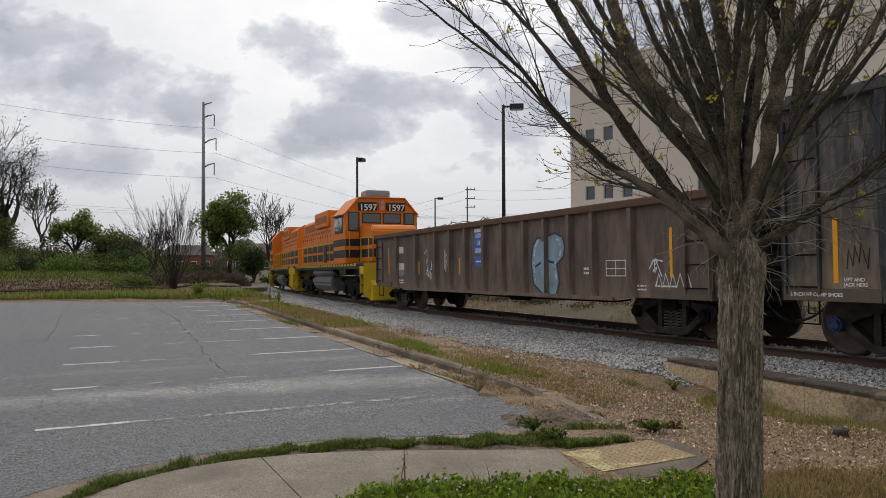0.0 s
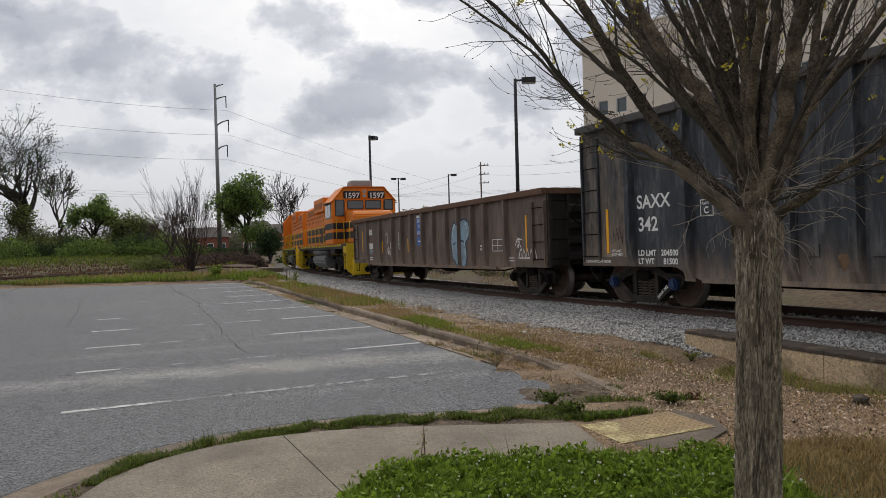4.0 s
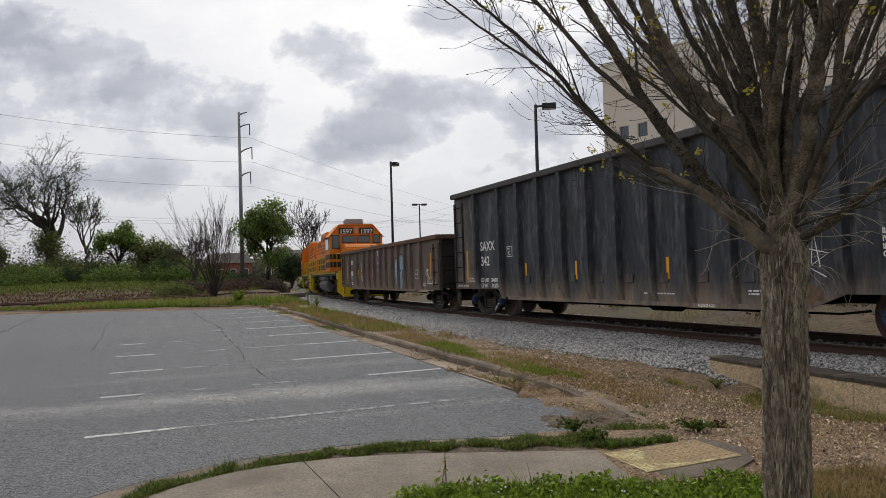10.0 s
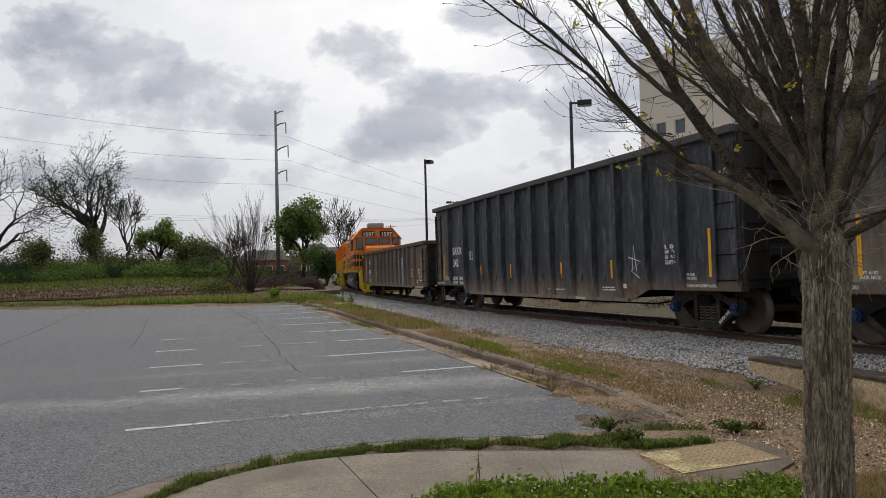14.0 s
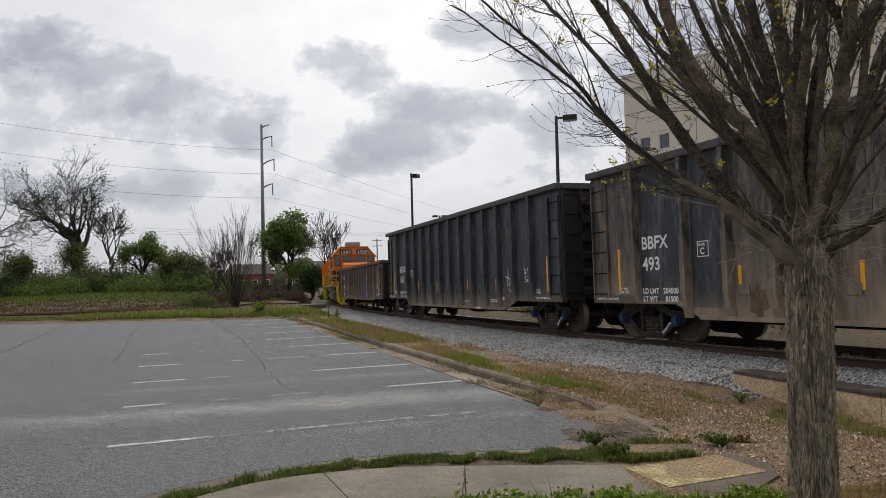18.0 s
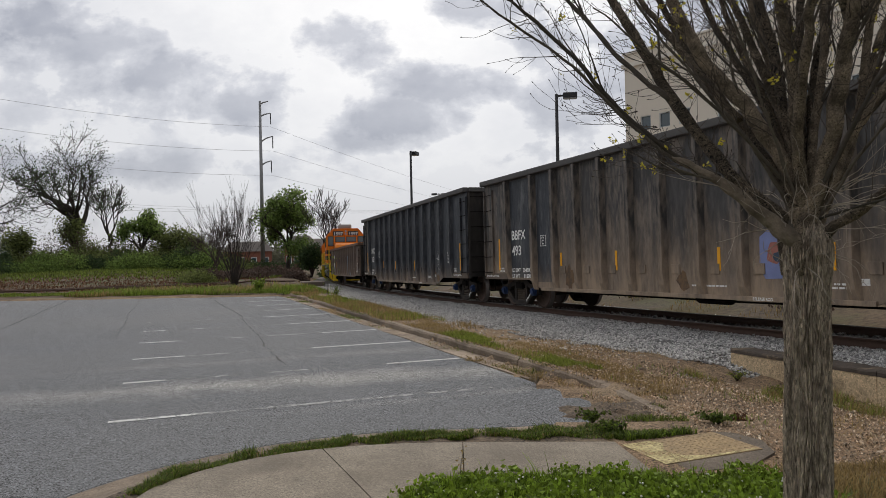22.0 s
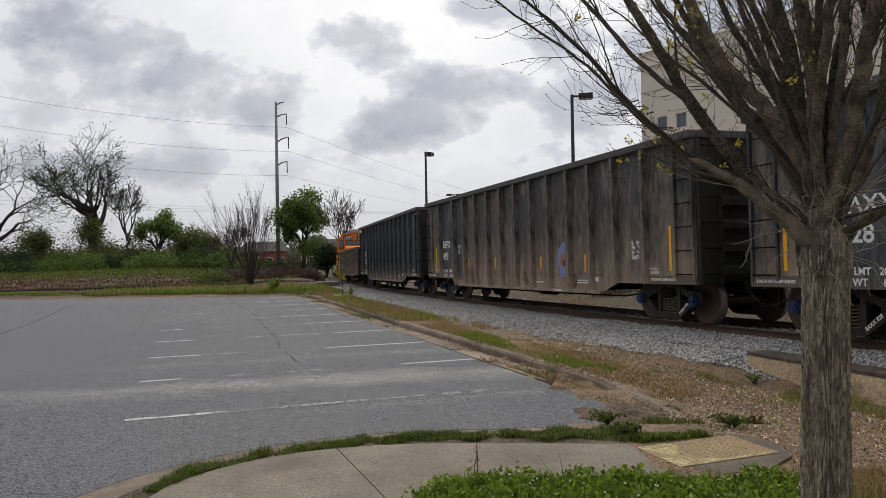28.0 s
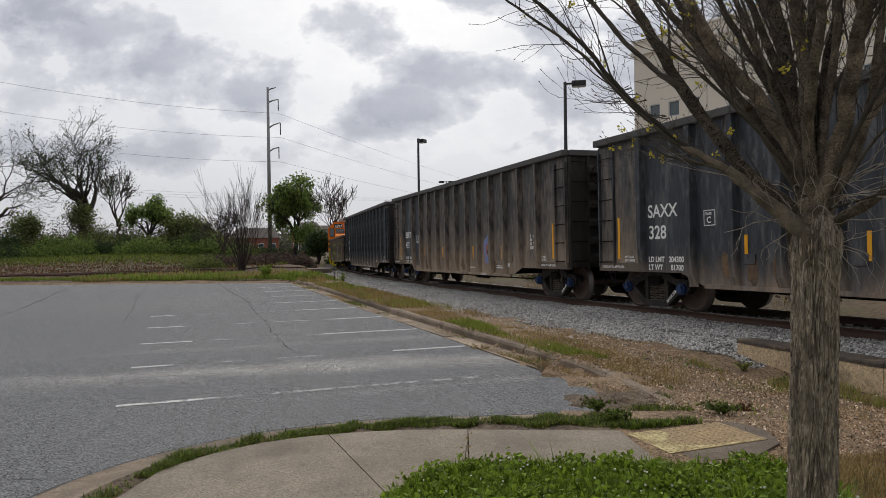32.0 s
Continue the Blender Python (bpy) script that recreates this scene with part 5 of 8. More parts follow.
def high_side_car(mark, number, load, light, paint, seed, label, strip=0.70):
    half = 8.23
    ribs = [1.6, 3.12] + [4.22 + 1.055 * k for k in range(9)] + [13.72, 14.85]
    car, ys = open_car("high_side_gondola", half, 0.80, 0.55, 3.74, ribs, paint, M["chord"], (2.75, 3.45), True, 6, label=label)
    y = ys + 0.004
    rng = np.random.default_rng(seed)
    letters(mark, 0.36, M["lettering"], car, half - 1.76, y, 2.20, "reporting_mark", "white stencilled letters", bold=0.007)
    letters(number, 0.375, M["lettering"], car, half - 1.78, y, 1.78, "car_number", "white stencilled numerals", bold=0.007)
    letters("LD LMT", 0.15, M["lettering"], car, half - 1.76, y, 1.13, "load_limit_mark", "small white stencil")
    letters(load, 0.15, M["lettering"], car, half - 2.40, y, 1.13, "load_limit", "small white numerals")
    letters("LT WT", 0.15, M["lettering"], car, half - 1.76, y, 0.97, "light_weight_mark", "small white stencil")
    letters(light, 0.15, M["lettering"], car, half - 2.46, y, 0.97, "light_weight", "small white numerals")
    frame_mark(car, half - 3.42, 1.97, 0.30, 0.29, y, "C")
    slant = Matrix(((-1, 0, 0, 0), (0, 0, 1, 0), (0, 1, 0, 0), (0, 0, 0, 1))) @ Matrix.Rotation(radians(40), 4, "Z")
    for x in (half - 1.46, -half + 1.46):
        letters(mark + " " + number, 0.085, M["lettering"], car, x - 0.36, 1.082, 0.21, "truck_stencil", "white stencil on the truck frame", slant, 0.003)
    for r, z0, z1 in ((strip, 1.06, 1.96), (4.42, 1.05, 1.49), (6.76, 1.05, 1.48), (9.90, 1.04, 1.46), (12.28, 1.04, 1.46)):
        strip_mark(car, half, r, z0, z1, y)
    strip_mark(car, half, 15.62, 1.06, 1.96, y)
    letters("IL   52-6\nIW   9-8\nIH   8-6\nCUFT 4400", 0.105, M["lettering"], car, half - 14.30, y, 1.72, "dimension_data", "small white stencil")
    letters("2 INCH HF COMP SHOES", 0.075, M["lettering"], car, half - 0.12, ys + 0.037, 0.93, "shoe_stencil", bold=0.002)
    letters("2 INCH HF COMP SHOES", 0.075, M["lettering"], car, -half + 1.45, ys + 0.037, 0.93, "shoe_stencil", bold=0.002)
    letters("LIFT AND\nJACK HERE", 0.07, M["lettering"], car, half - 0.95, y, 1.14, "jack_stencil", bold=0.002)
    letters("LIFT AND\nJACK HERE", 0.07, M["lettering"], car, -half + 1.55, y, 1.14, "jack_stencil", bold=0.002)
    bars_of_writing(car, half - 9.2, 0.78, 0.9, 1, y, rng)
    letters("RELEASE ROD", 0.07, M["lettering"], car, half - 10.75, ys + 0.052, 0.60, "rod_stencil", bold=0.002)
    bars_of_writing(car, half - 11.9, 0.85, 0.7, 2, y, rng)
    bm = a_box(half - 12.9, half - 12.6, y, y + 0.004, 0.82, 0.92)
    part("data_plate", bm, M["lettering"], car)
    # the dusty panel behind the ladder
    part("ladder_panel", a_box(half - 1.48, half - 0.02, y - 0.0038, y - 0.0024, 0.98, 3.55), M["car_grey"], car, "dusty end panel")
    # foot gussets between sheet and lower flange
    for r in ribs[2:-2]:
        part("post_gusset", a_box(half - r - 0.45, half - r - 0.2, y - 0.002, y + 0.02, 0.98, 1.16, 0.008), paint, car)
    for i in range(3):
        cx = half - rng.uniform(4, 15)
        decal("rust_patch", blob_outline(cx, rng.uniform(0.75, 0.95), rng.uniform(0.08, 0.2), rng.uniform(0.12, 0.25), 12, rng, 0.2), y - 0.003, M["rust"], car, "flaking rust patch")
    return car, y


def build_train():
    a, y = high_side_car("SAXX", "342", "204500", "81500", M["car_black"], 1, "tall black ribbed open freight car with white stencils and yellow strips", 0.80)
    h = 8.23
    strokes("scrawl", [[(h - 13.05 - 0.1, 1.25), (h - 13.0 - 0.2, 1.75), (h - 13.3, 1.2)], [(h - 13.0, 1.5), (h - 13.45, 1.4), (h - 13.1, 1.2), (h - 13.4, 1.05)]], y + 0.002, 0.012, M["lettering"], a, "white sprayed scrawl")
    strokes("scrawl", [[(h - 1.0 - 0.03 * i, 1.25 + 0.4 * ((i * 37) % 10) / 10) for i in range(12)]], y + 0.002, 0.008, M["sideframe"], a)
    b, y = high_side_car("BBFX", "493", "204500", "81500", M["car_grey"], 2, "tall grey dusty ribbed open freight car with faded spray paint", 0.93)
    for x0, x1 in ((h - 2.98, h - 1.72), (h - 4.1, h - 3.25)):
        part("repainted_panel", a_box(x0, x1, y - 0.004, y - 0.0022, 0.86 if x1 > h - 3 else 0.75, 3.55), M["car_black"], b, "side panel repainted black")
    rng = np.random.default_rng(4)
    decal("spray_patch", [(h - 10.9, 1.60), (h - 11.2, 1.78), (h - 11.55, 1.80), (h - 11.62, 1.2), (h - 11.58, 0.92), (h - 11.0, 0.9), (h - 10.88, 1.1)], y + 0.001, M["spray_violet"], b, "violet-blue spray-painted patch")
    decal("spray_centre", blob_outline(h - 11.25, 1.32, 0.2, 0.17, 12, rng), y + 0.006, M["spray_red"], b)
    decal("spray_core", blob_outline(h - 11.27, 1.26, 0.09, 0.09, 9, rng), y + 0.011, M["spray_dark"], b)
    decal("rust_patch", blob_outline(h - 4.85, 0.86, 0.2, 0.3, 13, rng, 0.15), y - 0.003, M["rust"], b, "ochre rust patch")
    c, y = high_side_car("SAXX", "328", "204300", "81700", M["car_black"], 3, "tall black ribbed open freight car with scuffed rusty lower panels")
    for r, z in ((3.98, 0.95), (4.6, 0.86), (5.15, 0.9), (5.8, 0.84)):
        decal("rust_patch", blob_outline(h - r, z, 0.12, 0.26, 12, rng, 0.15), y - 0.003, M["rust"], c, "scraped rusty patch")
    # low brown gondola
    h = 8.17
    ribs = [2.1, 3.8, 5.3, 6.33, 7.33, 8.41, 9.39, 10.43, 11.33, 12.3, 13.13, 14.34]
    g, ys = open_car("low_gondola", h, 0.74, 0.68, 2.60, ribs, M["car_brown"], M["chord_rust"], (2.1, 2.6), False, 4, 0.11, 0.15,
                     "low brown ribbed gondola with graffiti and a rusty dented top edge")
    y = ys + 0.004
    for r, z0, z1 in ((1.2, 1.2, 2.1), (3.9, 1.16, 1.61), (6.82, 1.17, 1.63), (9.38, 1.14, 1.58), (12.28, 1.14, 1.6), (15.33, 1.12, 2.01)):
        strip_mark(g, h, r, z0, z1, y, 0.07)
    part("logo_plate", a_box(h - 8.36, h - 7.78, y, y + 0.004, 1.72, 2.30), M["logo_blue"], g, "blue plate with white edging")
    part("logo_header", a_box(h - 8.36, h - 7.78, y, y + 0.005, 2.305, 2.40), M["lettering"], g)
    part("logo_plate", a_box(h - 8.36, h - 7.78, y, y + 0.004, 1.38, 1.66), M["logo_blue"], g, "plain blue plate")
    bm = bmesh.new()
    for i in range(5):
        z = 1.76 + i * 0.025
        box(bm, h - 8.32, h - 7.82, y + 0.005, y + 0.007, z, z + 0.01)
        box(bm, h - 8.32, h - 7.82, y + 0.005, y + 0.007, z + 0.4, z + 0.41)
    for x in (8.0, 8.1, 8.2):
        box(bm, h - x - 0.02, h - x + 0.02, y + 0.005, y + 0.007, 1.96, 2.08)
    box(bm, h - 8.3, h - 7.86, y + 0.005, y + 0.007, 1.5, 1.54)
    part("logo_bars", bm, M["lettering"], g)
    frame_mark(g, h - 13.5, 1.46, 0.62, 0.32, y)
    bars_of_writing(g, h - 1.9, 2.1, 0.7, 1, y, rng, 0.22, 0.3)
    bars_of_writing(g, h - 1.95, 1.55, 0.7, 1, y, rng, 0.24, 0.3)
    decal("spray_patch", blob_outline(h - 2.3, 1.2, 0.34, 0.1, 10, rng), y, M["spray_blue"], g)
    bars_of_writing(g, h - 2.0, 1.0, 0.6, 2, y, rng, 0.05, 0.08)
    bars_of_writing(g, h - 12.75, 1.32, 0.35, 2, y, rng, 0.05, 0.09)
    bars_of_writing(g, h - 14.2, 0.98, 0.5, 2, y, rng, 0.03, 0.07)
    bars_of_writing(g, h - 15.0, 0.98, 0.5, 2, y, rng, 0.03, 0.07)
    # swollen two-lobed shape in sky-blue spray paint, with a dark outline
    left = [(h - 10.75 - 0.03, 0.95), (h - 10.68, 1.5), (h - 10.78, 1.85), (h - 10.95, 2.02), (h - 11.18, 2.0), (h - 11.28, 1.9)]
    left += [(h - 11.4, 2.05), (h - 11.7, 2.1), (h - 11.98, 2.0), (h - 12.08, 1.78), (h - 12.0, 1.55), (h - 11.75, 1.4), (h - 11.85, 1.0), (h - 11.7, 0.72), (h - 11.2, 0.70)]
    for r0, r1 in ((10.2, 10.36), (10.5, 11.26), (11.41, 12.22)):
        seg = [(max(h - r1, min(h - r0, x)), z) for x, z in left]
        xs_ = [p[0] for p in seg]
        if max(xs_) - min(xs_) > 0.05:
            decal("spray_shape", seg, y, M["spray_blue"], g, "faded sky-blue graffiti shape")
    part("spray_shape", a_box(h - 11.39, h - 11.27, ys + 0.111, ys + 0.114, 0.80, 1.92), M["spray_blue"], g)
    inner = [(h - 11.25 + (x - h + 11.25) * 0.82, 1.45 + (z - 1.45) * 0.88) for x, z in left]
    strokes("spray_line", [inner[:6], inner[7:13]], y + 0.008, 0.03, M["spray_pale"], g, "pale blue sprayed line")
    # loose wire and rod of the scrap load, showing over the top edge
    for i in range(14):
        x0 = h - rng.uniform(2.5, 9.0)
        pts = [Vector((x0 - 0.35 * k + rng.normal() * 0.05, 1.2 + rng.normal() * 0.1, 2.52 + 0.16 * math.sin(math.pi * k / 4) * rng.uniform(0.5, 1.3))) for k in range(5)]
        part("scrap_wire", tube_mesh("scrap_wire", [(pts, [0.012] * 5)], 5), M["rust"], g)
    strokes("spray_outline", [left + [left[0]], [(h - 11.3, 1.9), (h - 11.25, 1.5), (h - 10.85, 1.35)], [(h - 11.25, 1.5), (h - 11.75, 1.42)]], y + 0.006, 0.028, M["spray_dark"], g)
    for i in range(9):
        x0 = h - rng.choice([0.6, 3.1, 3.3, 4.6, 4.9, 5.8, 6.0, 9.9, 14.9])
        z0 = rng.uniform(1.0, 1.7)
        ln_ = [(x0 + rng.normal() * 0.1, z0 + rng.normal() * 0.16) for _ in range(6)]
        strokes("scrawl", [ln_], y + 0.002, 0.014, M["lettering"], g, "white sprayed scrawl")
    zig = [(h - 14.95 - 0.09 * i, 0.95 + (0.24 if i % 2 else 0.0)) for i in range(11)]
    strokes("scrawl", [zig], y + 0.002, 0.02, M["lettering"], g, "white sprayed scrawl")
    return g, a, b, c


GONDOLA, CAR_A, CAR_B, CAR_C = build_train()


# ---- locomotives: the cab is at the -x end ----
def locomotive(lead, label):
    lo = new("diesel_locomotive")
    tagged(lo, label, "locomotive", group="diesel locomotives")
    # frame, walkway and yellow edge
    part("main_frame", a_box(-8.2, 8.2, -1.05, 1.05, 1.12, 1.52, 0.03), M["loco_black"], lo)
    part("walkway", a_box(-8.3, 8.3, -1.5, 1.5, 1.52, 1.62, 0.01), M["loco_black"], lo)
    for sgn in (1, -1):
        for i in range(26):
            x = -7.0 + i * 0.55
            part("edge_mark", a_box(x, x + 0.32, sgn * 1.505 - 0.006, sgn * 1.505 + 0.006, 1.50, 1.61), M["yellow"], lo)
        part("sill_stripe", a_box(-8.0, 8.0, sgn * 1.49 - 0.012, sgn * 1.49 + 0.012, 1.38, 1.495), M["loco_black"], lo)
    # cab
    face = [(-1.60, 1.63), (1.60, 1.63), (1.60, 3.72), (0.98, 4.42), (-0.98, 4.42), (-1.60, 3.72)]
    bm = prism(bmesh.new(), face, "x", -5.6, -3.35)
    bmesh.ops.bevel(bm, geom=list(bm.edges), offset=0.03, segments=2, affect="EDGES")
    part("cab", bm, M["orange"], lo, "orange cab")
    part("cab_roof", a_prism([(-1.66, 3.70), (-1.02, 4.44), (1.02, 4.44), (1.66, 3.70), (1.61, 3.70), (0.99, 4.40), (-0.99, 4.40), (-1.61, 3.70)], "x", -5.68, -3.3), M["orange"], lo)
    bm = a_box(-5.1, -4.1, -0.55, 0.55, 4.45, 4.82, 0.12)
    part("air_conditioner", bm, M["loco_grey"], lo, "grey roof air conditioner")
    # black bands round the cab, nose and hood
    def band(x0, x1, yy, z0, z1):
        for sgn in (1, -1):
            part("stripe", a_box(x0, x1, sgn * yy - 0.004, sgn * yy + 0.004, z0, z1), M["loco_black"], lo)
    for z0, z1 in ((2.36, 2.66), (1.87, 2.20)):
        band(-5.58, -3.37, 1.601, z0, z1)
        band(-3.3, 7.7, 0.956, z0 - 0.05, z1 - 0.02)
        part("stripe", a_box(-5.606, -5.6, -1.58, 1.58, z0, z1), M["loco_black"], lo)
    # nose
    nose = [(-7.55, 1.63), (-5.61, 1.63), (-5.61, 3.22), (-7.3, 3.16), (-7.55, 2.95)]
    bm = prism(bmesh.new(), nose, "y", -0.95, 0.95)
    bmesh.ops.bevel(bm, geom=list(bm.edges), offset=0.06, segments=3, affect="EDGES")
    part("nose", bm, M["orange"], lo, "low orange nose")
    for z0, z1 in ((2.36, 2.66), (1.87, 2.20)):
        band(-7.50, -5.63, 0.951, z0, z1)
        part("stripe", a_box(-7.556, -7.55, -0.9, 0.9, z0, z1), M["loco_black"], lo)
    # cab windows on the face and sides
    for y0, y1, z0, z1 in ((0.08, 0.82, 3.36, 3.72), (-0.82, -0.08, 3.36, 3.72), (1.05, 1.42, 3.02, 3.76), (-1.42, -1.05, 3.32, 3.76)):
        w = part("window_frame", a_box(-5.625, -5.6, y0 - 0.04, y1 + 0.04, z0 - 0.04, z1 + 0.04, 0.01), M["loco_black"], lo)
        part("glass", a_box(-5.632, -5.626, y0, y1, z0, z1), M["cabglass"], w)
    for sgn in (1, -1):
        for x0, x1 in ((-5.2, -4.5), (-4.42, -3.72)):
            w = part("window_frame", a_box(x0 - 0.03, x1 + 0.03, sgn * 1.61 - 0.012, sgn * 1.61 + 0.012, 2.92, 3.63, 0.008), M["loco_black"], lo)
            part("glass", a_box(x0, x1, sgn * 1.625 - 0.003, sgn * 1.625 + 0.003, 2.96, 3.59), M["cabglass"], w)
        part("sun_visor", a_box(-5.3, -3.6, min(sgn * 1.61, sgn * 1.80), max(sgn * 1.61, sgn * 1.80), 3.66, 3.69, 0.01), M["loco_grey"], lo)
        part("door_seam", a_box(-5.61, -5.604, sgn * 0.98 - 0.01, sgn * 0.98 + 0.01, 1.7, 3.75), M["loco_black"], lo)
        part("number_board", a_box(-5.70, -5.6, sgn * 0.62 - 0.42, sgn * 0.62 + 0.42, 3.86, 4.22, 0.06), M["loco_black"], lo)
        if lead:
            turn = Matrix(((0, 0, -1, 0), (-1, 0, 0, 0), (0, 1, 0, 0), (0, 0, 0, 1)))
            letters("1597", 0.38, M["white"], lo, -5.703, sgn * 0.62 + 0.38, 4.17, "board_number", "white numerals", turn, 0.008)
    bm = bmesh.new()
    box(bm, -5.68, -5.6, -0.14, 0.14, 3.84, 4.30, 0.03)
    part("headlight_housing", bm, M["orange"], lo)
    for z in (4.2, 3.98):
        part("headlight", a_cyl((-5.70, 0, z), (-5.68, 0, z), 0.085, 14), M["lens"], lo)
    # long hood with doors, louvres, fans
    bm = prism(bmesh.new(), [(-0.95, 1.63), (0.95, 1.63), (0.95, 3.95), (0.72, 4.14), (-0.72, 4.14), (-0.95, 3.95)], "x", -3.34, 7.75)
    bmesh.ops.bevel(bm, geom=list(bm.edges), offset=0.03, segments=2, affect="EDGES")
    part("long_hood", bm, M["orange"], lo, "orange engine hood")
    part("blower_duct", a_box(-3.3, -1.2, 0.93, 1.25, 2.7, 3.95, 0.06), M["orange"], lo)
    part("dynamic_brake_housing", a_box(0.2, 3.6, -1.1, 1.1, 3.55, 4.36, 0.06), M["orange"], lo)
    part("brake_grille", a_box(0.5, 3.3, -1.108, 1.108, 3.75, 4.1), M["orange_dusty"], lo)
    for x in np.arange(-1.0, 7.4, 0.62):
        for sgn in (1, -1):
            door = part("hood_door", a_box(x + 0.02, x + 0.58, sgn * 0.965 - 0.012, sgn * 0.965 + 0.012, 2.72, 3.45, 0.008), M["orange"], lo)
            part("latch", a_box(x + 0.48, x + 0.54, sgn * 0.985 - 0.012, sgn * 0.985 + 0.012, 3.02, 3.12), M["loco_black"], door)
            part("door_vent", a_box(x + 0.10, x + 0.42, sgn * 0.982 - 0.006, sgn * 0.982 + 0.006, 3.25, 3.38), M["orange_dusty"], door)
    for x in (4.6, 5.6, 6.6):
        part("radiator_fan", a_cyl((x, 0, 4.13), (x, 0, 4.28), 0.45, 20), M["loco_black"], lo)
    part("radiator_grille", a_box(4.2, 7.2, -0.97, 0.97, 3.5, 3.88, 0.01), M["orange_dusty"], lo)
    part("exhaust_stack", a_box(-0.4, 0.15, -0.25, 0.25, 4.13, 4.38, 0.04), M["loco_black"], lo)
    part("roof_intake", a_box(-3.2, -1.4, -0.8, 0.8, 4.13, 4.32, 0.05), M["loco_black"], lo)
    part("horn", tube_mesh("horn", [([(-2.9, 0.2 * k, 4.42), (-3.3, 0.2 * k, 4.45), (-3.45, 0.2 * k, 4.46)], [0.03, 0.04, 0.09]) for k in (-1, 0, 1)], 8), M["loco_black"], lo)
    # louvred openings low on the hood
    for x in (-2.9, -1.9, 1.2):
        part("louvre", a_box(x, x + 0.6, 0.955, 0.975, 1.75, 2.5), M["loco_black"], lo)
    # handrails
    for sgn in (1, -1):
        pts = [(x, sgn * 1.46, 2.62) for x in np.arange(-3.2, 8.1, 1.4)]
        paths = [(pts, [0.02] * len(pts))]
        part("handrail", tube_mesh("handrail", paths, 6), M["yellow"], lo, "yellow handrail")
        for x, yy, zz in pts:
            part("stanchion", a_cyl((x, yy, 1.6), (x, yy, 2.62), 0.018, 6), M["yellow"], lo)
        part("front_rail", tube_mesh("front_rail", [([(-8.25, sgn * 1.3, 1.62), (-8.25, sgn * 1.3, 2.6), (-7.7, sgn * 1.46, 2.62), (-7.7, sgn * 1.46, 1.62)], [0.02] * 4), ([(-8.25, sgn * 1.3, 2.6), (-8.25, sgn * 0.45, 2.6), (-8.25, sgn * 0.45, 1.62)], [0.02] * 3)], 6), M["yellow"], lo)
        part("cab_grab_iron", tube_mesh("cab_grab_iron", [([(-5.66, sgn * 1.44, 1.9), (-5.7, sgn * 1.44, 2.0), (-5.7, sgn * 1.44, 2.85), (-5.66, sgn * 1.44, 2.95)], [0.016] * 4)], 6), M["yellow"], lo)
    # pilots with step wells
    for e in (1, -1):
        x = e * 8.32
        bm = bmesh.new()
        prism(bm, [(-1.5, 1.62), (1.5, 1.62), (1.5, 0.42), (1.25, 0.18), (-1.25, 0.18), (-1.5, 0.42)], "x", min(x, x - e * 0.06), max(x, x - e * 0.06))
        part("pilot", bm, M["yellow"], lo, "yellow pilot plate")
        part("plough", a_prism([(x, 0.95), (x + e * 0.28, 0.75), (x + e * 0.36, 0.2), (x, 0.14)], "y", -1.25, 1.25), M["yellow"], lo)
        for sgn in (1, -1):
            for k in range(4):
                z = 0.42 + k * 0.32
                part("step", a_box(min(x - e * 0.06, x - e * 0.62), max(x - e * 0.06, x - e * 0.62), sgn * 1.32 - 0.16, sgn * 1.32 + 0.16, z, z + 0.04), M["loco_black"], lo)
            for xx in (0.08, 0.66):
                part("step_plate", a_box(x - e * xx - 0.015, x - e * xx + 0.015, sgn * 1.4 - 0.1, sgn * 1.4 + 0.1, 0.42, 1.5), M["yellow"], lo)
            part("step_side", a_box(min(x - e * 0.08, x - e * 0.66), max(x - e * 0.08, x - e * 0.66), sgn * 1.502 - 0.012, sgn * 1.502 + 0.012, 1.18, 1.5), M["yellow"], lo)
        coupler(lo, x, e)
    # tank, reservoirs
    prof = [(-1.4, 1.05), (-1.45, 0.7), (-1.2, 0.38), (1.2, 0.38), (1.45, 0.7), (1.4, 1.05)]
    bm = prism(bmesh.new(), prof, "x", -2.0, 2.4)
    bmesh.ops.bevel(bm, geom=list(bm.edges), offset=0.08, segments=3, affect="EDGES")
    part("fuel_tank", bm, M["tank"], lo, "dull grey fuel tank")
    part("air_reservoir", a_cyl((-2.0, 1.25, 1.24), (2.4, 1.25, 1.24), 0.17, 16), M["tank"], lo, "long grey air reservoir", True)
    part("battery_box", a_box(-4.9, -3.7, 0.95, 1.42, 1.15, 1.5, 0.03), M["loco_black"], lo)
    for x in (-5.2, 5.2):
        t = child("truck", BOLSTER, lo, Matrix.Translation((x, 0, 0)), "black four-wheeled truck")
        for m in (Matrix(), FLIP):
            bm = bmesh.new()
            prism(bm, [(-1.95, 0.62), (-1.75, 0.86), (1.75, 0.86), (1.95, 0.62), (1.9, 0.42), (0.9, 0.42), (0.55, 0.22), (-0.55, 0.22), (-0.9, 0.42), (-1.9, 0.42)], "y", 0.98, 1.14)
            box(bm, -0.35, 0.35, 1.14, 1.24, 0.3, 0.55, 0.03)
            for dx in (-1.37, 1.37):
                box(bm, dx - 0.2, dx + 0.2, 1.14, 1.24, 0.34, 0.66, 0.03)
                cyl(bm, (dx + 0.55, 1.2, 0.95), (dx + 0.2, 1.2, 0.95), 0.09, 10)
            fr = part("side_frame", bm, M["under"], t)
            fr.matrix_basis = m
        for dx in (-1.37, 1.37):
            w = child("wheelset", WHEELSET, t, Matrix.Translation((dx, 0, 0.457)))
            WHEELS.append((w, (dx, 0, 0.457), 0.457))
    return lo


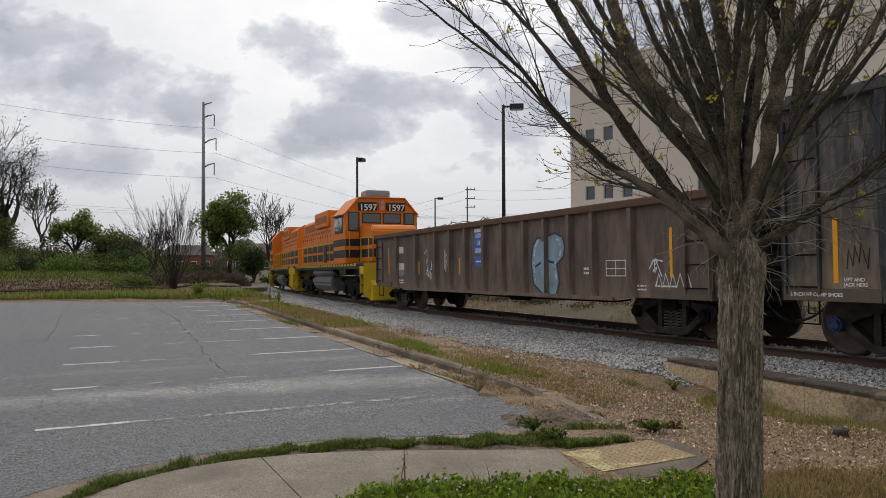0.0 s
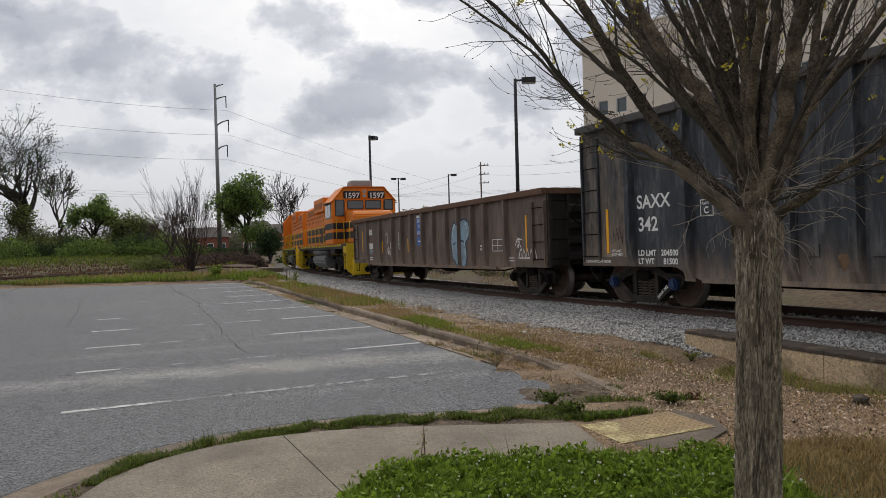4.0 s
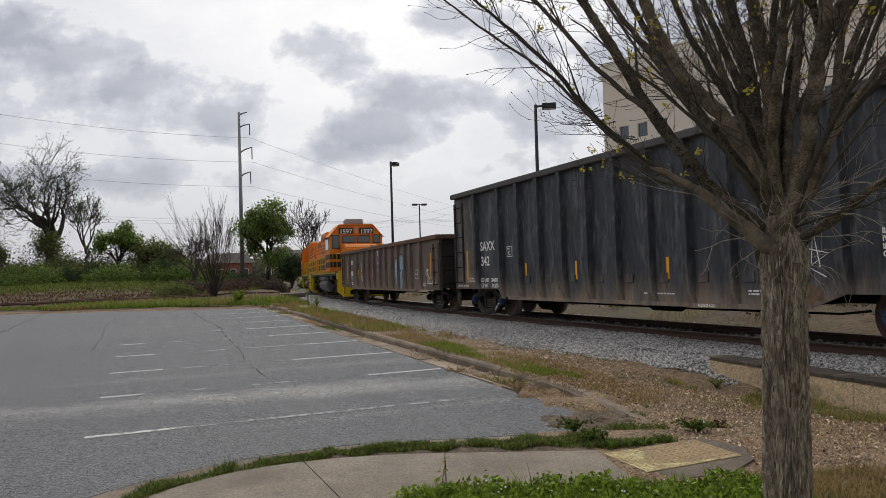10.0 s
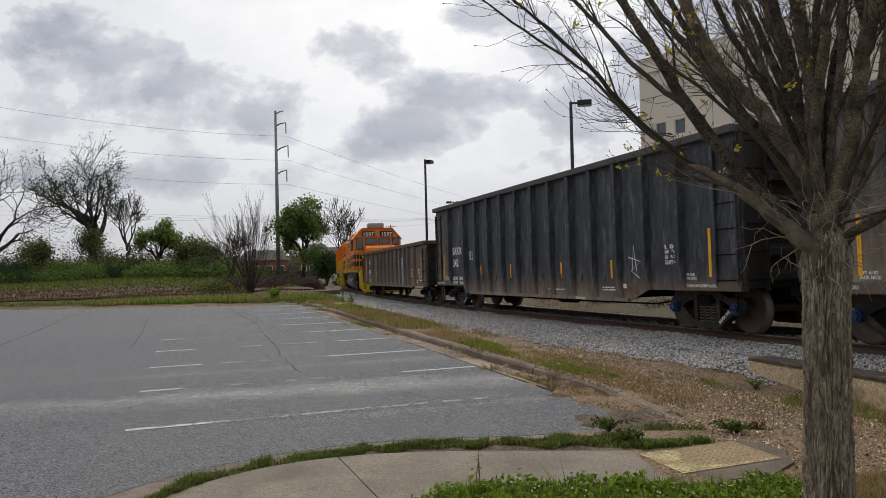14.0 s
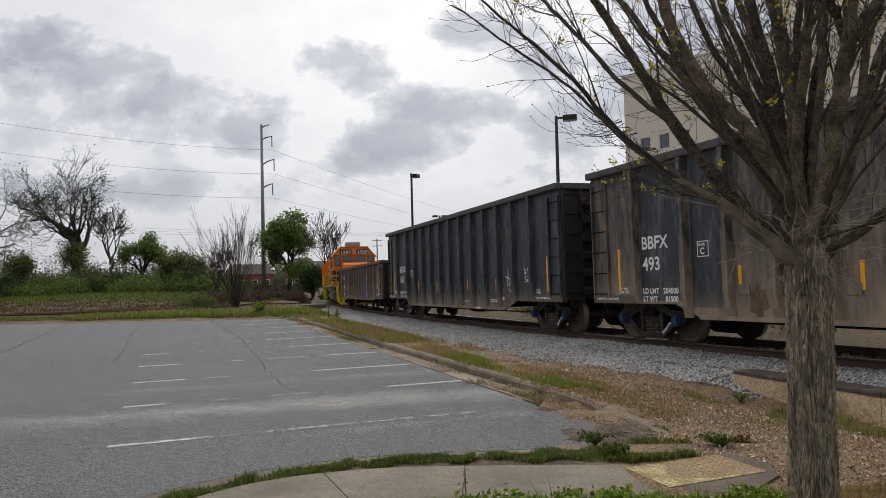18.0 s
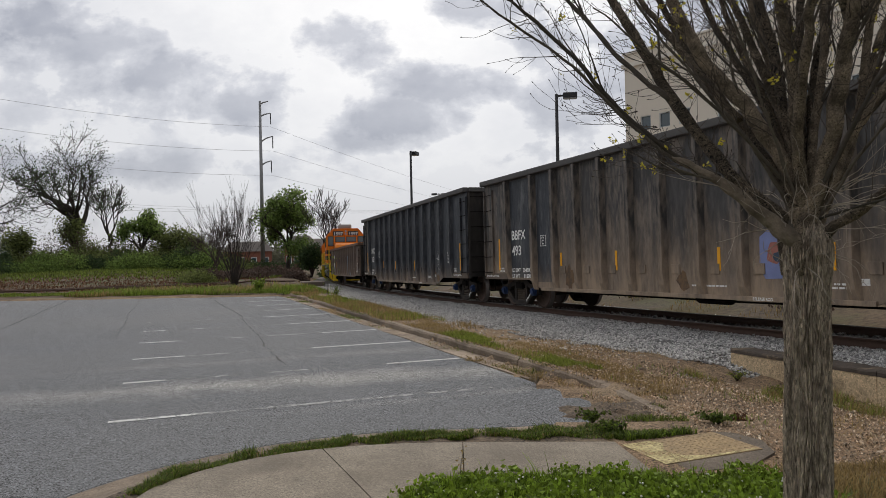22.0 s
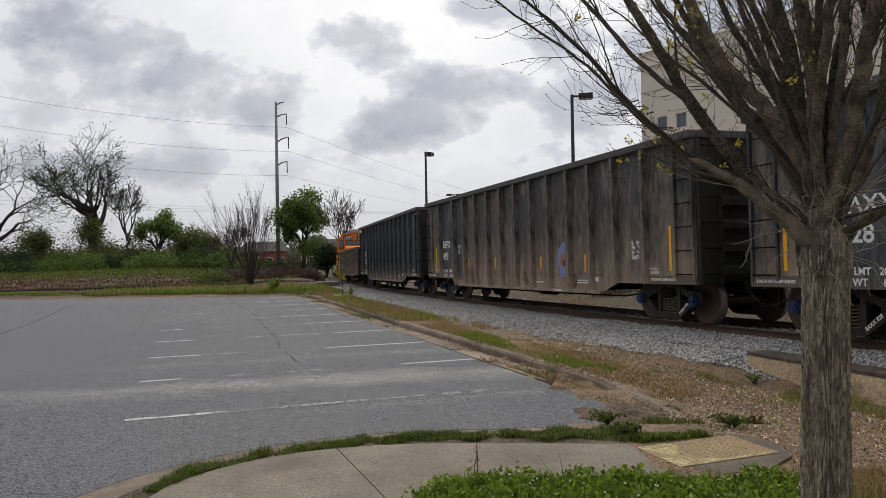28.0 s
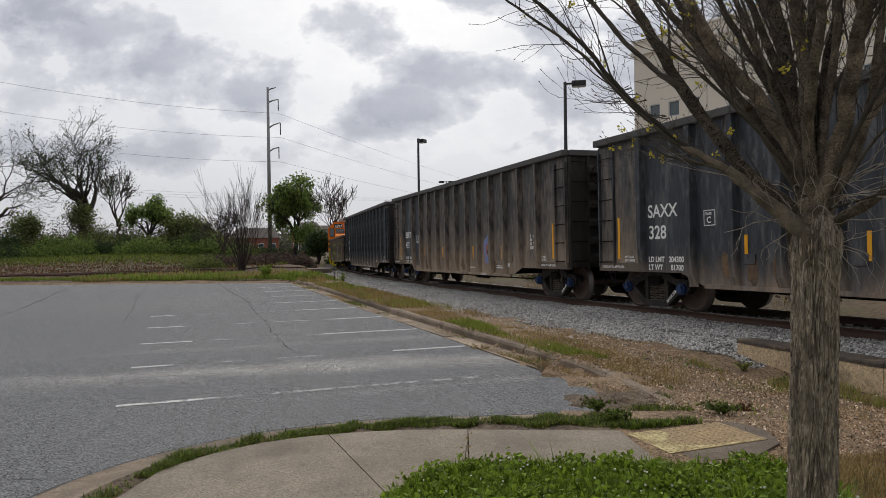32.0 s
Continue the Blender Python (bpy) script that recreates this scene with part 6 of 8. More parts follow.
LOCO_A = locomotive(True, "orange locomotive with black bands and yellow steps, cab towards the cars")
LOCO_B = locomotive(False, "second orange locomotive, coupled back to back with the other")

# progress of the gondola's leading edge along the line
TRAVEL_T = [0, 3, 6, 9, 13, 16, 17, 18, 19, 21, 23, 25, 28, 30, 32]
TRAVEL_S = [4.79, 8.87, 12.95, 16.87, 22.42, 26.39, 27.80, 29.24, 30.71, 33.73, 36.67, 39.44, 42.64, 44.82, 47.02]


def travel(t):
    """Smooth monotone way through the known positions."""
    T, S = np.array(TRAVEL_T, float), np.array(TRAVEL_S)
    h = np.diff(T)
    v = np.diff(S) / h
    m = np.empty(len(T))
    m[1:-1] = (v[:-1] * h[1:] + v[1:] * h[:-1]) / (h[1:] + h[:-1])
    m[0], m[-1] = v[0], v[-1]
    i = int(np.clip(np.searchsorted(T, t, side="right") - 1, 0, len(T) - 2))
    x = (t - T[i]) / h[i]
    return float(S[i] * (2 * x**3 - 3 * x**2 + 1) + m[i] * h[i] * (x**3 - 2 * x**2 + x) + S[i + 1] * (3 * x**2 - 2 * x**3) + m[i + 1] * h[i] * (x**3 - x**2))


GAP = 1.31
# offset of each vehicle's middle from the gondola's leading edge, half distance between its trucks, whether turned round
CONSIST = [(GONDOLA, -8.17, 6.7, False), (CAR_A, -16.34 - GAP - 8.23, 6.77, False), (CAR_B, -16.34 - 2 * GAP - 24.69, 6.77, False),
           (CAR_C, -16.34 - 3 * GAP - 41.15, 6.77, False), (LOCO_A, GAP / 2 + 8.99, 5.2, False), (LOCO_B, GAP / 2 + 26.97, 5.2, True)]


def vehicle_pose(s, half, turned):
    ax, ay = rail_at(s - half)
    bx, by = rail_at(s + half)
    za, zb = float(rail_z(s - half)), float(rail_z(s + half))
    yaw = math.degrees(math.atan2(by - ay, bx - ax))
    dip = math.degrees(math.atan2(za - zb, 2 * half))
    m = pose((ax + bx) / 2, (ay + by) / 2, (za + zb) / 2, 0, dip, yaw)
    return m @ FLIP if turned else m


def motions():
    times = [round(0.4 * i, 1) for i in range(81)]
    for ob, off, half, turned in CONSIST:
        walk(ob, [(t, vehicle_pose(travel(t) + off, half, turned)) for t in times])
    start = travel(0)
    turned_wheels = set()
    for ob, off, half, turned in CONSIST:
        if turned:
            turned_wheels |= set(ob.children_recursive)
    for w, place, r in WHEELS:
        sgn = -1 if w in turned_wheels else 1
        walk(w, [(t, Matrix.Translation(place) @ Matrix.Rotation(sgn * (travel(t) - start) / r, 4, "Y")) for t in times])

# ---- surroundings ----
def polar(az, r):
    """A place by bearing to the right of straight ahead and distance."""
    return r * math.sin(radians(az)), r * math.cos(radians(az))


def gz(x, y):
    return float(ground_z(np.array([x]), np.array([y]))[0]) if math.hypot(x, y) < 118 else -0.4


def office_building():
    b = new("office_building")
    tagged(b, "tall beige office block with small tinted windows and a pale cornice", "building")
    p, e = np.array([9.34, 51.15]), np.array([33.0, 23.6])
    L = np.linalg.norm(e - p)
    u = (e - p) / L
    m = Matrix(((u[0], -u[1], 0, p[0]), (u[1], u[0], 0, p[1]), (0, 0, 1, 0), (0, 0, 0, 1)))
    b.matrix_basis = m
    top = 15.1
    wins = [(x, z) for z in (2.1, 5.85, 9.75) for x in ([1.25, 2.75, 4.25] + [7.0 + 2.6 * k for k in range(11)]) if x < L - 2]
    # wall with real window openings, built as rows of solid pieces
    w, h, t = 0.84, 0.98, 0.35
    zs = [-1.0]
    for z in (2.1, 5.85, 9.75):
        zs += [z, z + h]
    zs.append(top - 0.9)
    bm = bmesh.new()
    xs = sorted({x for x, z in wins})
    for i, (z0, z1) in enumerate(zip(zs, zs[1:])):
        if i % 2 == 0:
            box(bm, 0, L, 0, t, z0, z1)
        else:
            a = 0.0
            for x in xs:
                box(bm, a, x, 0, t, z0, z1)
                a = x + w
            box(bm, a, L, 0, t, z0, z1)
    part("wall", bm, M["beige"], b)
    part("side_wall", a_box(0.0, 0.35, t + 0.002, 17.99, -1.0, top - 0.9), M["beige"], b)
    part("back_wall", a_box(0, L, 18.0, 18.3, -1.0, top - 0.9), M["beige"], b)
    part("side_wall", a_box(L - 0.35, L, t + 0.002, 17.99, -1.0, top - 0.9), M["beige"], b)
    part("cornice", a_box(-0.18, L + 0.18, -0.18, 18.4, top - 0.9, top - 0.62, 0.03), M["beige_trim"], b, "pale cornice")
    part("parapet", a_box(-0.02, L, -0.02, 18.3, top - 0.61, top, 0.03), M["beige"], b)
    part("upper_cornice", a_box(-0.12, L + 0.1, -0.12, 18.35, top + 0.002, top + 0.16, 0.03), M["beige_trim"], b)
    for x in (5.6, 13.4, 21.2):
        part("wall_joint", a_box(x, x + 0.04, -0.008, -0.001, -1, top - 0.92), M["joint"], b)
    for z in (4.9, 8.7, 12.5):
        part("wall_joint", a_box(0, L, -0.009, -0.002, z, z + 0.05), M["joint"], b)
    fr = bmesh.new()
    for a in ((0, w, 0, 0.05), (0, w, h - 0.05, h), (0, 0.05, 0.05, h - 0.05), (w - 0.05, w, 0.05, h - 0.05)):
        box(fr, a[0], a[1], 0.03, 0.16, a[2], a[3])
    fr = mesh_of(fr, "window")
    fr.materials.append(M["frame_white"])
    pane = mesh_of(a_box(0.05, w - 0.05, 0.13, 0.145, 0.05, h - 0.05), "pane")
    pane.materials.append(M["pane"])
    for x, z in wins:
        f = child("window", fr, b, Matrix.Translation((x, 0, z)))
        child("pane", pane, f)
    part("penthouse", a_box(9.5, L - 4, 3.5, 14, top + 0.1, top + 3.0, 0.05), M["beige"], b)
    part("penthouse_roof", a_box(9.3, L - 3.8, 3.3, 14.2, top + 3.002, top + 3.25, 0.03), M["beige_trim"], b)


office_building()


def lot_lamp(az, r, height, heads=1, turn=0.0):
    x, y = polar(az, r)
    z = gz(x, y)
    lamp = new("car_park_lamp")
    lamp.matrix_basis = Matrix.Translation((x, y, z)) @ Matrix.Rotation(turn, 4, "Z")
    tagged(lamp, "tall dark square-headed car park lamp on a slim pole", "street lamp", group="car park lamps")
    part("base", a_cyl((0, 0, -0.1), (0, 0, 0.7), 0.3, 16), M["concrete"], lamp)
    part("pole", a_cyl((0, 0, 0.68), (0, 0, height), 0.10, 10, 0.075), M["black_paint"], lamp, smooth=True)
    for k in range(heads):
        e = 1 if k == 0 else -1
        part("arm", a_box(min(0, e * 0.45), max(0, e * 0.45), -0.04, 0.04, height - 0.12, height - 0.04), M["black_paint"], lamp)
        hd = part("lamp_head", a_box(min(e * 0.3, e * 0.95), max(e * 0.3, e * 0.95), -0.24, 0.24, height - 0.22, height + 0.02, 0.03), M["black_paint"], lamp)
        part("lens", a_box(min(e * 0.36, e * 0.89), max(e * 0.36, e * 0.89), -0.19, 0.19, height - 0.24, height - 0.222), M["lens"], hd)


lot_lamp(5.2, 34.5, 8.78, turn=-0.1)
lot_lamp(-6.2, 51.0, 9.5, turn=1.25)
lot_lamp(-0.15, 86.0, 9.3, turn=-0.1)


def wood_pole(az, r, height, arms, short=False):
    x, y = polar(az, r)
    p = new("utility_pole")
    p.matrix_basis = Matrix.Translation((x, y, gz(x, y))) @ Matrix.Rotation(radians(-az), 4, "Z")
    tagged(p, "weathered wooden utility pole with crossarms", "utility pole", group="utility poles")
    part("pole", a_cyl((0, 0, -0.2), (0, 0, height), 0.13 if short else 0.17, 10, 0.08 if short else 0.11), M["wood_pole"], p, smooth=True)
    for k in range(arms):
        z = height - 0.4 - 1.1 * k
        part("crossarm", a_box(-0.25 if short else -1.0, 1.0, -0.05, 0.05, z - 0.05, z + 0.05), M["wood_pole"], p)
        for dx in ((0.45, 0.9) if short else (-0.85, -0.4, 0.4, 0.85)):
            part("insulator", a_cyl((dx, 0, z + 0.06), (dx, 0, z + 0.24), 0.05, 8, 0.03), M["steel"], p)


wood_pole(2.37, 92, 11.2, 3, True)
lot_lamp(-4.06, 95, 9.7, 2, 0.3)
wood_pole(-12.4, 170, 12.3, 1)
wood_pole(-9.0, 150, 10.0, 2)


def transmission_pole():
    x, y = polar(-17.62, 109)
    p = new("transmission_pole")
    p.matrix_basis = Matrix.Translation((x, y, gz(x, y))) @ Matrix.Rotation(radians(17), 4, "Z")
    tagged(p, "slender grey steel power line pole with curved arms", "power pole")
    part("pole", a_cyl((0, 0, -0.2), (0, 0, 24.3), 0.34, 14, 0.17), M["steel"], p, smooth=True)
    tips = []
    for z0, reach, rise, drop in ((23.85, 1.15, 0.45, 0.0), (22.1, 1.45, 0.5, 1.6), (18.4, 1.7, 0.85, 1.75), (15.0, 1.45, 0.7, 1.7)):
        pts = [(0, 0, z0), (reach * 0.45, 0, z0 + rise * 0.62), (reach, 0, z0 + rise)]
        part("arm", tube_mesh("arm", [(pts, [0.13, 0.10, 0.07])], 8), M["steel"], p)
        if drop:
            part("insulator", a_cyl((reach, 0, z0 + rise), (reach, 0, z0 + rise - drop), 0.07, 8), M["black_paint"], p)
        a = radians(17)
        tips.append((x + reach * math.cos(a), y + reach * math.sin(a), z0 + rise - drop - 0.35))
    return tips


TIPS = transmission_pole()


def cable(points, sag, r, label="thin grey power cable"):
    path = []
    for p, q in zip(points, points[1:]):
        p, q = Vector(p), Vector(q)
        for i in range(24):
            t = i / 24
            path.append(p.lerp(q, t) - Vector((0, 0, sag * 4 * t * (1 - t))))
    path.append(Vector(points[-1]))
    ob = part("power_cable", tube_mesh("power_cable", [(path, [r] * len(path))], 4), M["cable"])
    tagged(ob, label, "cable", group="overhead cables")


for k, (tip, le) in enumerate(zip(TIPS[1:], (11.9, 10.0, 8.3))):
    lx, ly = polar(-44, 100)
    rx, ry = polar(2.0, 260)
    cable([(lx, ly, 1.8 + 100 * math.tan(radians(le))), tip, (rx, ry, 18 - 2.6 * k)], 1.3, 0.017)
for k in range(3):
    lx, ly = polar(-44, 170)
    rx, ry = polar(14, 170)
    cable([(lx, ly, 14.2 + k * 1.0), (*polar(-12.4, 170), 11.6 + 0.25 * k), (rx, ry, 12.5 + 0.3 * k)], 0.8, 0.019)
for k in range(2):
    cable([(*polar(-9.0, 150), 10.2 - k), (*polar(2.37, 92), 10.6 - 1.1 * k), (*polar(20, 70), 10.0 - k)], 0.8, 0.014)


# ---- trees ----
def grow(paths, tips, p, d, length, r, depth, rng, spread=0.55, up=0.12, bend=0.25, kids=(2, 4), shrink=0.68, steps=4, rmin=0.012):
    """A branch that bends, tapers and forks; collects tubes and twig ends."""
    pts, rad = [p.copy()], [r]
    d = d.normalized()
    for i in range(steps):
        d = (d + Vector(rng.normal(size=3)) * bend * 0.5 + Vector((0, 0, up))).normalized()
        p = p + d * length / steps
        pts.append(p.copy())
        rad.append(max(rmin, r * (1 - 0.55 * (i + 1) / steps)))
    paths.append((pts, rad))
    if depth == 0:
        tips.append((pts[-1], d))
        tips.append((pts[-2], d))
        return
    n = int(rng.integers(kids[0], kids[1] + 1))
    for k in range(n):
        i = steps if k == 0 else int(rng.integers(max(1, steps // 2), steps + 1))
        a = Vector(rng.normal(size=3))
        nd_ = (d + (a - d * a.dot(d)).normalized() * spread * rng.uniform(0.6, 1.4)).normalized()
        grow(paths, tips, pts[i], nd_, length * shrink * rng.uniform(0.75, 1.2), rad[i] * 0.75, depth - 1, rng, spread, up, bend, kids, shrink, steps, rmin)


def tree(name, az, r, label, trunk_h, trunk_r, limbs, length, depth, seed, leaf=None, leaf_n=0, leaf_size=0.2, cloud=0.6, spread=0.55, up=0.12,
         lean=0.5, rmin=0.02, bark="far_bark", crown_name="crown", shrink=0.68, bend=0.25, category="tree"):
    rng = np.random.default_rng(seed)
    x, y = polar(az, r)
    z = gz(x, y) - 0.1
    t = new(name)
    t.matrix_basis = Matrix.Translation((x, y, z))
    tagged(t, label, category)
    trunk, paths, tips = [], [], []
    if trunk_h:
        pts = [Vector((rng.normal() * 0.05 * i, rng.normal() * 0.05 * i, trunk_h * i / 5)) for i in range(6)]
        trunk.append((pts, [trunk_r * (1.25 - 0.4 * min(1, i / 2) - 0.1 * i / 5) for i in range(6)]))
        part("trunk", tube_mesh("trunk", trunk, 10), M[bark], t)
        top = pts[-1]
    else:
        top = Vector((0, 0, 0))
    for k in range(limbs):
        a = 6.28319 * (k + rng.uniform(-0.3, 0.3)) / limbs
        out = lean if trunk_h else lean * rng.uniform(0.1, 1.0)
        d = Vector((math.cos(a) * out, math.sin(a) * out, 1.0)) if k else Vector((0.1, 0.05, 1))
        start = top - Vector((0, 0, rng.uniform(0, 0.25) * trunk_h)) + (Vector((math.cos(a), math.sin(a), 0)) * 0.09 if not trunk_h else Vector())
        grow(paths, tips, start, d, length * rng.uniform(0.8, 1.15), trunk_r * (0.62 if trunk_h else 1.0), depth, rng, spread, up, bend, (2, 4), shrink, 4, rmin)
    part("branch_crown", tube_mesh("branch_crown", paths, 5), M[bark], t, "bare dark branches" if not leaf_n else "")
    if leaf_n:
        P = np.array([tuple(p) for p, _ in tips])
        idx = rng.integers(0, len(P), leaf_n)
        Q = P[idx] + rng.normal(size=(leaf_n, 3)) * cloud
        ob = part(crown_name, leaf_cards(crown_name, Q, leaf_size, rng), M[leaf], t)
        tagged(ob, kind="stuff")
    return t


tree("pecan_tree", -30.5, 97, "large old pecan tree, nearly bare with sparse new leaves", 5.0, 0.60, 7, 4.2, 4, 14, "foliage_dark", 5200, 0.17, 0.42, spread=0.75, up=0.08, lean=0.62, rmin=0.026, bend=0.45, shrink=0.70)
tree("pecan_tree", -36.6, 104, "large bare tree with dark spreading limbs", 3.6, 0.5, 7, 4.8, 4, 8, "foliage_dark", 2600, 0.17, 0.5, spread=0.85, up=0.04, lean=0.95, rmin=0.022, bend=0.4, shrink=0.70)
tree("bare_tree", -28.2, 105, "thin bare tree beside the hedge", 4.0, 0.25, 4, 3.3, 4, 5, "foliage_dark", 900, 0.2, 0.4, rmin=0.03, spread=0.7)
tree("leafy_tree", -26.2, 92, "broad airy green tree in new leaf", 2.2, 0.25, 7, 2.1, 3, 12, "foliage", 5200, 0.26, 0.30, spread=0.75, up=0.05, lean=0.9, rmin=0.03)
tree("leafy_tree", -15.75, 100, "rounded green tree in new leaf beside the power pole", 3.4, 0.3, 9, 2.65, 4, 23, "foliage", 15000, 0.28, 0.34, spread=0.60, up=0.09, lean=0.58, rmin=0.03, bend=0.35)
tree("leafy_tree", -14.1, 92, "dark narrow evergreen behind the track", 0.6, 0.2, 8, 1.5, 2, 22, "foliage_dark", 6000, 0.26, 0.42, spread=0.4, up=0.25, lean=0.35, rmin=0.03)
tree("bare_tree", -12.9, 96, "bare tree with fine upright branches", 2.8, 0.22, 6, 3.3, 4, 31, None, 0, rmin=0.022, up=0.1, lean=0.55, spread=0.6)
tree("bare_tree", -11.6, 112, "bare tree far behind the track", 2.0, 0.2, 5, 2.0, 4, 32, None, 0, rmin=0.022)
tree("multi_stem_tree", -19.7, 51.0, "bare many-stemmed tree with a fan of straight branches", 0.0, 0.034, 26, 2.45, 3, 43, None, 0, spread=0.26, up=0.035, lean=0.66, rmin=0.006, shrink=0.70, bend=0.06)
tree("bare_tree", -21.2, 60.0, "low rounded bare tree with grey twigs", 1.6, 0.10, 8, 1.35, 4, 44, None, 0, spread=0.5, up=0.05, lean=0.7, rmin=0.010, bark="brush_bark", shrink=0.72)
for i, (az, rr, sc, m) in enumerate(((-22.3, 92, 1.0, "foliage_olive"), (-23.8, 90, 1.2, "foliage_olive"), (-30.3, 93, 1.4, "foliage_olive"), (-33.8, 92, 1.2, "foliage_olive"), (-15.0, 98, 1.1, "foliage"))):
    tree("young_tree", az, rr, "young tree rising out of the hedge", 1.0 * sc, 0.12, 5, 1.3 * sc, 2, 50 + i, m, 2600, 0.24, 0.5, spread=0.7, up=0.1, lean=0.6, rmin=0.02)


def hedge(name, az0, az1, r0, r1, n, height, material, seed, label, size=0.3, lumps=40, base=0.0):
    """A long uneven bank of shrubs: leaves on many overlapping lumps."""
    rng = np.random.default_rng(seed)
    out = []
    for k in range(lumps):
        az, r = rng.uniform(az0, az1), rng.uniform(r0, r1)
        x, y = polar(az, r)
        h = height * rng.uniform(0.45, 1.15)
        w = rng.uniform(0.7, 1.5) * height * 0.75
        m = n // lumps
        d = rng.normal(size=(m, 3))
        d /= np.linalg.norm(d, axis=1)[:, None]
        d[:, 2] = np.abs(d[:, 2])
        rad = rng.uniform(0.55, 1.06, (m, 1)) * (1 + 0.18 * np.sin(d[:, :1] * 7 + k) * np.sin(d[:, 1:2] * 6))
        out.append(np.array([x, y, gz(x, y) - 0.1 + base]) + d * rad * np.array([w, w, h]))
    ob = part(name, leaf_cards(name, np.concatenate(out), size, rng), M[material])
    tagged(ob, label, "hedge", kind="stuff")


hedge("hedgerow", -40, -19.5, 86, 96, 60000, 2.9, "foliage_olive", 1, "overgrown green hedgerow along the field edge", 0.20, 46)
hedge("hedgerow", -40, -20.5, 84, 92, 30000, 2.5, "foliage_dark", 2, "dark evergreen shrubs along the field edge", 0.20, 24)
hedge("hedgerow", -39, -21, 82, 86, 26000, 2.2, "foliage", 12, "fresh green bushes along the field edge", 0.19, 18)
hedge("hedgerow", -40, -20, 90, 100, 26000, 4.4, "foliage_brown", 13, "bare brown brush behind the hedgerow", 0.13, 20)
hedge("hedgerow", -19.5, -12.5, 100, 112, 9000, 1.5, "foliage_dark", 3, "dark shrubs in front of the houses", 0.24, 22)
hedge("brush", -22.6, -14.8, 62, 74, 26000, 0.95, "foliage_brown", 4, "tangled brown winter brush", 0.16, 46)
hedge("brush", -24.5, -21.5, 54, 58, 5000, 1.3, "foliage_olive", 5, "low olive shrub on the verge", 0.14, 6)
hedge("far_woods", -60, -8, 210, 280, 40000, 7.0, "far_woods", 6, "hazy bare woods on the horizon", 0.8, 120)
hedge("far_woods", -9, 40, 150, 230, 24000, 5.0, "far_woods", 7, "hazy trees beyond the track", 0.8, 70)


def brick_house(az, r, w, d, h, turn, label):
    x, y = polar(az, r)
    b = new("brick_house")
    b.matrix_basis = Matrix.Translation((x, y, -0.45)) @ Matrix.Rotation(radians(turn), 4, "Z")
    tagged(b, label, "house", group="brick houses")
    part("wall", a_box(-w / 2, w / 2, -d / 2, d / 2, 0, h), M["brick"], b)
    part("roof", a_prism([(-w / 2 - 0.4, h), (w / 2 + 0.4, h), (w / 2 - 1.2, h + 1.9), (-w / 2 + 1.2, h + 1.9)], "y", -d / 2 - 0.4, d / 2 + 0.4), M["roof"], b)
    for i in range(4):
        xx = -w / 2 + w * (i + 0.5) / 4
        for z in (0.9, 3.4):
            if z + 1.3 < h:
                wd = part("window", a_box(xx - 0.55, xx + 0.55, -d / 2 - 0.05, -d / 2 - 0.002, z, z + 1.4), M["white"], b)
                part("pane", a_box(xx - 0.45, xx + 0.45, -d / 2 - 0.07, -d / 2 - 0.052, z + 0.1, z + 1.3), M["pane"], wd)


brick_house(-18.7, 150, 9, 8, 3.4, 18, "small red brick house with a grey roof behind the trees")
brick_house(-14.75, 150, 6, 8, 4.4, 12, "two-storey red brick house half hidden by shrubs")
brick_house(-13.3, 160, 6, 8, 4.0, 12, "distant red brick house")


def spur_track():
    """A second, overgrown line that curves away across the field."""
    t = new("spur_track")
    tagged(t, "overgrown rusty spur track across the field", "railway track", kind="structure")
    for off in (0.0, 1.5):
        pts = []
        for i in range(40):
            k = i / 39
            x = -60 + 46 * k
            y = 38.0 + off + 3.0 * k + 18 * max(0, k - 0.62) ** 1.5 * 2.4
            pts.append((x, y, gz(x, y) + 0.09))
        V, F = [], []
        tube(V, F, pts, [0.055] * len(pts), 6)
        part("rail", np_mesh("rail", [tuple(v) for v in V], F), M["rail"], t)
    p = part("timber_crossing", a_box(-1.6, 1.6, -1.2, 1.2, -0.25, 0.06, 0.02), M["wood_pole"])
    x, y = polar(-14.6, 58)
    p.matrix_basis = Matrix.Translation((x, y, gz(x, y) + 0.12)) @ Matrix.Rotation(0.2, 4, "Z")
    tagged(p, "weathered timber crossing slab beside the track", "platform")


spur_track()

# ---- grass, weeds and litter ----
def scatter(n, x0, x1, y0, y1, keep, rng):
    X, Y = rng.uniform(x0, x1, n), rng.uniform(y0, y1, n)
    k = keep(X, Y)
    X, Y = X[k], Y[k]
    return np.stack([X, Y, ground_z(X, Y)], 1)


def grass(name, P, h, w, material, rng, label, lean=0.5):
    ob = part(name, blades(name, P, h, w, rng, lean), M[material])
    return tagged(ob, label, "grass", kind="stuff")


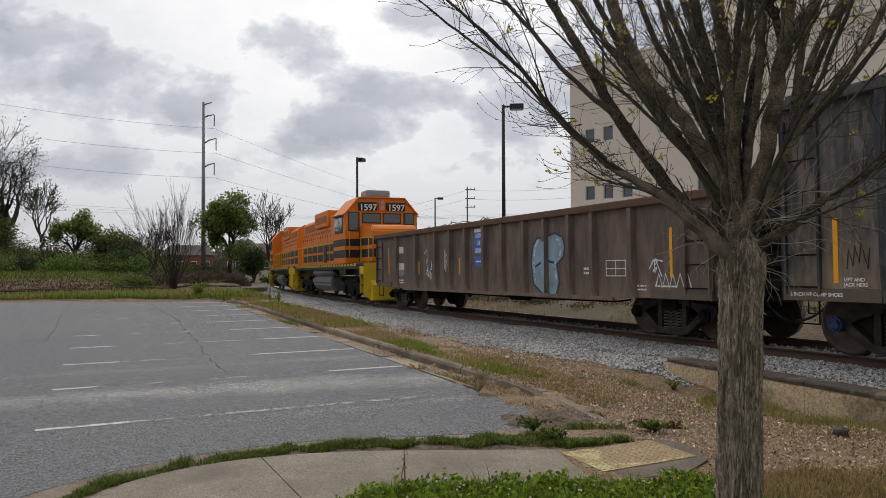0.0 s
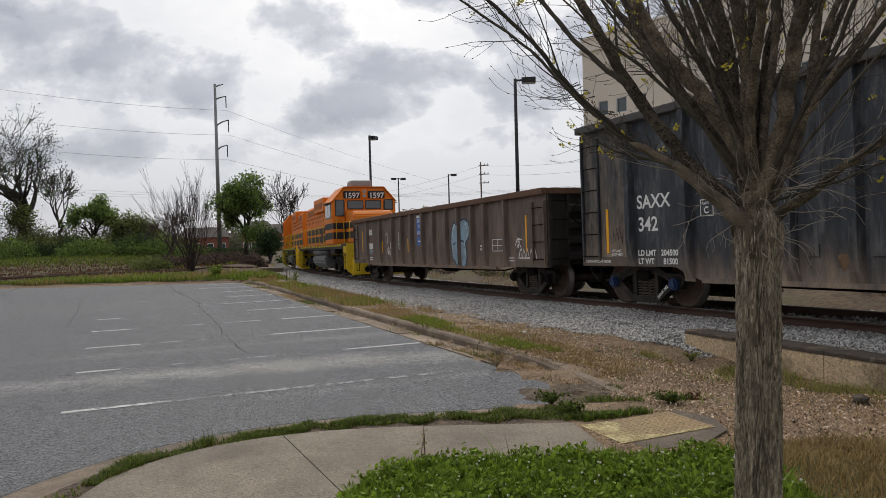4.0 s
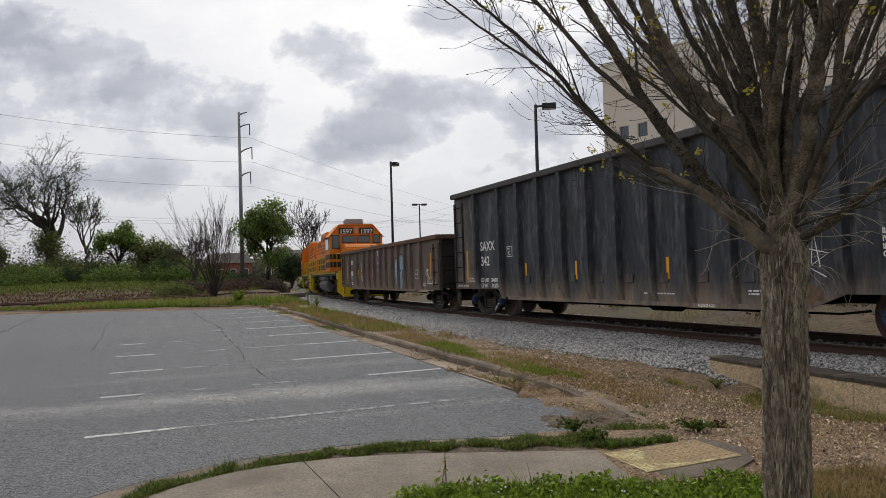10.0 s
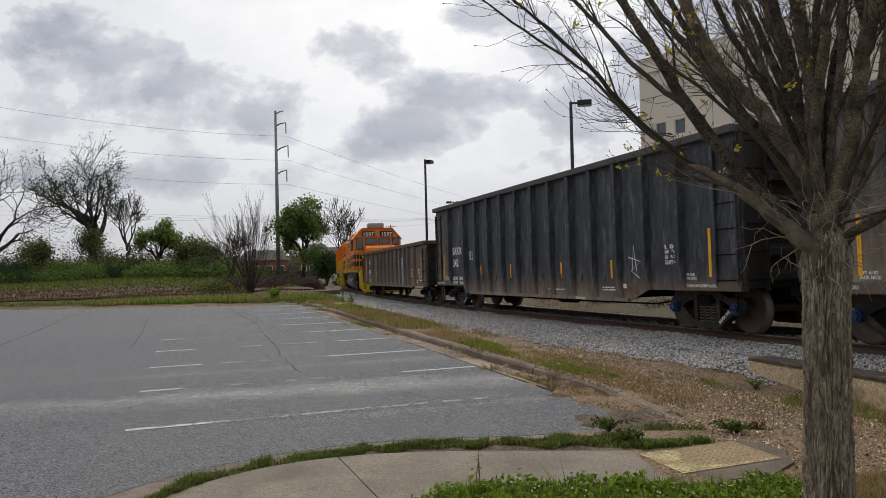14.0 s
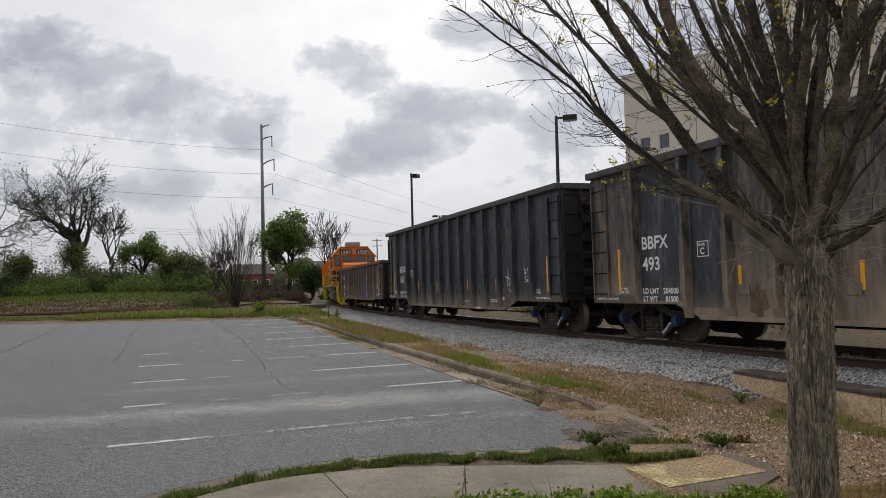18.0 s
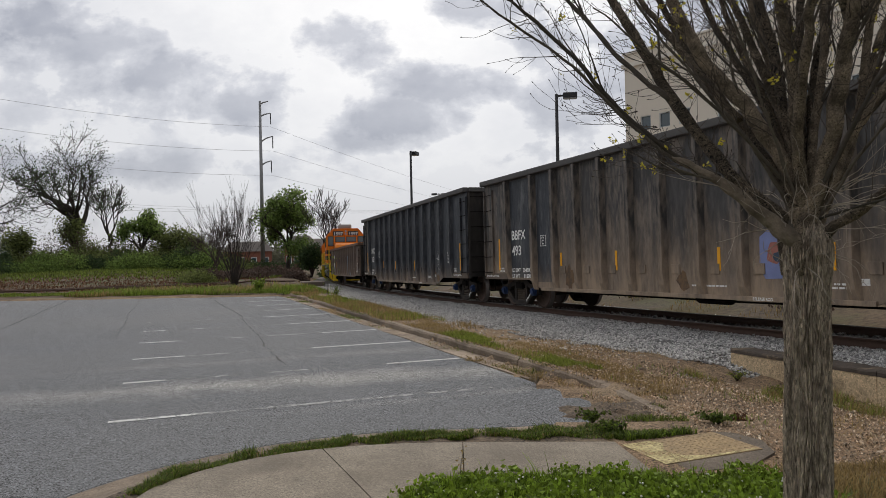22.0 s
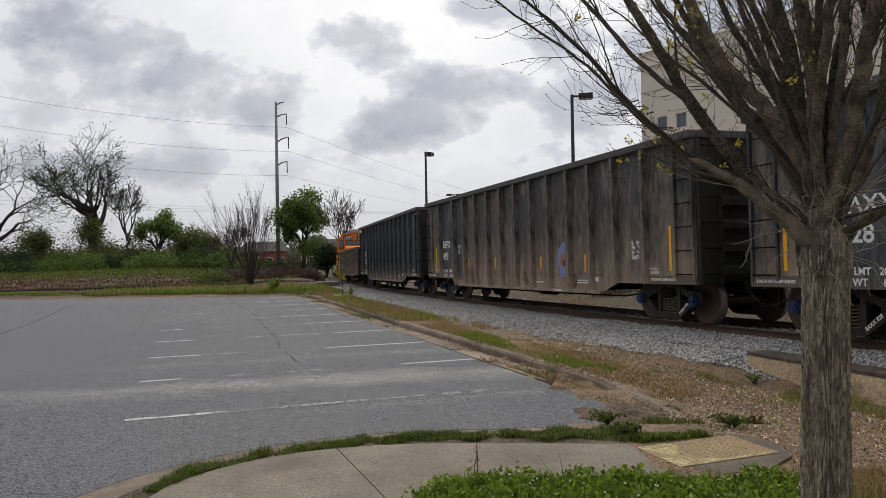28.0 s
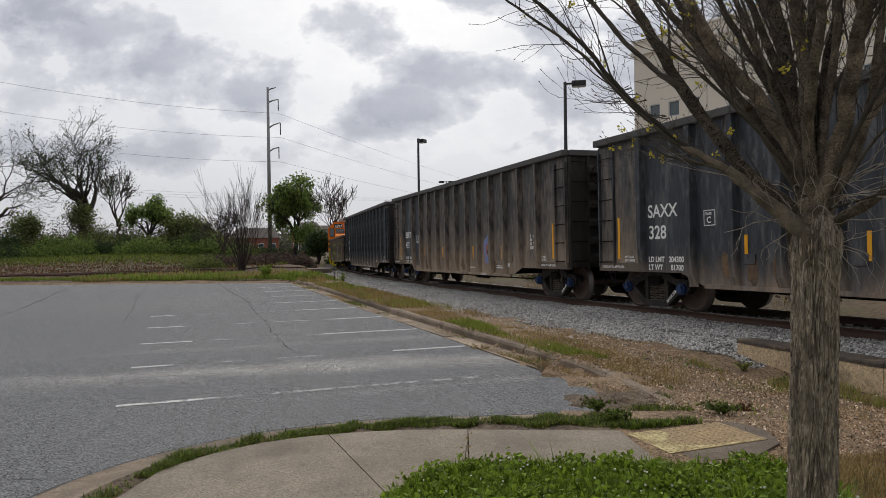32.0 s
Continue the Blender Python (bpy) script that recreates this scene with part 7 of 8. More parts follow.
def build_grass():
    rng = np.random.default_rng(17)

    def patchy(X, Y, f, cut):
        v = np.sin(X * f + 1.3 * np.sin(Y * f * 0.7)) + np.sin(Y * f * 1.3 + np.sin(X * f * 0.9)) + rng.normal(size=len(X)) * 0.35
        return v > cut

    # lawn by the camera
    lawn = lambda X, Y: (Y < lawn_edge(X) + 0.02 * rng.normal(size=len(X))) & (X > -0.78) & (X < 2.2)
    grass("lawn_grass", scatter(46000, -0.8, 2.5, 2.9, 5.6, lawn, rng), 0.085, 0.010, "grass", rng, "bright green lawn with clover", 0.9)
    grass("lawn_grass", scatter(15000, -0.8, 2.5, 2.9, 5.6, lawn, rng), 0.07, 0.014, "grass_dark", rng, "bright green lawn with clover", 1.1)
    grass("lawn_grass", scatter(2600, -0.8, 2.5, 2.9, 5.6, lawn, rng), 0.16, 0.010, "grass", rng, "bright green lawn with clover", 1.0)
    back = lambda X, Y: (X > -0.78) & (X < 2.4)
    grass("lawn_grass", scatter(30000, -0.8, 2.5, -4.0, 2.92, back, rng), 0.08, 0.016, "grass", rng, "bright green lawn with clover", 0.9)
    dry = lambda X, Y: (Y < 5.9) & (X > 1.9) & patchy(X, Y, 2.2, -0.6)
    grass("dry_grass", scatter(30000, 1.9, 4.4, 3.2, 6.2, dry, rng), 0.065, 0.008, "grass_dry", rng, "thin dry grass under the tree", 1.2)
    P = scatter(900, -0.6, 2.3, 3.2, 5.5, lawn, rng)
    # clover leaves low in the lawn
    Q = scatter(22000, -0.75, 2.2, 3.0, 5.5, lawn, rng)
    Q[:, 2] += rng.uniform(0.03, 0.075, len(Q))
    ob = part("clover_leaves", leaf_cards("clover_leaves", Q, 0.030, rng), M["grass"])
    tagged(ob, "low clover leaves in the lawn", "clover", kind="stuff")
    C = scatter(420, -0.75, 2.3, 3.0, 5.6, lawn, rng)
    Q = np.repeat(C, 34, axis=0) + rng.normal(size=(len(C) * 34, 3)) * np.array([0.05, 0.05, 0.0])
    Q[:, 2] += rng.uniform(0.03, 0.13, len(Q))
    ob = part("broad_leaves", leaf_cards("broad_leaves", Q, 0.045, rng), M["grass"])
    tagged(ob, "broad weed leaves among the lawn grass", "weeds", kind="stuff")
    V, F = [], []
    for x, y, z in P[:330]:
        h = z + rng.uniform(0.07, 0.12)
        b = len(V)
        r = rng.uniform(0.006, 0.011)
        for a, rr in ((-r * 0.7, 0.6), (0, 1.0), (r * 0.7, 0.6)):
            for j in range(6):
                V.append((x + r * rr * math.cos(j * 1.047), y + r * rr * math.sin(j * 1.047), h + a))
        for k in range(2):
            for j in range(6):
                F.append((b + k * 6 + j, b + k * 6 + (j + 1) % 6, b + k * 6 + 6 + (j + 1) % 6, b + k * 6 + 6 + j))
        F.append((b + 12, b + 13, b + 14, b + 15))
        F.append((b + 12, b + 15, b + 16, b + 17))
    ob = part("clover_flowers", np_mesh("clover_flowers", V, F), M["clover"])
    tagged(ob, "small white clover flowers in the lawn", "flowers", kind="stuff")
    # grass in the joint between kerb and footway
    th = rng.uniform(0, 1, 34000)
    x = np.where(th < 0.72, -0.2 - 3.2 * np.cos(th / 0.72 * 1.571), -0.2 + (th - 0.72) / 0.28 * 1.05)
    x = np.maximum(x, -3.39)
    y = lot_edge(x) - np.where(x < -3.3, rng.uniform(0, 1.6, len(x)), 0)
    ty = (lot_edge(x + 0.02) - lot_edge(x)) / 0.02
    L = np.hypot(1, ty)
    side = rng.uniform(0, 1, len(x))
    o = 0.60 + 0.05 * np.sin(x * 13) + (0.24 + 0.2 * np.maximum(x + 0.2, 0)) * side + 0.03 * np.sin(x * 9) + 0.02 * rng.normal(size=len(x))
    gx, gy = x + ty / L * o, y - o / L
    inside = (gy > walk_edge(gx) - 0.01) & (gx > -2.95)
    inside |= (gx < -2.58) & (gx > -2.95)
    gap = (np.sin(gx * 7) + np.sin(gx * 17 + 1) + rng.normal(size=len(x)) * 0.5) > np.where(gx > -0.4, -2.5, -1.2)
    P = np.stack([gx, gy, np.full(len(x), 0.115)], 1)[inside & gap]
    low = P[:, 0] > 0.1
    P = P[~low | (rng.uniform(size=len(P)) < 0.55)]
    grass("verge_grass", P[rng.uniform(size=len(P)) < 0.85], 0.046, 0.007, "grass_verge", rng, "dark grass growing in the kerb joint", 1.7)
    grass("verge_grass", P[::30], 0.075, 0.007, "grass_verge", rng, "dark grass growing in the kerb joint", 1.2)
    grass("verge_grass", P[::4], 0.04, 0.007, "grass_dry", rng, "dry thatch in the kerb joint", 1.8)
    grass("verge_grass", P[::4], 0.045, 0.008, "grass", rng, "dark grass growing in the kerb joint", 0.9)
    P = scatter(5200, 0.7, 1.95, 6.6, 7.1, lambda X, Y: (np.abs(Y - 6.84 - 0.03 * np.sin(X * 9)) < 0.13 + 0.03 * np.sin(X * 23)) & (Y > 6.44 + 0.405 * (X - 1.1) + 0.17), rng)
    P[:, 2] = np.maximum(P[:, 2], 0.10)
    grass("verge_grass", P, 0.05, 0.008, "grass_verge", rng, "dark grass growing beside the ramp", 1.5)
    grass("verge_grass", P[::3], 0.05, 0.010, "grass", rng, "fresh green weeds beside the ramp", 1.2)
    # strip between kerb and railway: thin dry grass with green patches along the kerb
    def strip_points(n, q0, q1, w0, w1, f, cut):
        q, w = rng.uniform(q0, q1, n), rng.uniform(w0, w1, n)
        k = (np.sin(q * f + 2 * np.sin(w * 2)) + np.sin(q * f * 0.37 + 1) + rng.normal(size=n) * 0.4) > cut
        q, w = q[k], w[k]
        # it follows the wander of the kerb and lies on gutter and kerb stones
        v = w + 0.036 * np.sin(0.35 * q + 1.0) - 0.03 * np.minimum(0, q) ** 2
        X, Y = LOT_O[0] + LW[0] * v + LU[0] * q, LOT_O[1] + LW[1] * v + LU[1] * q
        top = np.where(w < 0.42, 0.004, np.where(w < 0.60, 0.137, -1.0)) - 0.012 * np.maximum(0, -q)
        return np.stack([X, Y, np.maximum(ground_z(X, Y), top)], 1)
    grass("strip_grass", strip_points(80000, 0.4, 22, 0.60, 1.35, 1.25, 0.55), 0.075, 0.008, "grass_strip", rng, "patchy green grass along the kerb", 0.8)
    grass("strip_grass", strip_points(52000, -1.5, 22, 0.60, 1.8, 0.9, 0.0), 0.04, 0.007, "grass_dry", rng, "patchy dry grass along the kerb", 0.9)
    grass("strip_grass", strip_points(14000, -2.5, 24, 1.3, 2.9, 1.1, 0.6), 0.045, 0.009, "grass_dry", rng, "thin dry grass on bare dirt", 0.9)
    grass("gutter_weeds", strip_points(9000, 0.5, 24, 0.10, 0.50, 1.6, 1.0), 0.06, 0.008, "grass_dark", rng, "weeds in the gutter", 1.2)
    grass("gutter_weeds", strip_points(9000, -0.9, 24, 0.10, 0.46, 1.3, 0.85), 0.045, 0.007, "grass_dry", rng, "dry weeds in the gutter", 1.2)
    grass("strip_grass", strip_points(26000, 7, 25, 0.45, 2.3, 1.3, 0.0), 0.13, 0.010, "grass_dry", rng, "tall dry grass along the kerb", 0.9)
    grass("strip_grass", strip_points(9000, 9, 25, 0.5, 2.2, 1.9, 0.4), 0.15, 0.012, "grass_strip", rng, "tall yellow-green grass along the kerb", 0.8)
    # dead leaves and soil washed over kerb and gutter
    P = strip_points(15000, -0.9, 22, 0.12, 0.70, 1.45, 1.05)
    P[:, 2] += rng.uniform(0.002, 0.014, len(P))
    ob = part("leaf_litter", leaf_cards("leaf_litter", P, 0.026, rng), M["leaflitter"])
    tagged(ob, "brown dead leaves and dirt along the kerb", "leaf litter", kind="stuff")
    # far end of the car park
    def edge_points(n, d0, d1):
        t = rng.uniform(0, 1, n)
        xs = -9.2 - 31 * t
        ys = np.interp(-xs, [9.2, 10.5, 17.7, 25, 40.5], [32.9, 34.25, 35.65, 35.35, 35.9]) + rng.uniform(d0, d1, n)
        return np.stack([xs, ys, ground_z(xs, np.maximum(ys, 33.6))], 1)
    grass("verge_grass", edge_points(16000, 0.05, 2.0), 0.12, 0.03, "grass_bright", rng, "fresh green grass at the end of the car park", 0.7)
    grass("verge_grass", edge_points(16000, -0.2, 2.6), 0.11, 0.03, "grass_dark", rng, "fresh green grass at the end of the car park", 0.7)
    X, Y = rng.uniform(-21, -8.5, 16000), 34.6 + rng.exponential(2.6, 16000)
    k = (np.sin(X * 1.1 + np.sin(Y * 0.8)) + np.sin(Y * 1.3 + X * 0.4) + rng.normal(size=16000) * 0.6) > -0.6 + 0.12 * (Y - 35)
    P = np.stack([X, Y, ground_z(X, Y)], 1)
    grass("verge_grass", P[k & (Y < 48)], 0.24, 0.03, "grass_bright", rng, "bright spring grass below the bare tree", 0.8)
    grass("verge_grass", P[~k & (Y < 48)], 0.22, 0.03, "grass_dry", rng, "dry grass below the bare tree", 0.8)
    X, Y = rng.uniform(-70, -18, 60000), rng.uniform(41, 86, 60000)
    k = (Y + 3 * np.sin(X * 0.11) + rng.normal(size=60000) * 4) < 60
    grass("field_grass", np.stack([X, Y, ground_z(X, Y)], 1)[k], 0.10, 0.06, "grass_rust", rng, "rusty dry field grass", 0.8)
    grass("field_grass", np.stack([X, Y, ground_z(X, Y)], 1)[~k], 0.20, 0.07, "grass_dark", rng, "green field grass", 0.8)
    # beyond the line
    s, d = rng.uniform(-20, 30, 14000), -rng.uniform(3.3, 9.5, 14000)
    x, y = np.interp(s, RS, RX), np.interp(s, RS, RY)
    x1, y1 = np.interp(s + 0.5, RS, RX), np.interp(s + 0.5, RS, RY)
    L = np.hypot(x1 - x, y1 - y)
    X, Y = x - (y1 - y) / L * d, y + (x1 - x) / L * d
    grass("bank_grass", np.stack([X, Y, ground_z(X, Y)], 1)[np.sin(s * 1.7) + np.sin(d * 2.1 + s * 0.6) > 0.2], 0.13, 0.02, "grass_dry", rng, "dry grass on the bank beyond the track", 0.8)
    # low brown brush and grass clumps on that bank
    s, d = rng.uniform(-16, 26, 150), -rng.uniform(4.6, 8.8, 150)
    x, y = np.interp(s, RS, RX), np.interp(s, RS, RY)
    x1, y1 = np.interp(s + 0.5, RS, RX), np.interp(s + 0.5, RS, RY)
    L = np.hypot(x1 - x, y1 - y)
    X, Y = x - (y1 - y) / L * d, y + (x1 - x) / L * d
    C = np.stack([X, Y, ground_z(X, Y)], 1)
    Q = np.repeat(C, 110, axis=0) + rng.normal(size=(16500, 3)) * np.array([0.35, 0.35, 0.07])
    Q[:, 2] = np.abs(Q[:, 2] - np.repeat(C[:, 2], 110)) + np.repeat(C[:, 2], 110)
    ob = part("bank_brush", leaf_cards("bank_brush", Q, 0.09, rng), M["foliage_brown"])
    tagged(ob, "low brown brush on the bank beyond the track", "brush", kind="stuff")
    grass("bank_grass", np.repeat(C[::2], 60, axis=0) + rng.normal(size=(4500, 3)) * np.array([0.3, 0.3, 0.01]), 0.16, 0.02, "grass_dark", rng, "green grass clumps on the bank", 0.9)
    # dead leaves and litter on the dirt by the wall
    def litter(X, Y):
        w, q = lot_coords(X, Y)
        s, d = rail_coords(X, Y)
        bed = (w > 0.68) | ((X > 1.0) & (q < -1.2) & (w > 0.0)) | ((X > 2.2) & (Y > 5.6))
        bed &= ~((np.abs(X - 1.6) < 0.62) & (np.abs(Y - 6.1) < 0.5))
        return bed & ((d > 3.35) | ((s < -12.1) & (d > 2.8))) & (Y > 5.5) & ((q < 2.6) | (rng.uniform(size=len(X)) < 0.3)) 
    P = scatter(62000, 0.6, 7.5, 5.4, 18, litter, rng)
    P[:, 2] += rng.uniform(0.004, 0.016, len(P))
    keep = patchy(P[:, 0], P[:, 1], 1.9, -1.3 + 1.4 * rng.uniform(-0.5, 0.5, len(P)))
    ob = part("leaf_litter", leaf_cards("leaf_litter", P[keep], 0.026, rng), M["leaflitter"])
    tagged(ob, "brown dead leaves on the bare dirt", "leaf litter", kind="stuff")
    Q = P[rng.uniform(size=len(P)) < 0.22] + np.array([0.05, 0.03, 0.004])
    ob = part("leaf_litter", leaf_cards("leaf_litter", Q, 0.03, rng), M["litter_pale"])
    tagged(ob, "bleached dead leaves on the bare dirt", "leaf litter", kind="stuff")
    P = scatter(16000, 0.6, 7.0, 5.3, 13, lambda X, Y: litter(X, Y) & patchy(X, Y, 1.6, 0.5), rng)
    grass("dry_grass", P, 0.055, 0.007, "grass_dry", rng, "dry weeds among the leaves", 1.1)
    P = scatter(26000, 2.8, 5.4, 7.2, 11.2, lambda X, Y: litter(X, Y) & patchy(X, Y, 3.1, 0.1) & ((X - 3.58) * 0.912 + (Y - 11.42) * 0.41 > -0.85), rng)
    grass("weed_patches", P[::2], 0.10, 0.007, "grass_strip", rng, "thin yellow-green grass at the foot of the wall", 1.4)
    grass("weed_patches", P[1::2], 0.11, 0.007, "grass_dry", rng, "thin dry grass at the foot of the wall", 1.4)
    P = scatter(6000, 1.0, 1.9, 7.4, 8.4, lambda X, Y: patchy(X, Y, 4.1, 0.6), rng)
    grass("weed_patches", P, 0.035, 0.007, "grass_dark", rng, "thin green weeds on moist soil", 1.0)
    P = scatter(9000, 0.8, 7.0, 5.5, 13, lambda X, Y: litter(X, Y) & patchy(X, Y, 2.7, 1.15), rng)
    grass("weed_patches", P, 0.05, 0.010, "grass_bright", rng, "low green weeds among the leaves", 1.0)


build_grass()


def weed(x, y, h, n, seed, label, material="grass_bright", size=0.05, spread=0.6):
    rng = np.random.default_rng(seed)
    z = gz(x, y)
    paths, P = [], []
    for i in range(n):
        a = rng.uniform(0, 6.283)
        sp = rng.uniform(0.15, 1.0) * spread * h
        pts = [Vector((x, y, z)), Vector((x + sp * 0.4 * math.cos(a), y + sp * 0.4 * math.sin(a), z + h * 0.55)), Vector((x + sp * math.cos(a), y + sp * math.sin(a), z + h * rng.uniform(0.7, 1.0)))]
        paths.append((pts, [0.006, 0.004, 0.002]))
        for _ in range(16):
            k = rng.uniform(0.25, 1)
            p = pts[0].lerp(pts[1], k * 2) if k < 0.5 else pts[1].lerp(pts[2], k * 2 - 1)
            P.append(tuple(p + Vector(rng.normal(size=3)) * h * 0.09))
    w = new("weed")
    tagged(w, label, "weed", group="roadside weeds")
    st = part("stemwork", tube_mesh("stemwork", paths, 4), M["pale_twig" if material == "grass_dry" else "twig"], w)
    tagged(st, kind="stuff")
    ob = part("leafage", leaf_cards("leafage", np.array(P), size, rng), M[material], w)
    tagged(ob, kind="stuff")


weed(0.93, 8.05, 0.13, 30, 1, "leafy dark green weed at the car park edge", "grass_verge", 0.035, 0.9)
weed(2.15, 7.3, 0.10, 34, 2, "low green weed beside the ramp", "grass_verge", 0.03, 2.4)
weed(1.05, 6.95, 0.11, 30, 21, "low green weed in the verge", "grass_verge", 0.03, 1.8)
weed(2.45, 7.6, 0.12, 14, 22, "small reddish weed on the leaf litter", "grass_rust", 0.03, 1.4)
weed(0.95, 7.35, 0.13, 20, 4, "tuft of weeds at the kerb end", "grass_verge", 0.032, 1.4)
weed(0.55, 9.95, 0.20, 14, 5, "dry brown weed in the gutter", "grass_dry", 0.03, 1.2)
weed(-0.35, 12.3, 0.20, 14, 6, "dry brown weed in the gutter", "grass_dry", 0.03, 1.2)
weed(3.45, 10.75, 0.16, 16, 7, "yellow-green weed against the wall", "grass_strip", 0.022, 1.6)
weed(3.75, 9.9, 0.14, 16, 8, "green weed at the foot of the wall", "grass_strip", 0.022, 1.8)
weed(4.5, 8.4, 0.12, 14, 18, "green weed at the foot of the wall", "grass_strip", 0.022, 1.8)
weed(-7.1, 31.2, 2.1, 6, 9, "slender green sapling at the end of the kerb", "grass_bright", 0.07, 0.25)
weed(-6.9, 31.9, 0.5, 10, 10, "green shrub at the end of the kerb", "grass_bright", 0.06)
weed(-5.6, 27.5, 0.22, 12, 11, "green weed behind the kerb", "grass_bright", 0.05)
weed(-11.5, 35.4, 0.7, 20, 13, "bright green weeds at the end of the car park", "grass_bright", 0.12)
weed(-0.28, 5.45, 0.30, 2, 14, "two dry flower stalks at the lawn edge", "grass_dry", 0.02)
weed(0.3, 6.9, 0.10, 10, 15, "low weeds in the kerb joint", "grass", 0.05)


def rock(x, y, r, seed, material="stone", label="loose grey broken stone on dirt"):
    rng = np.random.default_rng(seed)
    bm = bmesh.new()
    bmesh.ops.create_icosphere(bm, subdivisions=2, radius=1)
    for v in bm.verts:
        k = 1 + rng.normal() * 0.12
        v.co = Vector((v.co.x * r * k, v.co.y * r * 0.8 * k, v.co.z * r * 0.55 * k))
    ob = part("rock", bm, M[material])
    ob.matrix_basis = Matrix.Translation((x, y, gz(x, y) + r * 0.35)) @ Matrix.Rotation(seed, 4, "Z")
    tagged(ob, label, "rock", group="loose stones")


rock(3.9, 7.1, 0.10, 1, "walltop", "dark lump of broken concrete on dirt")
rock(1.25, 13.2, 0.04, 2, "stone", "small pale stone on the dirt")
rock(2.2, 11.2, 0.05, 3, "curb")
rock(-2.2, 22.0, 0.10, 4)
for i in range(14):
    rng_ = np.random.default_rng(100 + i)
    q_, w_ = rng_.uniform(-1, 14), rng_.uniform(0.8, 2.6)
    p_ = lot(w_, q_)
    rock(p_[0], p_[1], rng_.uniform(0.02, 0.04), 10 + i, "curb")


# ---- the near tree: short furrowed trunk, a vase of many limbs ----
TREE = Vector((1.63, 3.98, 0.08))


def trunk_mesh():
    """A straight trunk in long shaggy strips of bark, parted by deep furrows that split and meet."""
    V, F = [], []
    seg, n, H = 420, 230, 1.84
    for i in range(n + 1):
        z = H * i / n
        r = 0.107 + 0.03 * math.exp(-z / 0.16) + 0.003 * math.sin(z * 3) + 0.022 * max(0, min(1, (z - 1.45) / 0.3)) ** 1.5
        r *= 1 - 0.45 * max(0.0, min(1.0, (z - 1.64) / 0.20)) ** 2
        cx = -0.014 + 0.022 * z
        for j in range(seg):
            a = 6.28319 * j / seg
            ca, sa = math.cos(a), math.sin(a)
            drift = 1.5 * noise.noise(Vector((ca * 2.4, sa * 2.4, z * 2.1))) + 0.9 * noise.noise(Vector((ca * 6, sa * 6, z * 5.5)))
            wave = math.sin(a * 19 + 3.4 * drift)
            furrow = 1 - math.exp(-(wave / 0.30) ** 2)
            fine = abs(math.sin(a * 57 + 6.0 * drift + 2.0 * noise.noise(Vector((ca * 9, sa * 9, z * 14)))))
            crack = max(0.0, noise.noise(Vector((ca * 10 + 3, sa * 10, z * 26))) - 0.25)
            plate = noise.noise(Vector((ca * 8, sa * 8, z * 6)))
            k = r + 0.019 * (furrow - 0.8) + 0.007 * (fine ** 0.6 - 0.6) + 0.009 * plate - 0.022 * crack + 0.005 * noise.noise(Vector((ca * 45, sa * 45, z * 30)))
            V.append((k * ca + cx, k * sa, z))
    for i in range(n):
        for j in range(seg):
            q = (j + 1) % seg
            F.append((i * seg + j, i * seg + q, (i + 1) * seg + q, (i + 1) * seg + j))
    me = np_mesh("trunk", V, F)
    for p in me.polygons:
        p.use_smooth = True
    return me


def gnarled(name, pts, rad, seed, sides=16, fine=3):
    """A closed limb along pts: finer rings, an uneven round, and knots."""
    P, Rr = [], []
    for i in range(len(pts) - 1):
        for k in range(fine):
            u = k / fine
            P.append(pts[i].lerp(pts[i + 1], u))
            Rr.append(rad[i] * (1 - u) + rad[i + 1] * u)
    P.append(pts[-1])
    Rr.append(rad[-1])
    P = [P[0]] + P + [P[-1]]
    Rr = [0.0005] + Rr + [0.0005]
    P[0], P[-1] = P[0] - (P[2] - P[1]) * 0.01, P[-1] + (P[-2] - P[-3]) * 0.01
    V, F = [], []
    tube(V, F, P, Rr, sides)
    for i in range(1, len(P) - 1):
        for j in range(sides):
            v = V[i * sides + j]
            o = Vector((seed * 1.7, seed * 0.9, 0))
            k = 1 + 0.16 * noise.noise(v * 22 + o) + 0.20 * max(0.0, noise.noise(v * 9 + o)) + 0.10 * noise.noise(v * 60 + o)
            V[i * sides + j] = P[i] + (v - P[i]) * k
    me = np_mesh(name, [tuple(v) for v in V], F)
    for q in me.polygons:
        q.use_smooth = True
    return me


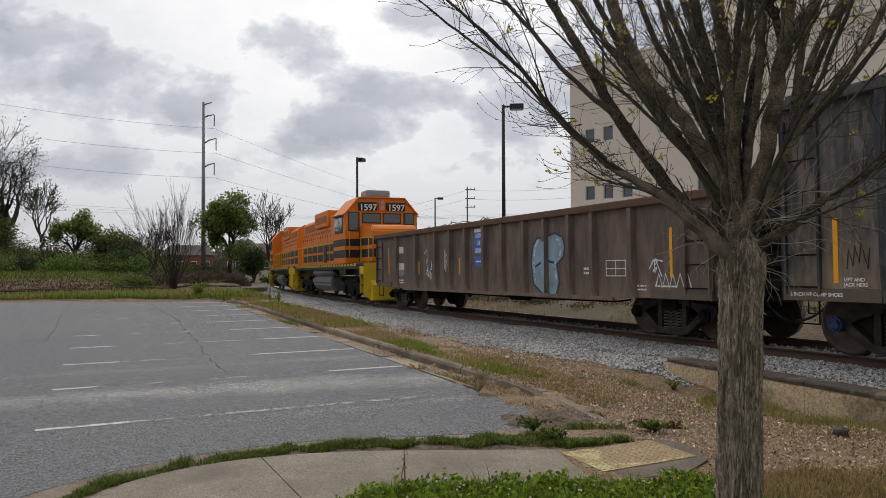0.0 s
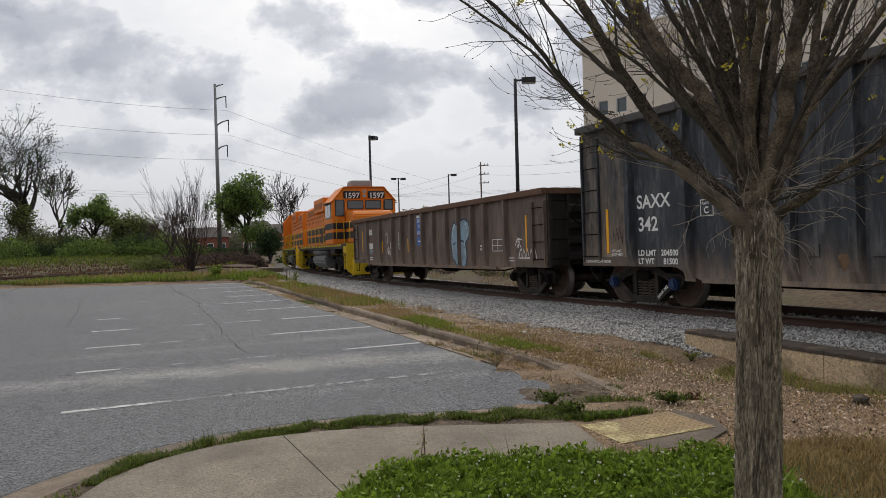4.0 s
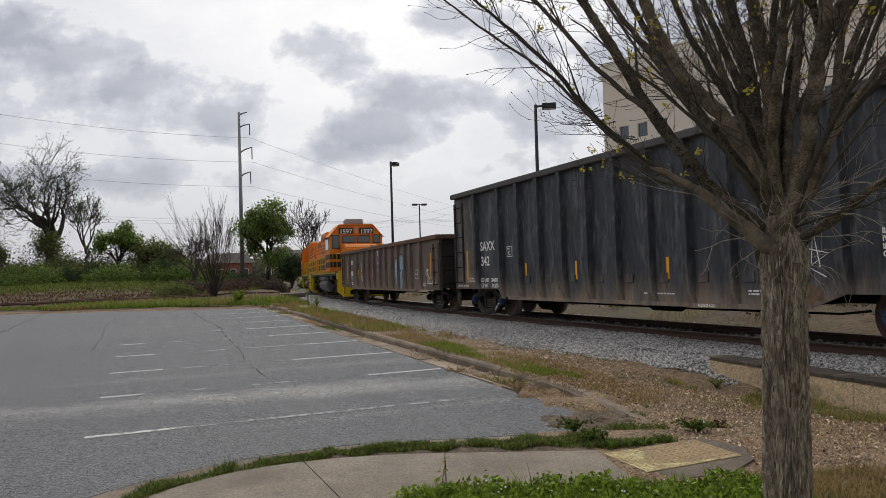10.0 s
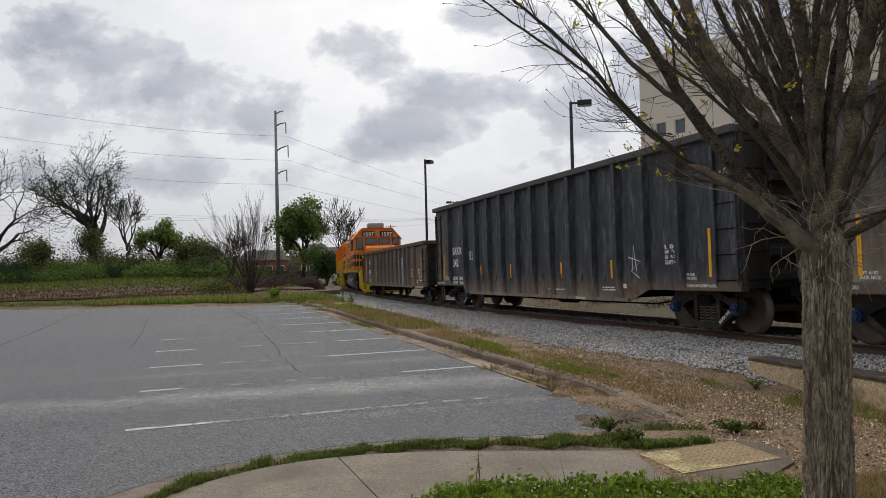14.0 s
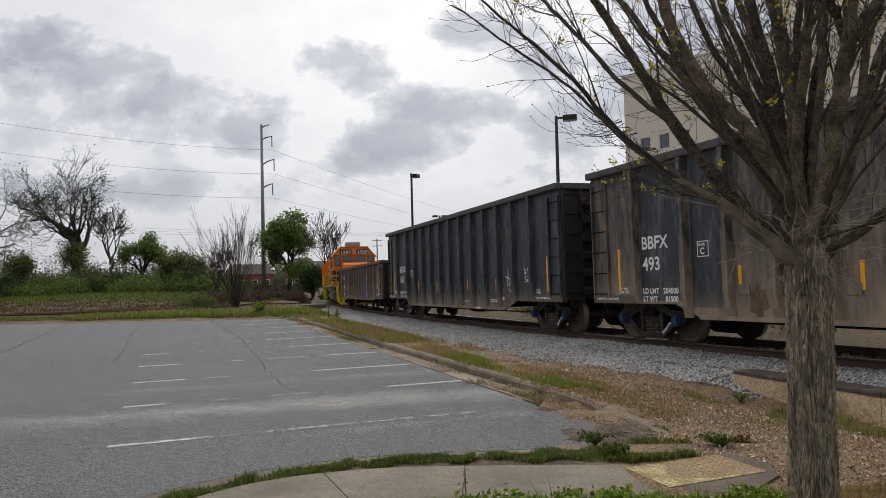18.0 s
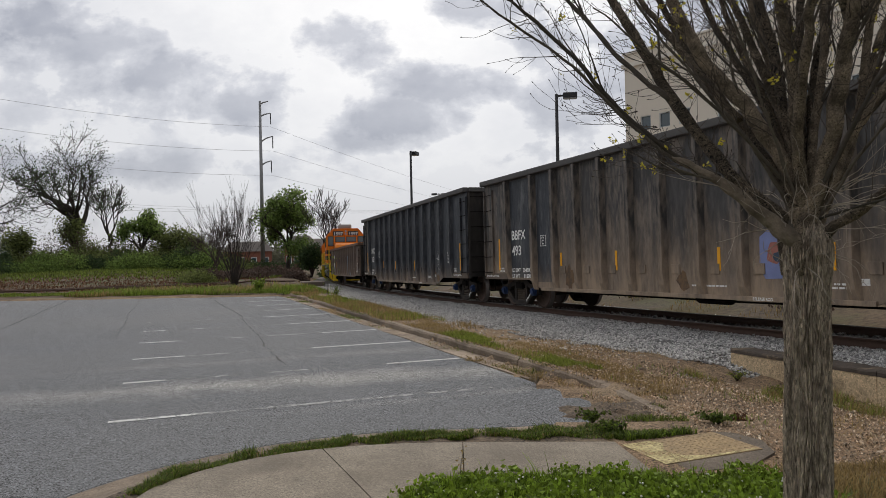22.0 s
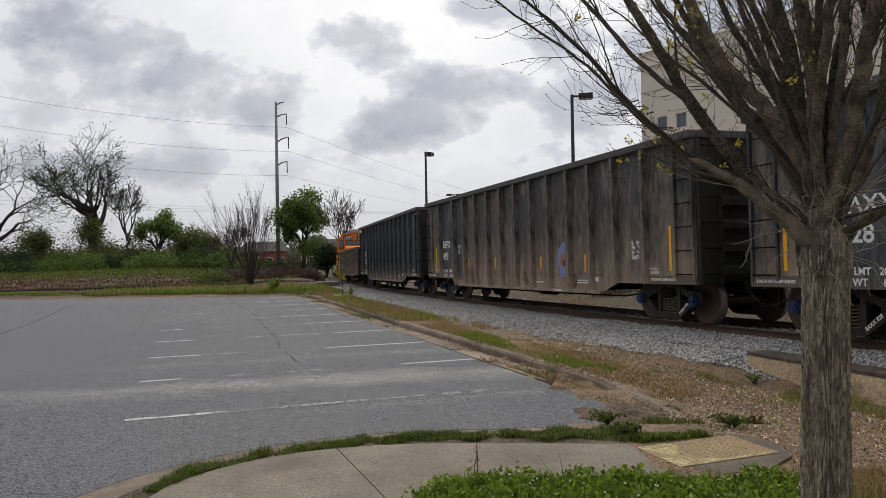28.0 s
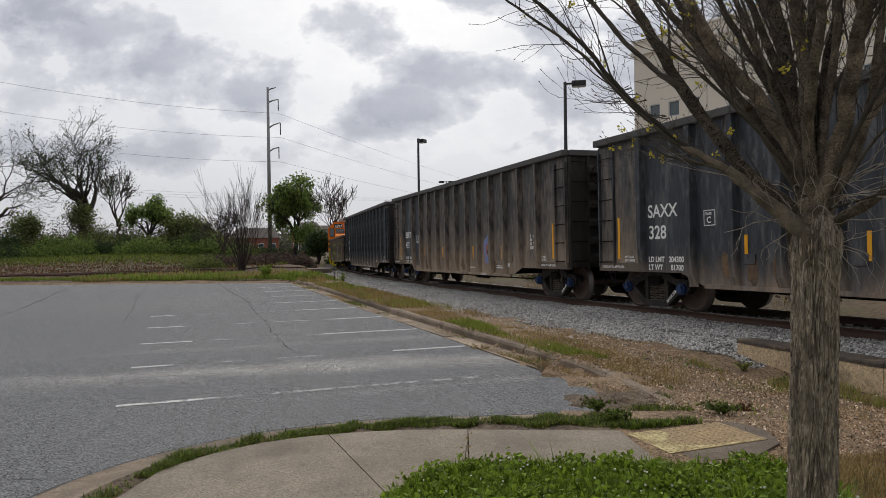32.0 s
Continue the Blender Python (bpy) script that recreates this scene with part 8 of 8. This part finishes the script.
def near_tree():
    rng = np.random.default_rng(77)
    t = new("near_tree")
    tagged(t, "leafless tree with a furrowed grey trunk and many upswept branches", "tree")
    t.matrix_basis = Matrix.Translation(TREE)
    part("trunk", trunk_mesh(), M["bark"], t, "furrowed grey-brown trunk")
    right = Vector((math.cos(radians(-22)), math.sin(radians(-22)), 0))
    ahead = Vector((-right.y, right.x, 0))
    twigs, pale, buds = [], [], []

    def twig(p, d, length, r, depth, out, lift=0.05, wander=0.16):
        pts, rad = [p.copy()], [r]
        steps = 6
        for i in range(steps):
            d = (d + Vector(rng.normal(size=3)) * wander + Vector((0, 0, lift))).normalized()
            p = p + d * length / steps
            pts.append(p.copy())
            rad.append(max(0.0011, r * (1 - 0.7 * (i + 1) / steps)))
        out.append((pts, rad))
        if out is twigs:
            # a small closed bud at the end, now and then a leafing one
            out.append(([pts[-1], pts[-1] + d * 0.006, pts[-1] + d * 0.014], [0.0014, 0.0030, 0.0010]))
            if rng.uniform() < 0.07:
                for _ in range(int(rng.integers(1, 4))):
                    buds.append(tuple(pts[-1] + Vector(rng.normal(size=3)) * 0.012))
        if depth:
            for k in range(int(rng.integers(2, 5))):
                i = int(rng.integers(1, steps + 1))
                a = Vector(rng.normal(size=3))
                nd_ = (d + (a - d * a.dot(d)).normalized() * rng.uniform(0.5, 0.95)).normalized()
                twig(pts[i], nd_, length * rng.uniform(0.35, 0.65), rad[i] * 0.75, depth - 1, out, lift, wander)

    def limb(foot, tip, bow, lean, r0, r1, root=0.0, run=True):
        """A limb from foot to tip (sideways, up), bowed at its thirds, leaning back or forward; it runs on above the tip."""
        f, e = Vector(foot), Vector(tip)
        along = e - f
        side = Vector((-along.y, along.x)).normalized()
        span = along.length
        more = int(max(3, min(9, 0.6 / span * 14))) if run else 1
        pts, rad = [], []
        wob = Vector((0, 0, 0))
        n = 14
        rise = foot[1] < 2.15 and abs(foot[0]) < 0.16
        if rise:
            # it leaves the trunk lower down, at its own side
            out = right * (0.55 * f.x - 0.02) + ahead * max(-0.07, min(0.07, 0.16 * lean))
            pts += [out * 0.8 + Vector((0, 0, min(1.58, f.y - 0.14))), out + Vector((0, 0, min(1.74, f.y - 0.07)))]
            rad += [r0 * 1.15, r0 * 1.2]
        for i in range(n + more + 1):
            u = i / n
            c = min(u, 1.0)
            q = f + along * u + side * (3 * bow[0] * c * (1 - c) ** 2 + 3 * bow[1] * c * c * (1 - c))
            if u > 1:
                q = q - side * bow[1] * 3 * (u - 1) * 0.8
            wob = wob * 0.86 + Vector(rng.normal(size=3)) * min(0.0065, 0.003 + r0 * 0.1)
            pts.append(right * q.x + Vector((0, 0, q.y)) + ahead * (root + (lean - root) * u) + wob)
            w = r0 + (r1 - r0) * c if u <= 1 else r1 * (1 - 0.6 * (u - 1) * n / more)
            rad.append(max(0.004, w * 0.86 * (1.0 + 0.25 * max(0.0, 1 - u * 5) ** 2) * rng.uniform(0.93, 1.07)))
        part("limb", gnarled("limb", pts, rad, len(t.children)), M["old_limb" if r0 > 0.05 else "limb" if r0 > 0.021 else "limb_young"], t)
        total = len(pts) - 1
        for i in range(total // 3, total + 1):
            dens = 0.35 + 1.25 * i / total
            for _ in range(int(dens + rng.uniform())):
                a = Vector(rng.normal(size=3))
                dd = (pts[i] - pts[i - 1]).normalized()
                nd_ = (dd * 0.55 + (a - dd * a.dot(dd)).normalized() * rng.uniform(0.5, 0.9)).normalized()
                twig(pts[i - 1].lerp(pts[i], rng.uniform()), nd_, rng.uniform(0.12, 0.42), min(0.0030, rad[i] * 0.4), 1 if rng.uniform() < 0.55 else 0, twigs, 0.06)
        for _ in range(1 if r0 < 0.015 else 3):
            i = int(rng.integers(total // 3, total - 3))
            a = Vector(rng.normal(size=3))
            dd = (pts[i + 1] - pts[i]).normalized()
            nd_ = (dd + (a - dd * a.dot(dd)).normalized() * 0.45).normalized()
            q, fp, fr = pts[i].copy(), [pts[i].copy()], [min(rng.uniform(0.005, 0.010), rad[i] * 0.45)]
            for j in range(8):
                nd_ = (nd_ + Vector(rng.normal(size=3)) * 0.06 + Vector((0, 0, 0.04))).normalized()
                q = q + nd_ * min(span, 1.0) * 0.075
                fp.append(q.copy())
                fr.append(max(0.0025, fr[0] * (1 - 0.7 * (j + 1) / 8)))
            part("branch", tube_mesh("branch", [(fp, fr)], 8), M["limb_young"], t)
            for j in range(2, 9):
                if rng.uniform() < 0.8:
                    a = Vector(rng.normal(size=3))
                    twig(fp[j], (nd_ * 0.6 + a.normalized() * 0.7).normalized(), rng.uniform(0.12, 0.35), min(0.003, fr[j] * 0.5), 1, twigs, 0.06)

    limb((0.0, 1.70), (-0.57, 2.19), (-0.03, -0.08), -0.12, 0.056, 0.022, -0.05, False)
    limb((-0.40, 2.12), (-1.36, 3.05), (0.16, 0.0), -0.25, 0.018, 0.012)
    limb((-0.47, 2.14), (-1.32, 2.92), (0.13, -0.04), -0.35, 0.012, 0.009)
    limb((-0.67, 2.59), (-1.35, 3.36), (0.07, 0.01), 0.10, 0.018, 0.013, 0.08)
    limb((-0.09, 1.85), (-1.06, 3.34), (0.14, 0.05), 0.15, 0.044, 0.029)
    limb((-0.30, 2.42), (-0.95, 3.39), (0.03, 0.0), 0.35, 0.026, 0.018, 0.05)
    # a second, darker fan behind
    limb((-0.04, 1.95), (-0.80, 3.35), (-0.04, 0.06), 0.55, 0.034, 0.022)
    limb((-0.02, 1.95), (-0.46, 3.40), (-0.08, 0.03), 0.65, 0.028, 0.018)
    limb((0.00, 1.95), (-0.26, 3.40), (0.05, -0.03), 0.70, 0.032, 0.022)
    limb((0.01, 1.95), (-0.05, 3.40), (-0.04, 0.03), 0.65, 0.026, 0.016)
    limb((0.05, 1.95), (0.22, 3.35), (0.06, 0.02), 0.60, 0.034, 0.022)
    limb((0.06, 1.92), (0.34, 3.30), (-0.08, 0.03), 0.60, 0.028, 0.018)
    limb((0.08, 1.92), (0.62, 3.20), (-0.05, 0.06), 0.55, 0.028, 0.018)
    # thin crossing shoots before the limbs
    limb((-0.06, 1.95), (-0.72, 2.95), (-0.06, 0.03), -0.45, 0.012, 0.007)
    limb((0.02, 1.9), (-0.30, 2.9), (0.06, -0.03), -0.5, 0.010, 0.007)
    limb((0.06, 1.85), (0.66, 2.62), (0.05, 0.03), -0.3, 0.011, 0.007)
    limb((0.04, 1.85), (0.60, 2.05), (0.02, -0.04), -0.3, 0.009, 0.006)
    limb((-0.02, 1.97), (-0.63, 3.20), (-0.14, 0.14), -0.10, 0.044, 0.038)
    limb((-0.05, 2.10), (-0.54, 3.37), (-0.06, 0.06), 0.45, 0.026, 0.020)
    limb((-0.05, 2.03), (-0.55, 2.61), (-0.01, -0.04), -0.40, 0.012, 0.010)
    limb((-0.03, 2.06), (-0.38, 3.29), (-0.09, 0.02), 0.30, 0.029, 0.022)
    limb((-0.03, 2.06), (-0.32, 3.37), (-0.07, -0.02), 0.55, 0.026, 0.023)
    limb((-0.02, 2.06), (-0.22, 3.24), (-0.03, -0.02), 0.20, 0.035, 0.029)
    limb((-0.00, 2.06), (-0.12, 3.14), (-0.04, -0.04), -0.05, 0.035, 0.032)
    limb((0.01, 2.06), (0.03, 3.30), (0.05, 0.02), 0.50, 0.026, 0.023)
    limb((0.01, 1.92), (0.08, 2.98), (0.10, 0.02), -0.45, 0.035, 0.025)
    limb((0.07, 2.06), (0.15, 3.24), (0.02, -0.04), 0.35, 0.029, 0.022)
    limb((0.03, 1.91), (0.23, 2.83), (-0.02, -0.03), -0.15, 0.050, 0.044)
    limb((0.23, 2.85), (0.16, 3.06), (0.00, 0.00), -0.20, 0.026, 0.020, -0.15)
    limb((0.24, 2.84), (0.39, 3.11), (-0.02, 0.00), 0.05, 0.035, 0.029, -0.15)
    limb((0.08, 1.97), (0.43, 3.17), (-0.15, 0.06), 0.25, 0.029, 0.022)
    limb((0.09, 1.97), (0.57, 3.20), (-0.11, 0.11), 0.40, 0.026, 0.020)
    limb((0.05, 1.91), (0.52, 2.96), (0.03, -0.07), -0.35, 0.015, 0.012)
    limb((0.11, 1.97), (0.72, 3.05), (0.13, -0.07), 0.10, 0.026, 0.019)
    limb((0.12, 2.00), (0.75, 2.96), (0.15, -0.04), 0.25, 0.020, 0.015)
    limb((0.06, 1.74), (0.68, 2.25), (0.02, -0.03), -0.10, 0.035, 0.018)
    # thin drooping side shoots low on the outer limbs
    for _ in range(22):
        u = rng.uniform(0.1, 0.75)
        p = right * (-0.45 - 0.62 * u) + Vector((0, 0, 2.16 + 0.58 * u)) - ahead * 0.15 * u
        d = (-right + ahead * rng.normal() * 0.35 + Vector((0, 0, rng.uniform(-0.75, 0.05)))).normalized()
        twig(p, d, rng.uniform(0.2, 0.5), 0.0028, 1, twigs, 0.13, 0.09)
    # pale sprouts dangling round the crotch, and long ones reaching sideways
    for _ in range(40):
        a = rng.uniform(0, 6.283)
        p = Vector((0.11 * math.cos(a), 0.11 * math.sin(a), rng.uniform(1.6, 2.05)))
        d = Vector((math.cos(a), math.sin(a), rng.uniform(-0.2, 1.4))).normalized()
        twig(p, d, rng.uniform(0.15, 0.42), 0.0028, 0 if rng.uniform() < 0.5 else 1, pale, rng.choice([-0.30, -0.18, 0.12]), 0.26)
    for k in range(11):
        sgn = 1 if k % 4 else -1
        p = right * 0.10 * sgn + Vector((0, 0, rng.uniform(1.75, 2.05)))
        d = (right * sgn + ahead * rng.normal() * 0.4 + Vector((0, 0, rng.uniform(0.0, 0.6)))).normalized()
        twig(p, d, rng.uniform(0.35, 0.8), 0.0032, 1, pale, -0.06, 0.2)
    tw = part("twig_growth", tube_mesh("twig_growth", twigs, 4), M["twig"], t)
    tagged(tw, kind="stuff")
    pl = part("sprout_growth", tube_mesh("sprout_growth", pale, 4), M["pale_twig"], t, "pale tangled sprouts")
    tagged(pl, kind="stuff")
    P = np.repeat(np.array(buds), 3, axis=0)
    P = P + rng.normal(size=P.shape) * 0.009
    bd = part("bud_growth", leaf_cards("bud_growth", P, 0.021, rng), M["bud"], t, "yellow-green opening buds")
    tagged(bd, kind="stuff")


near_tree()

motions()
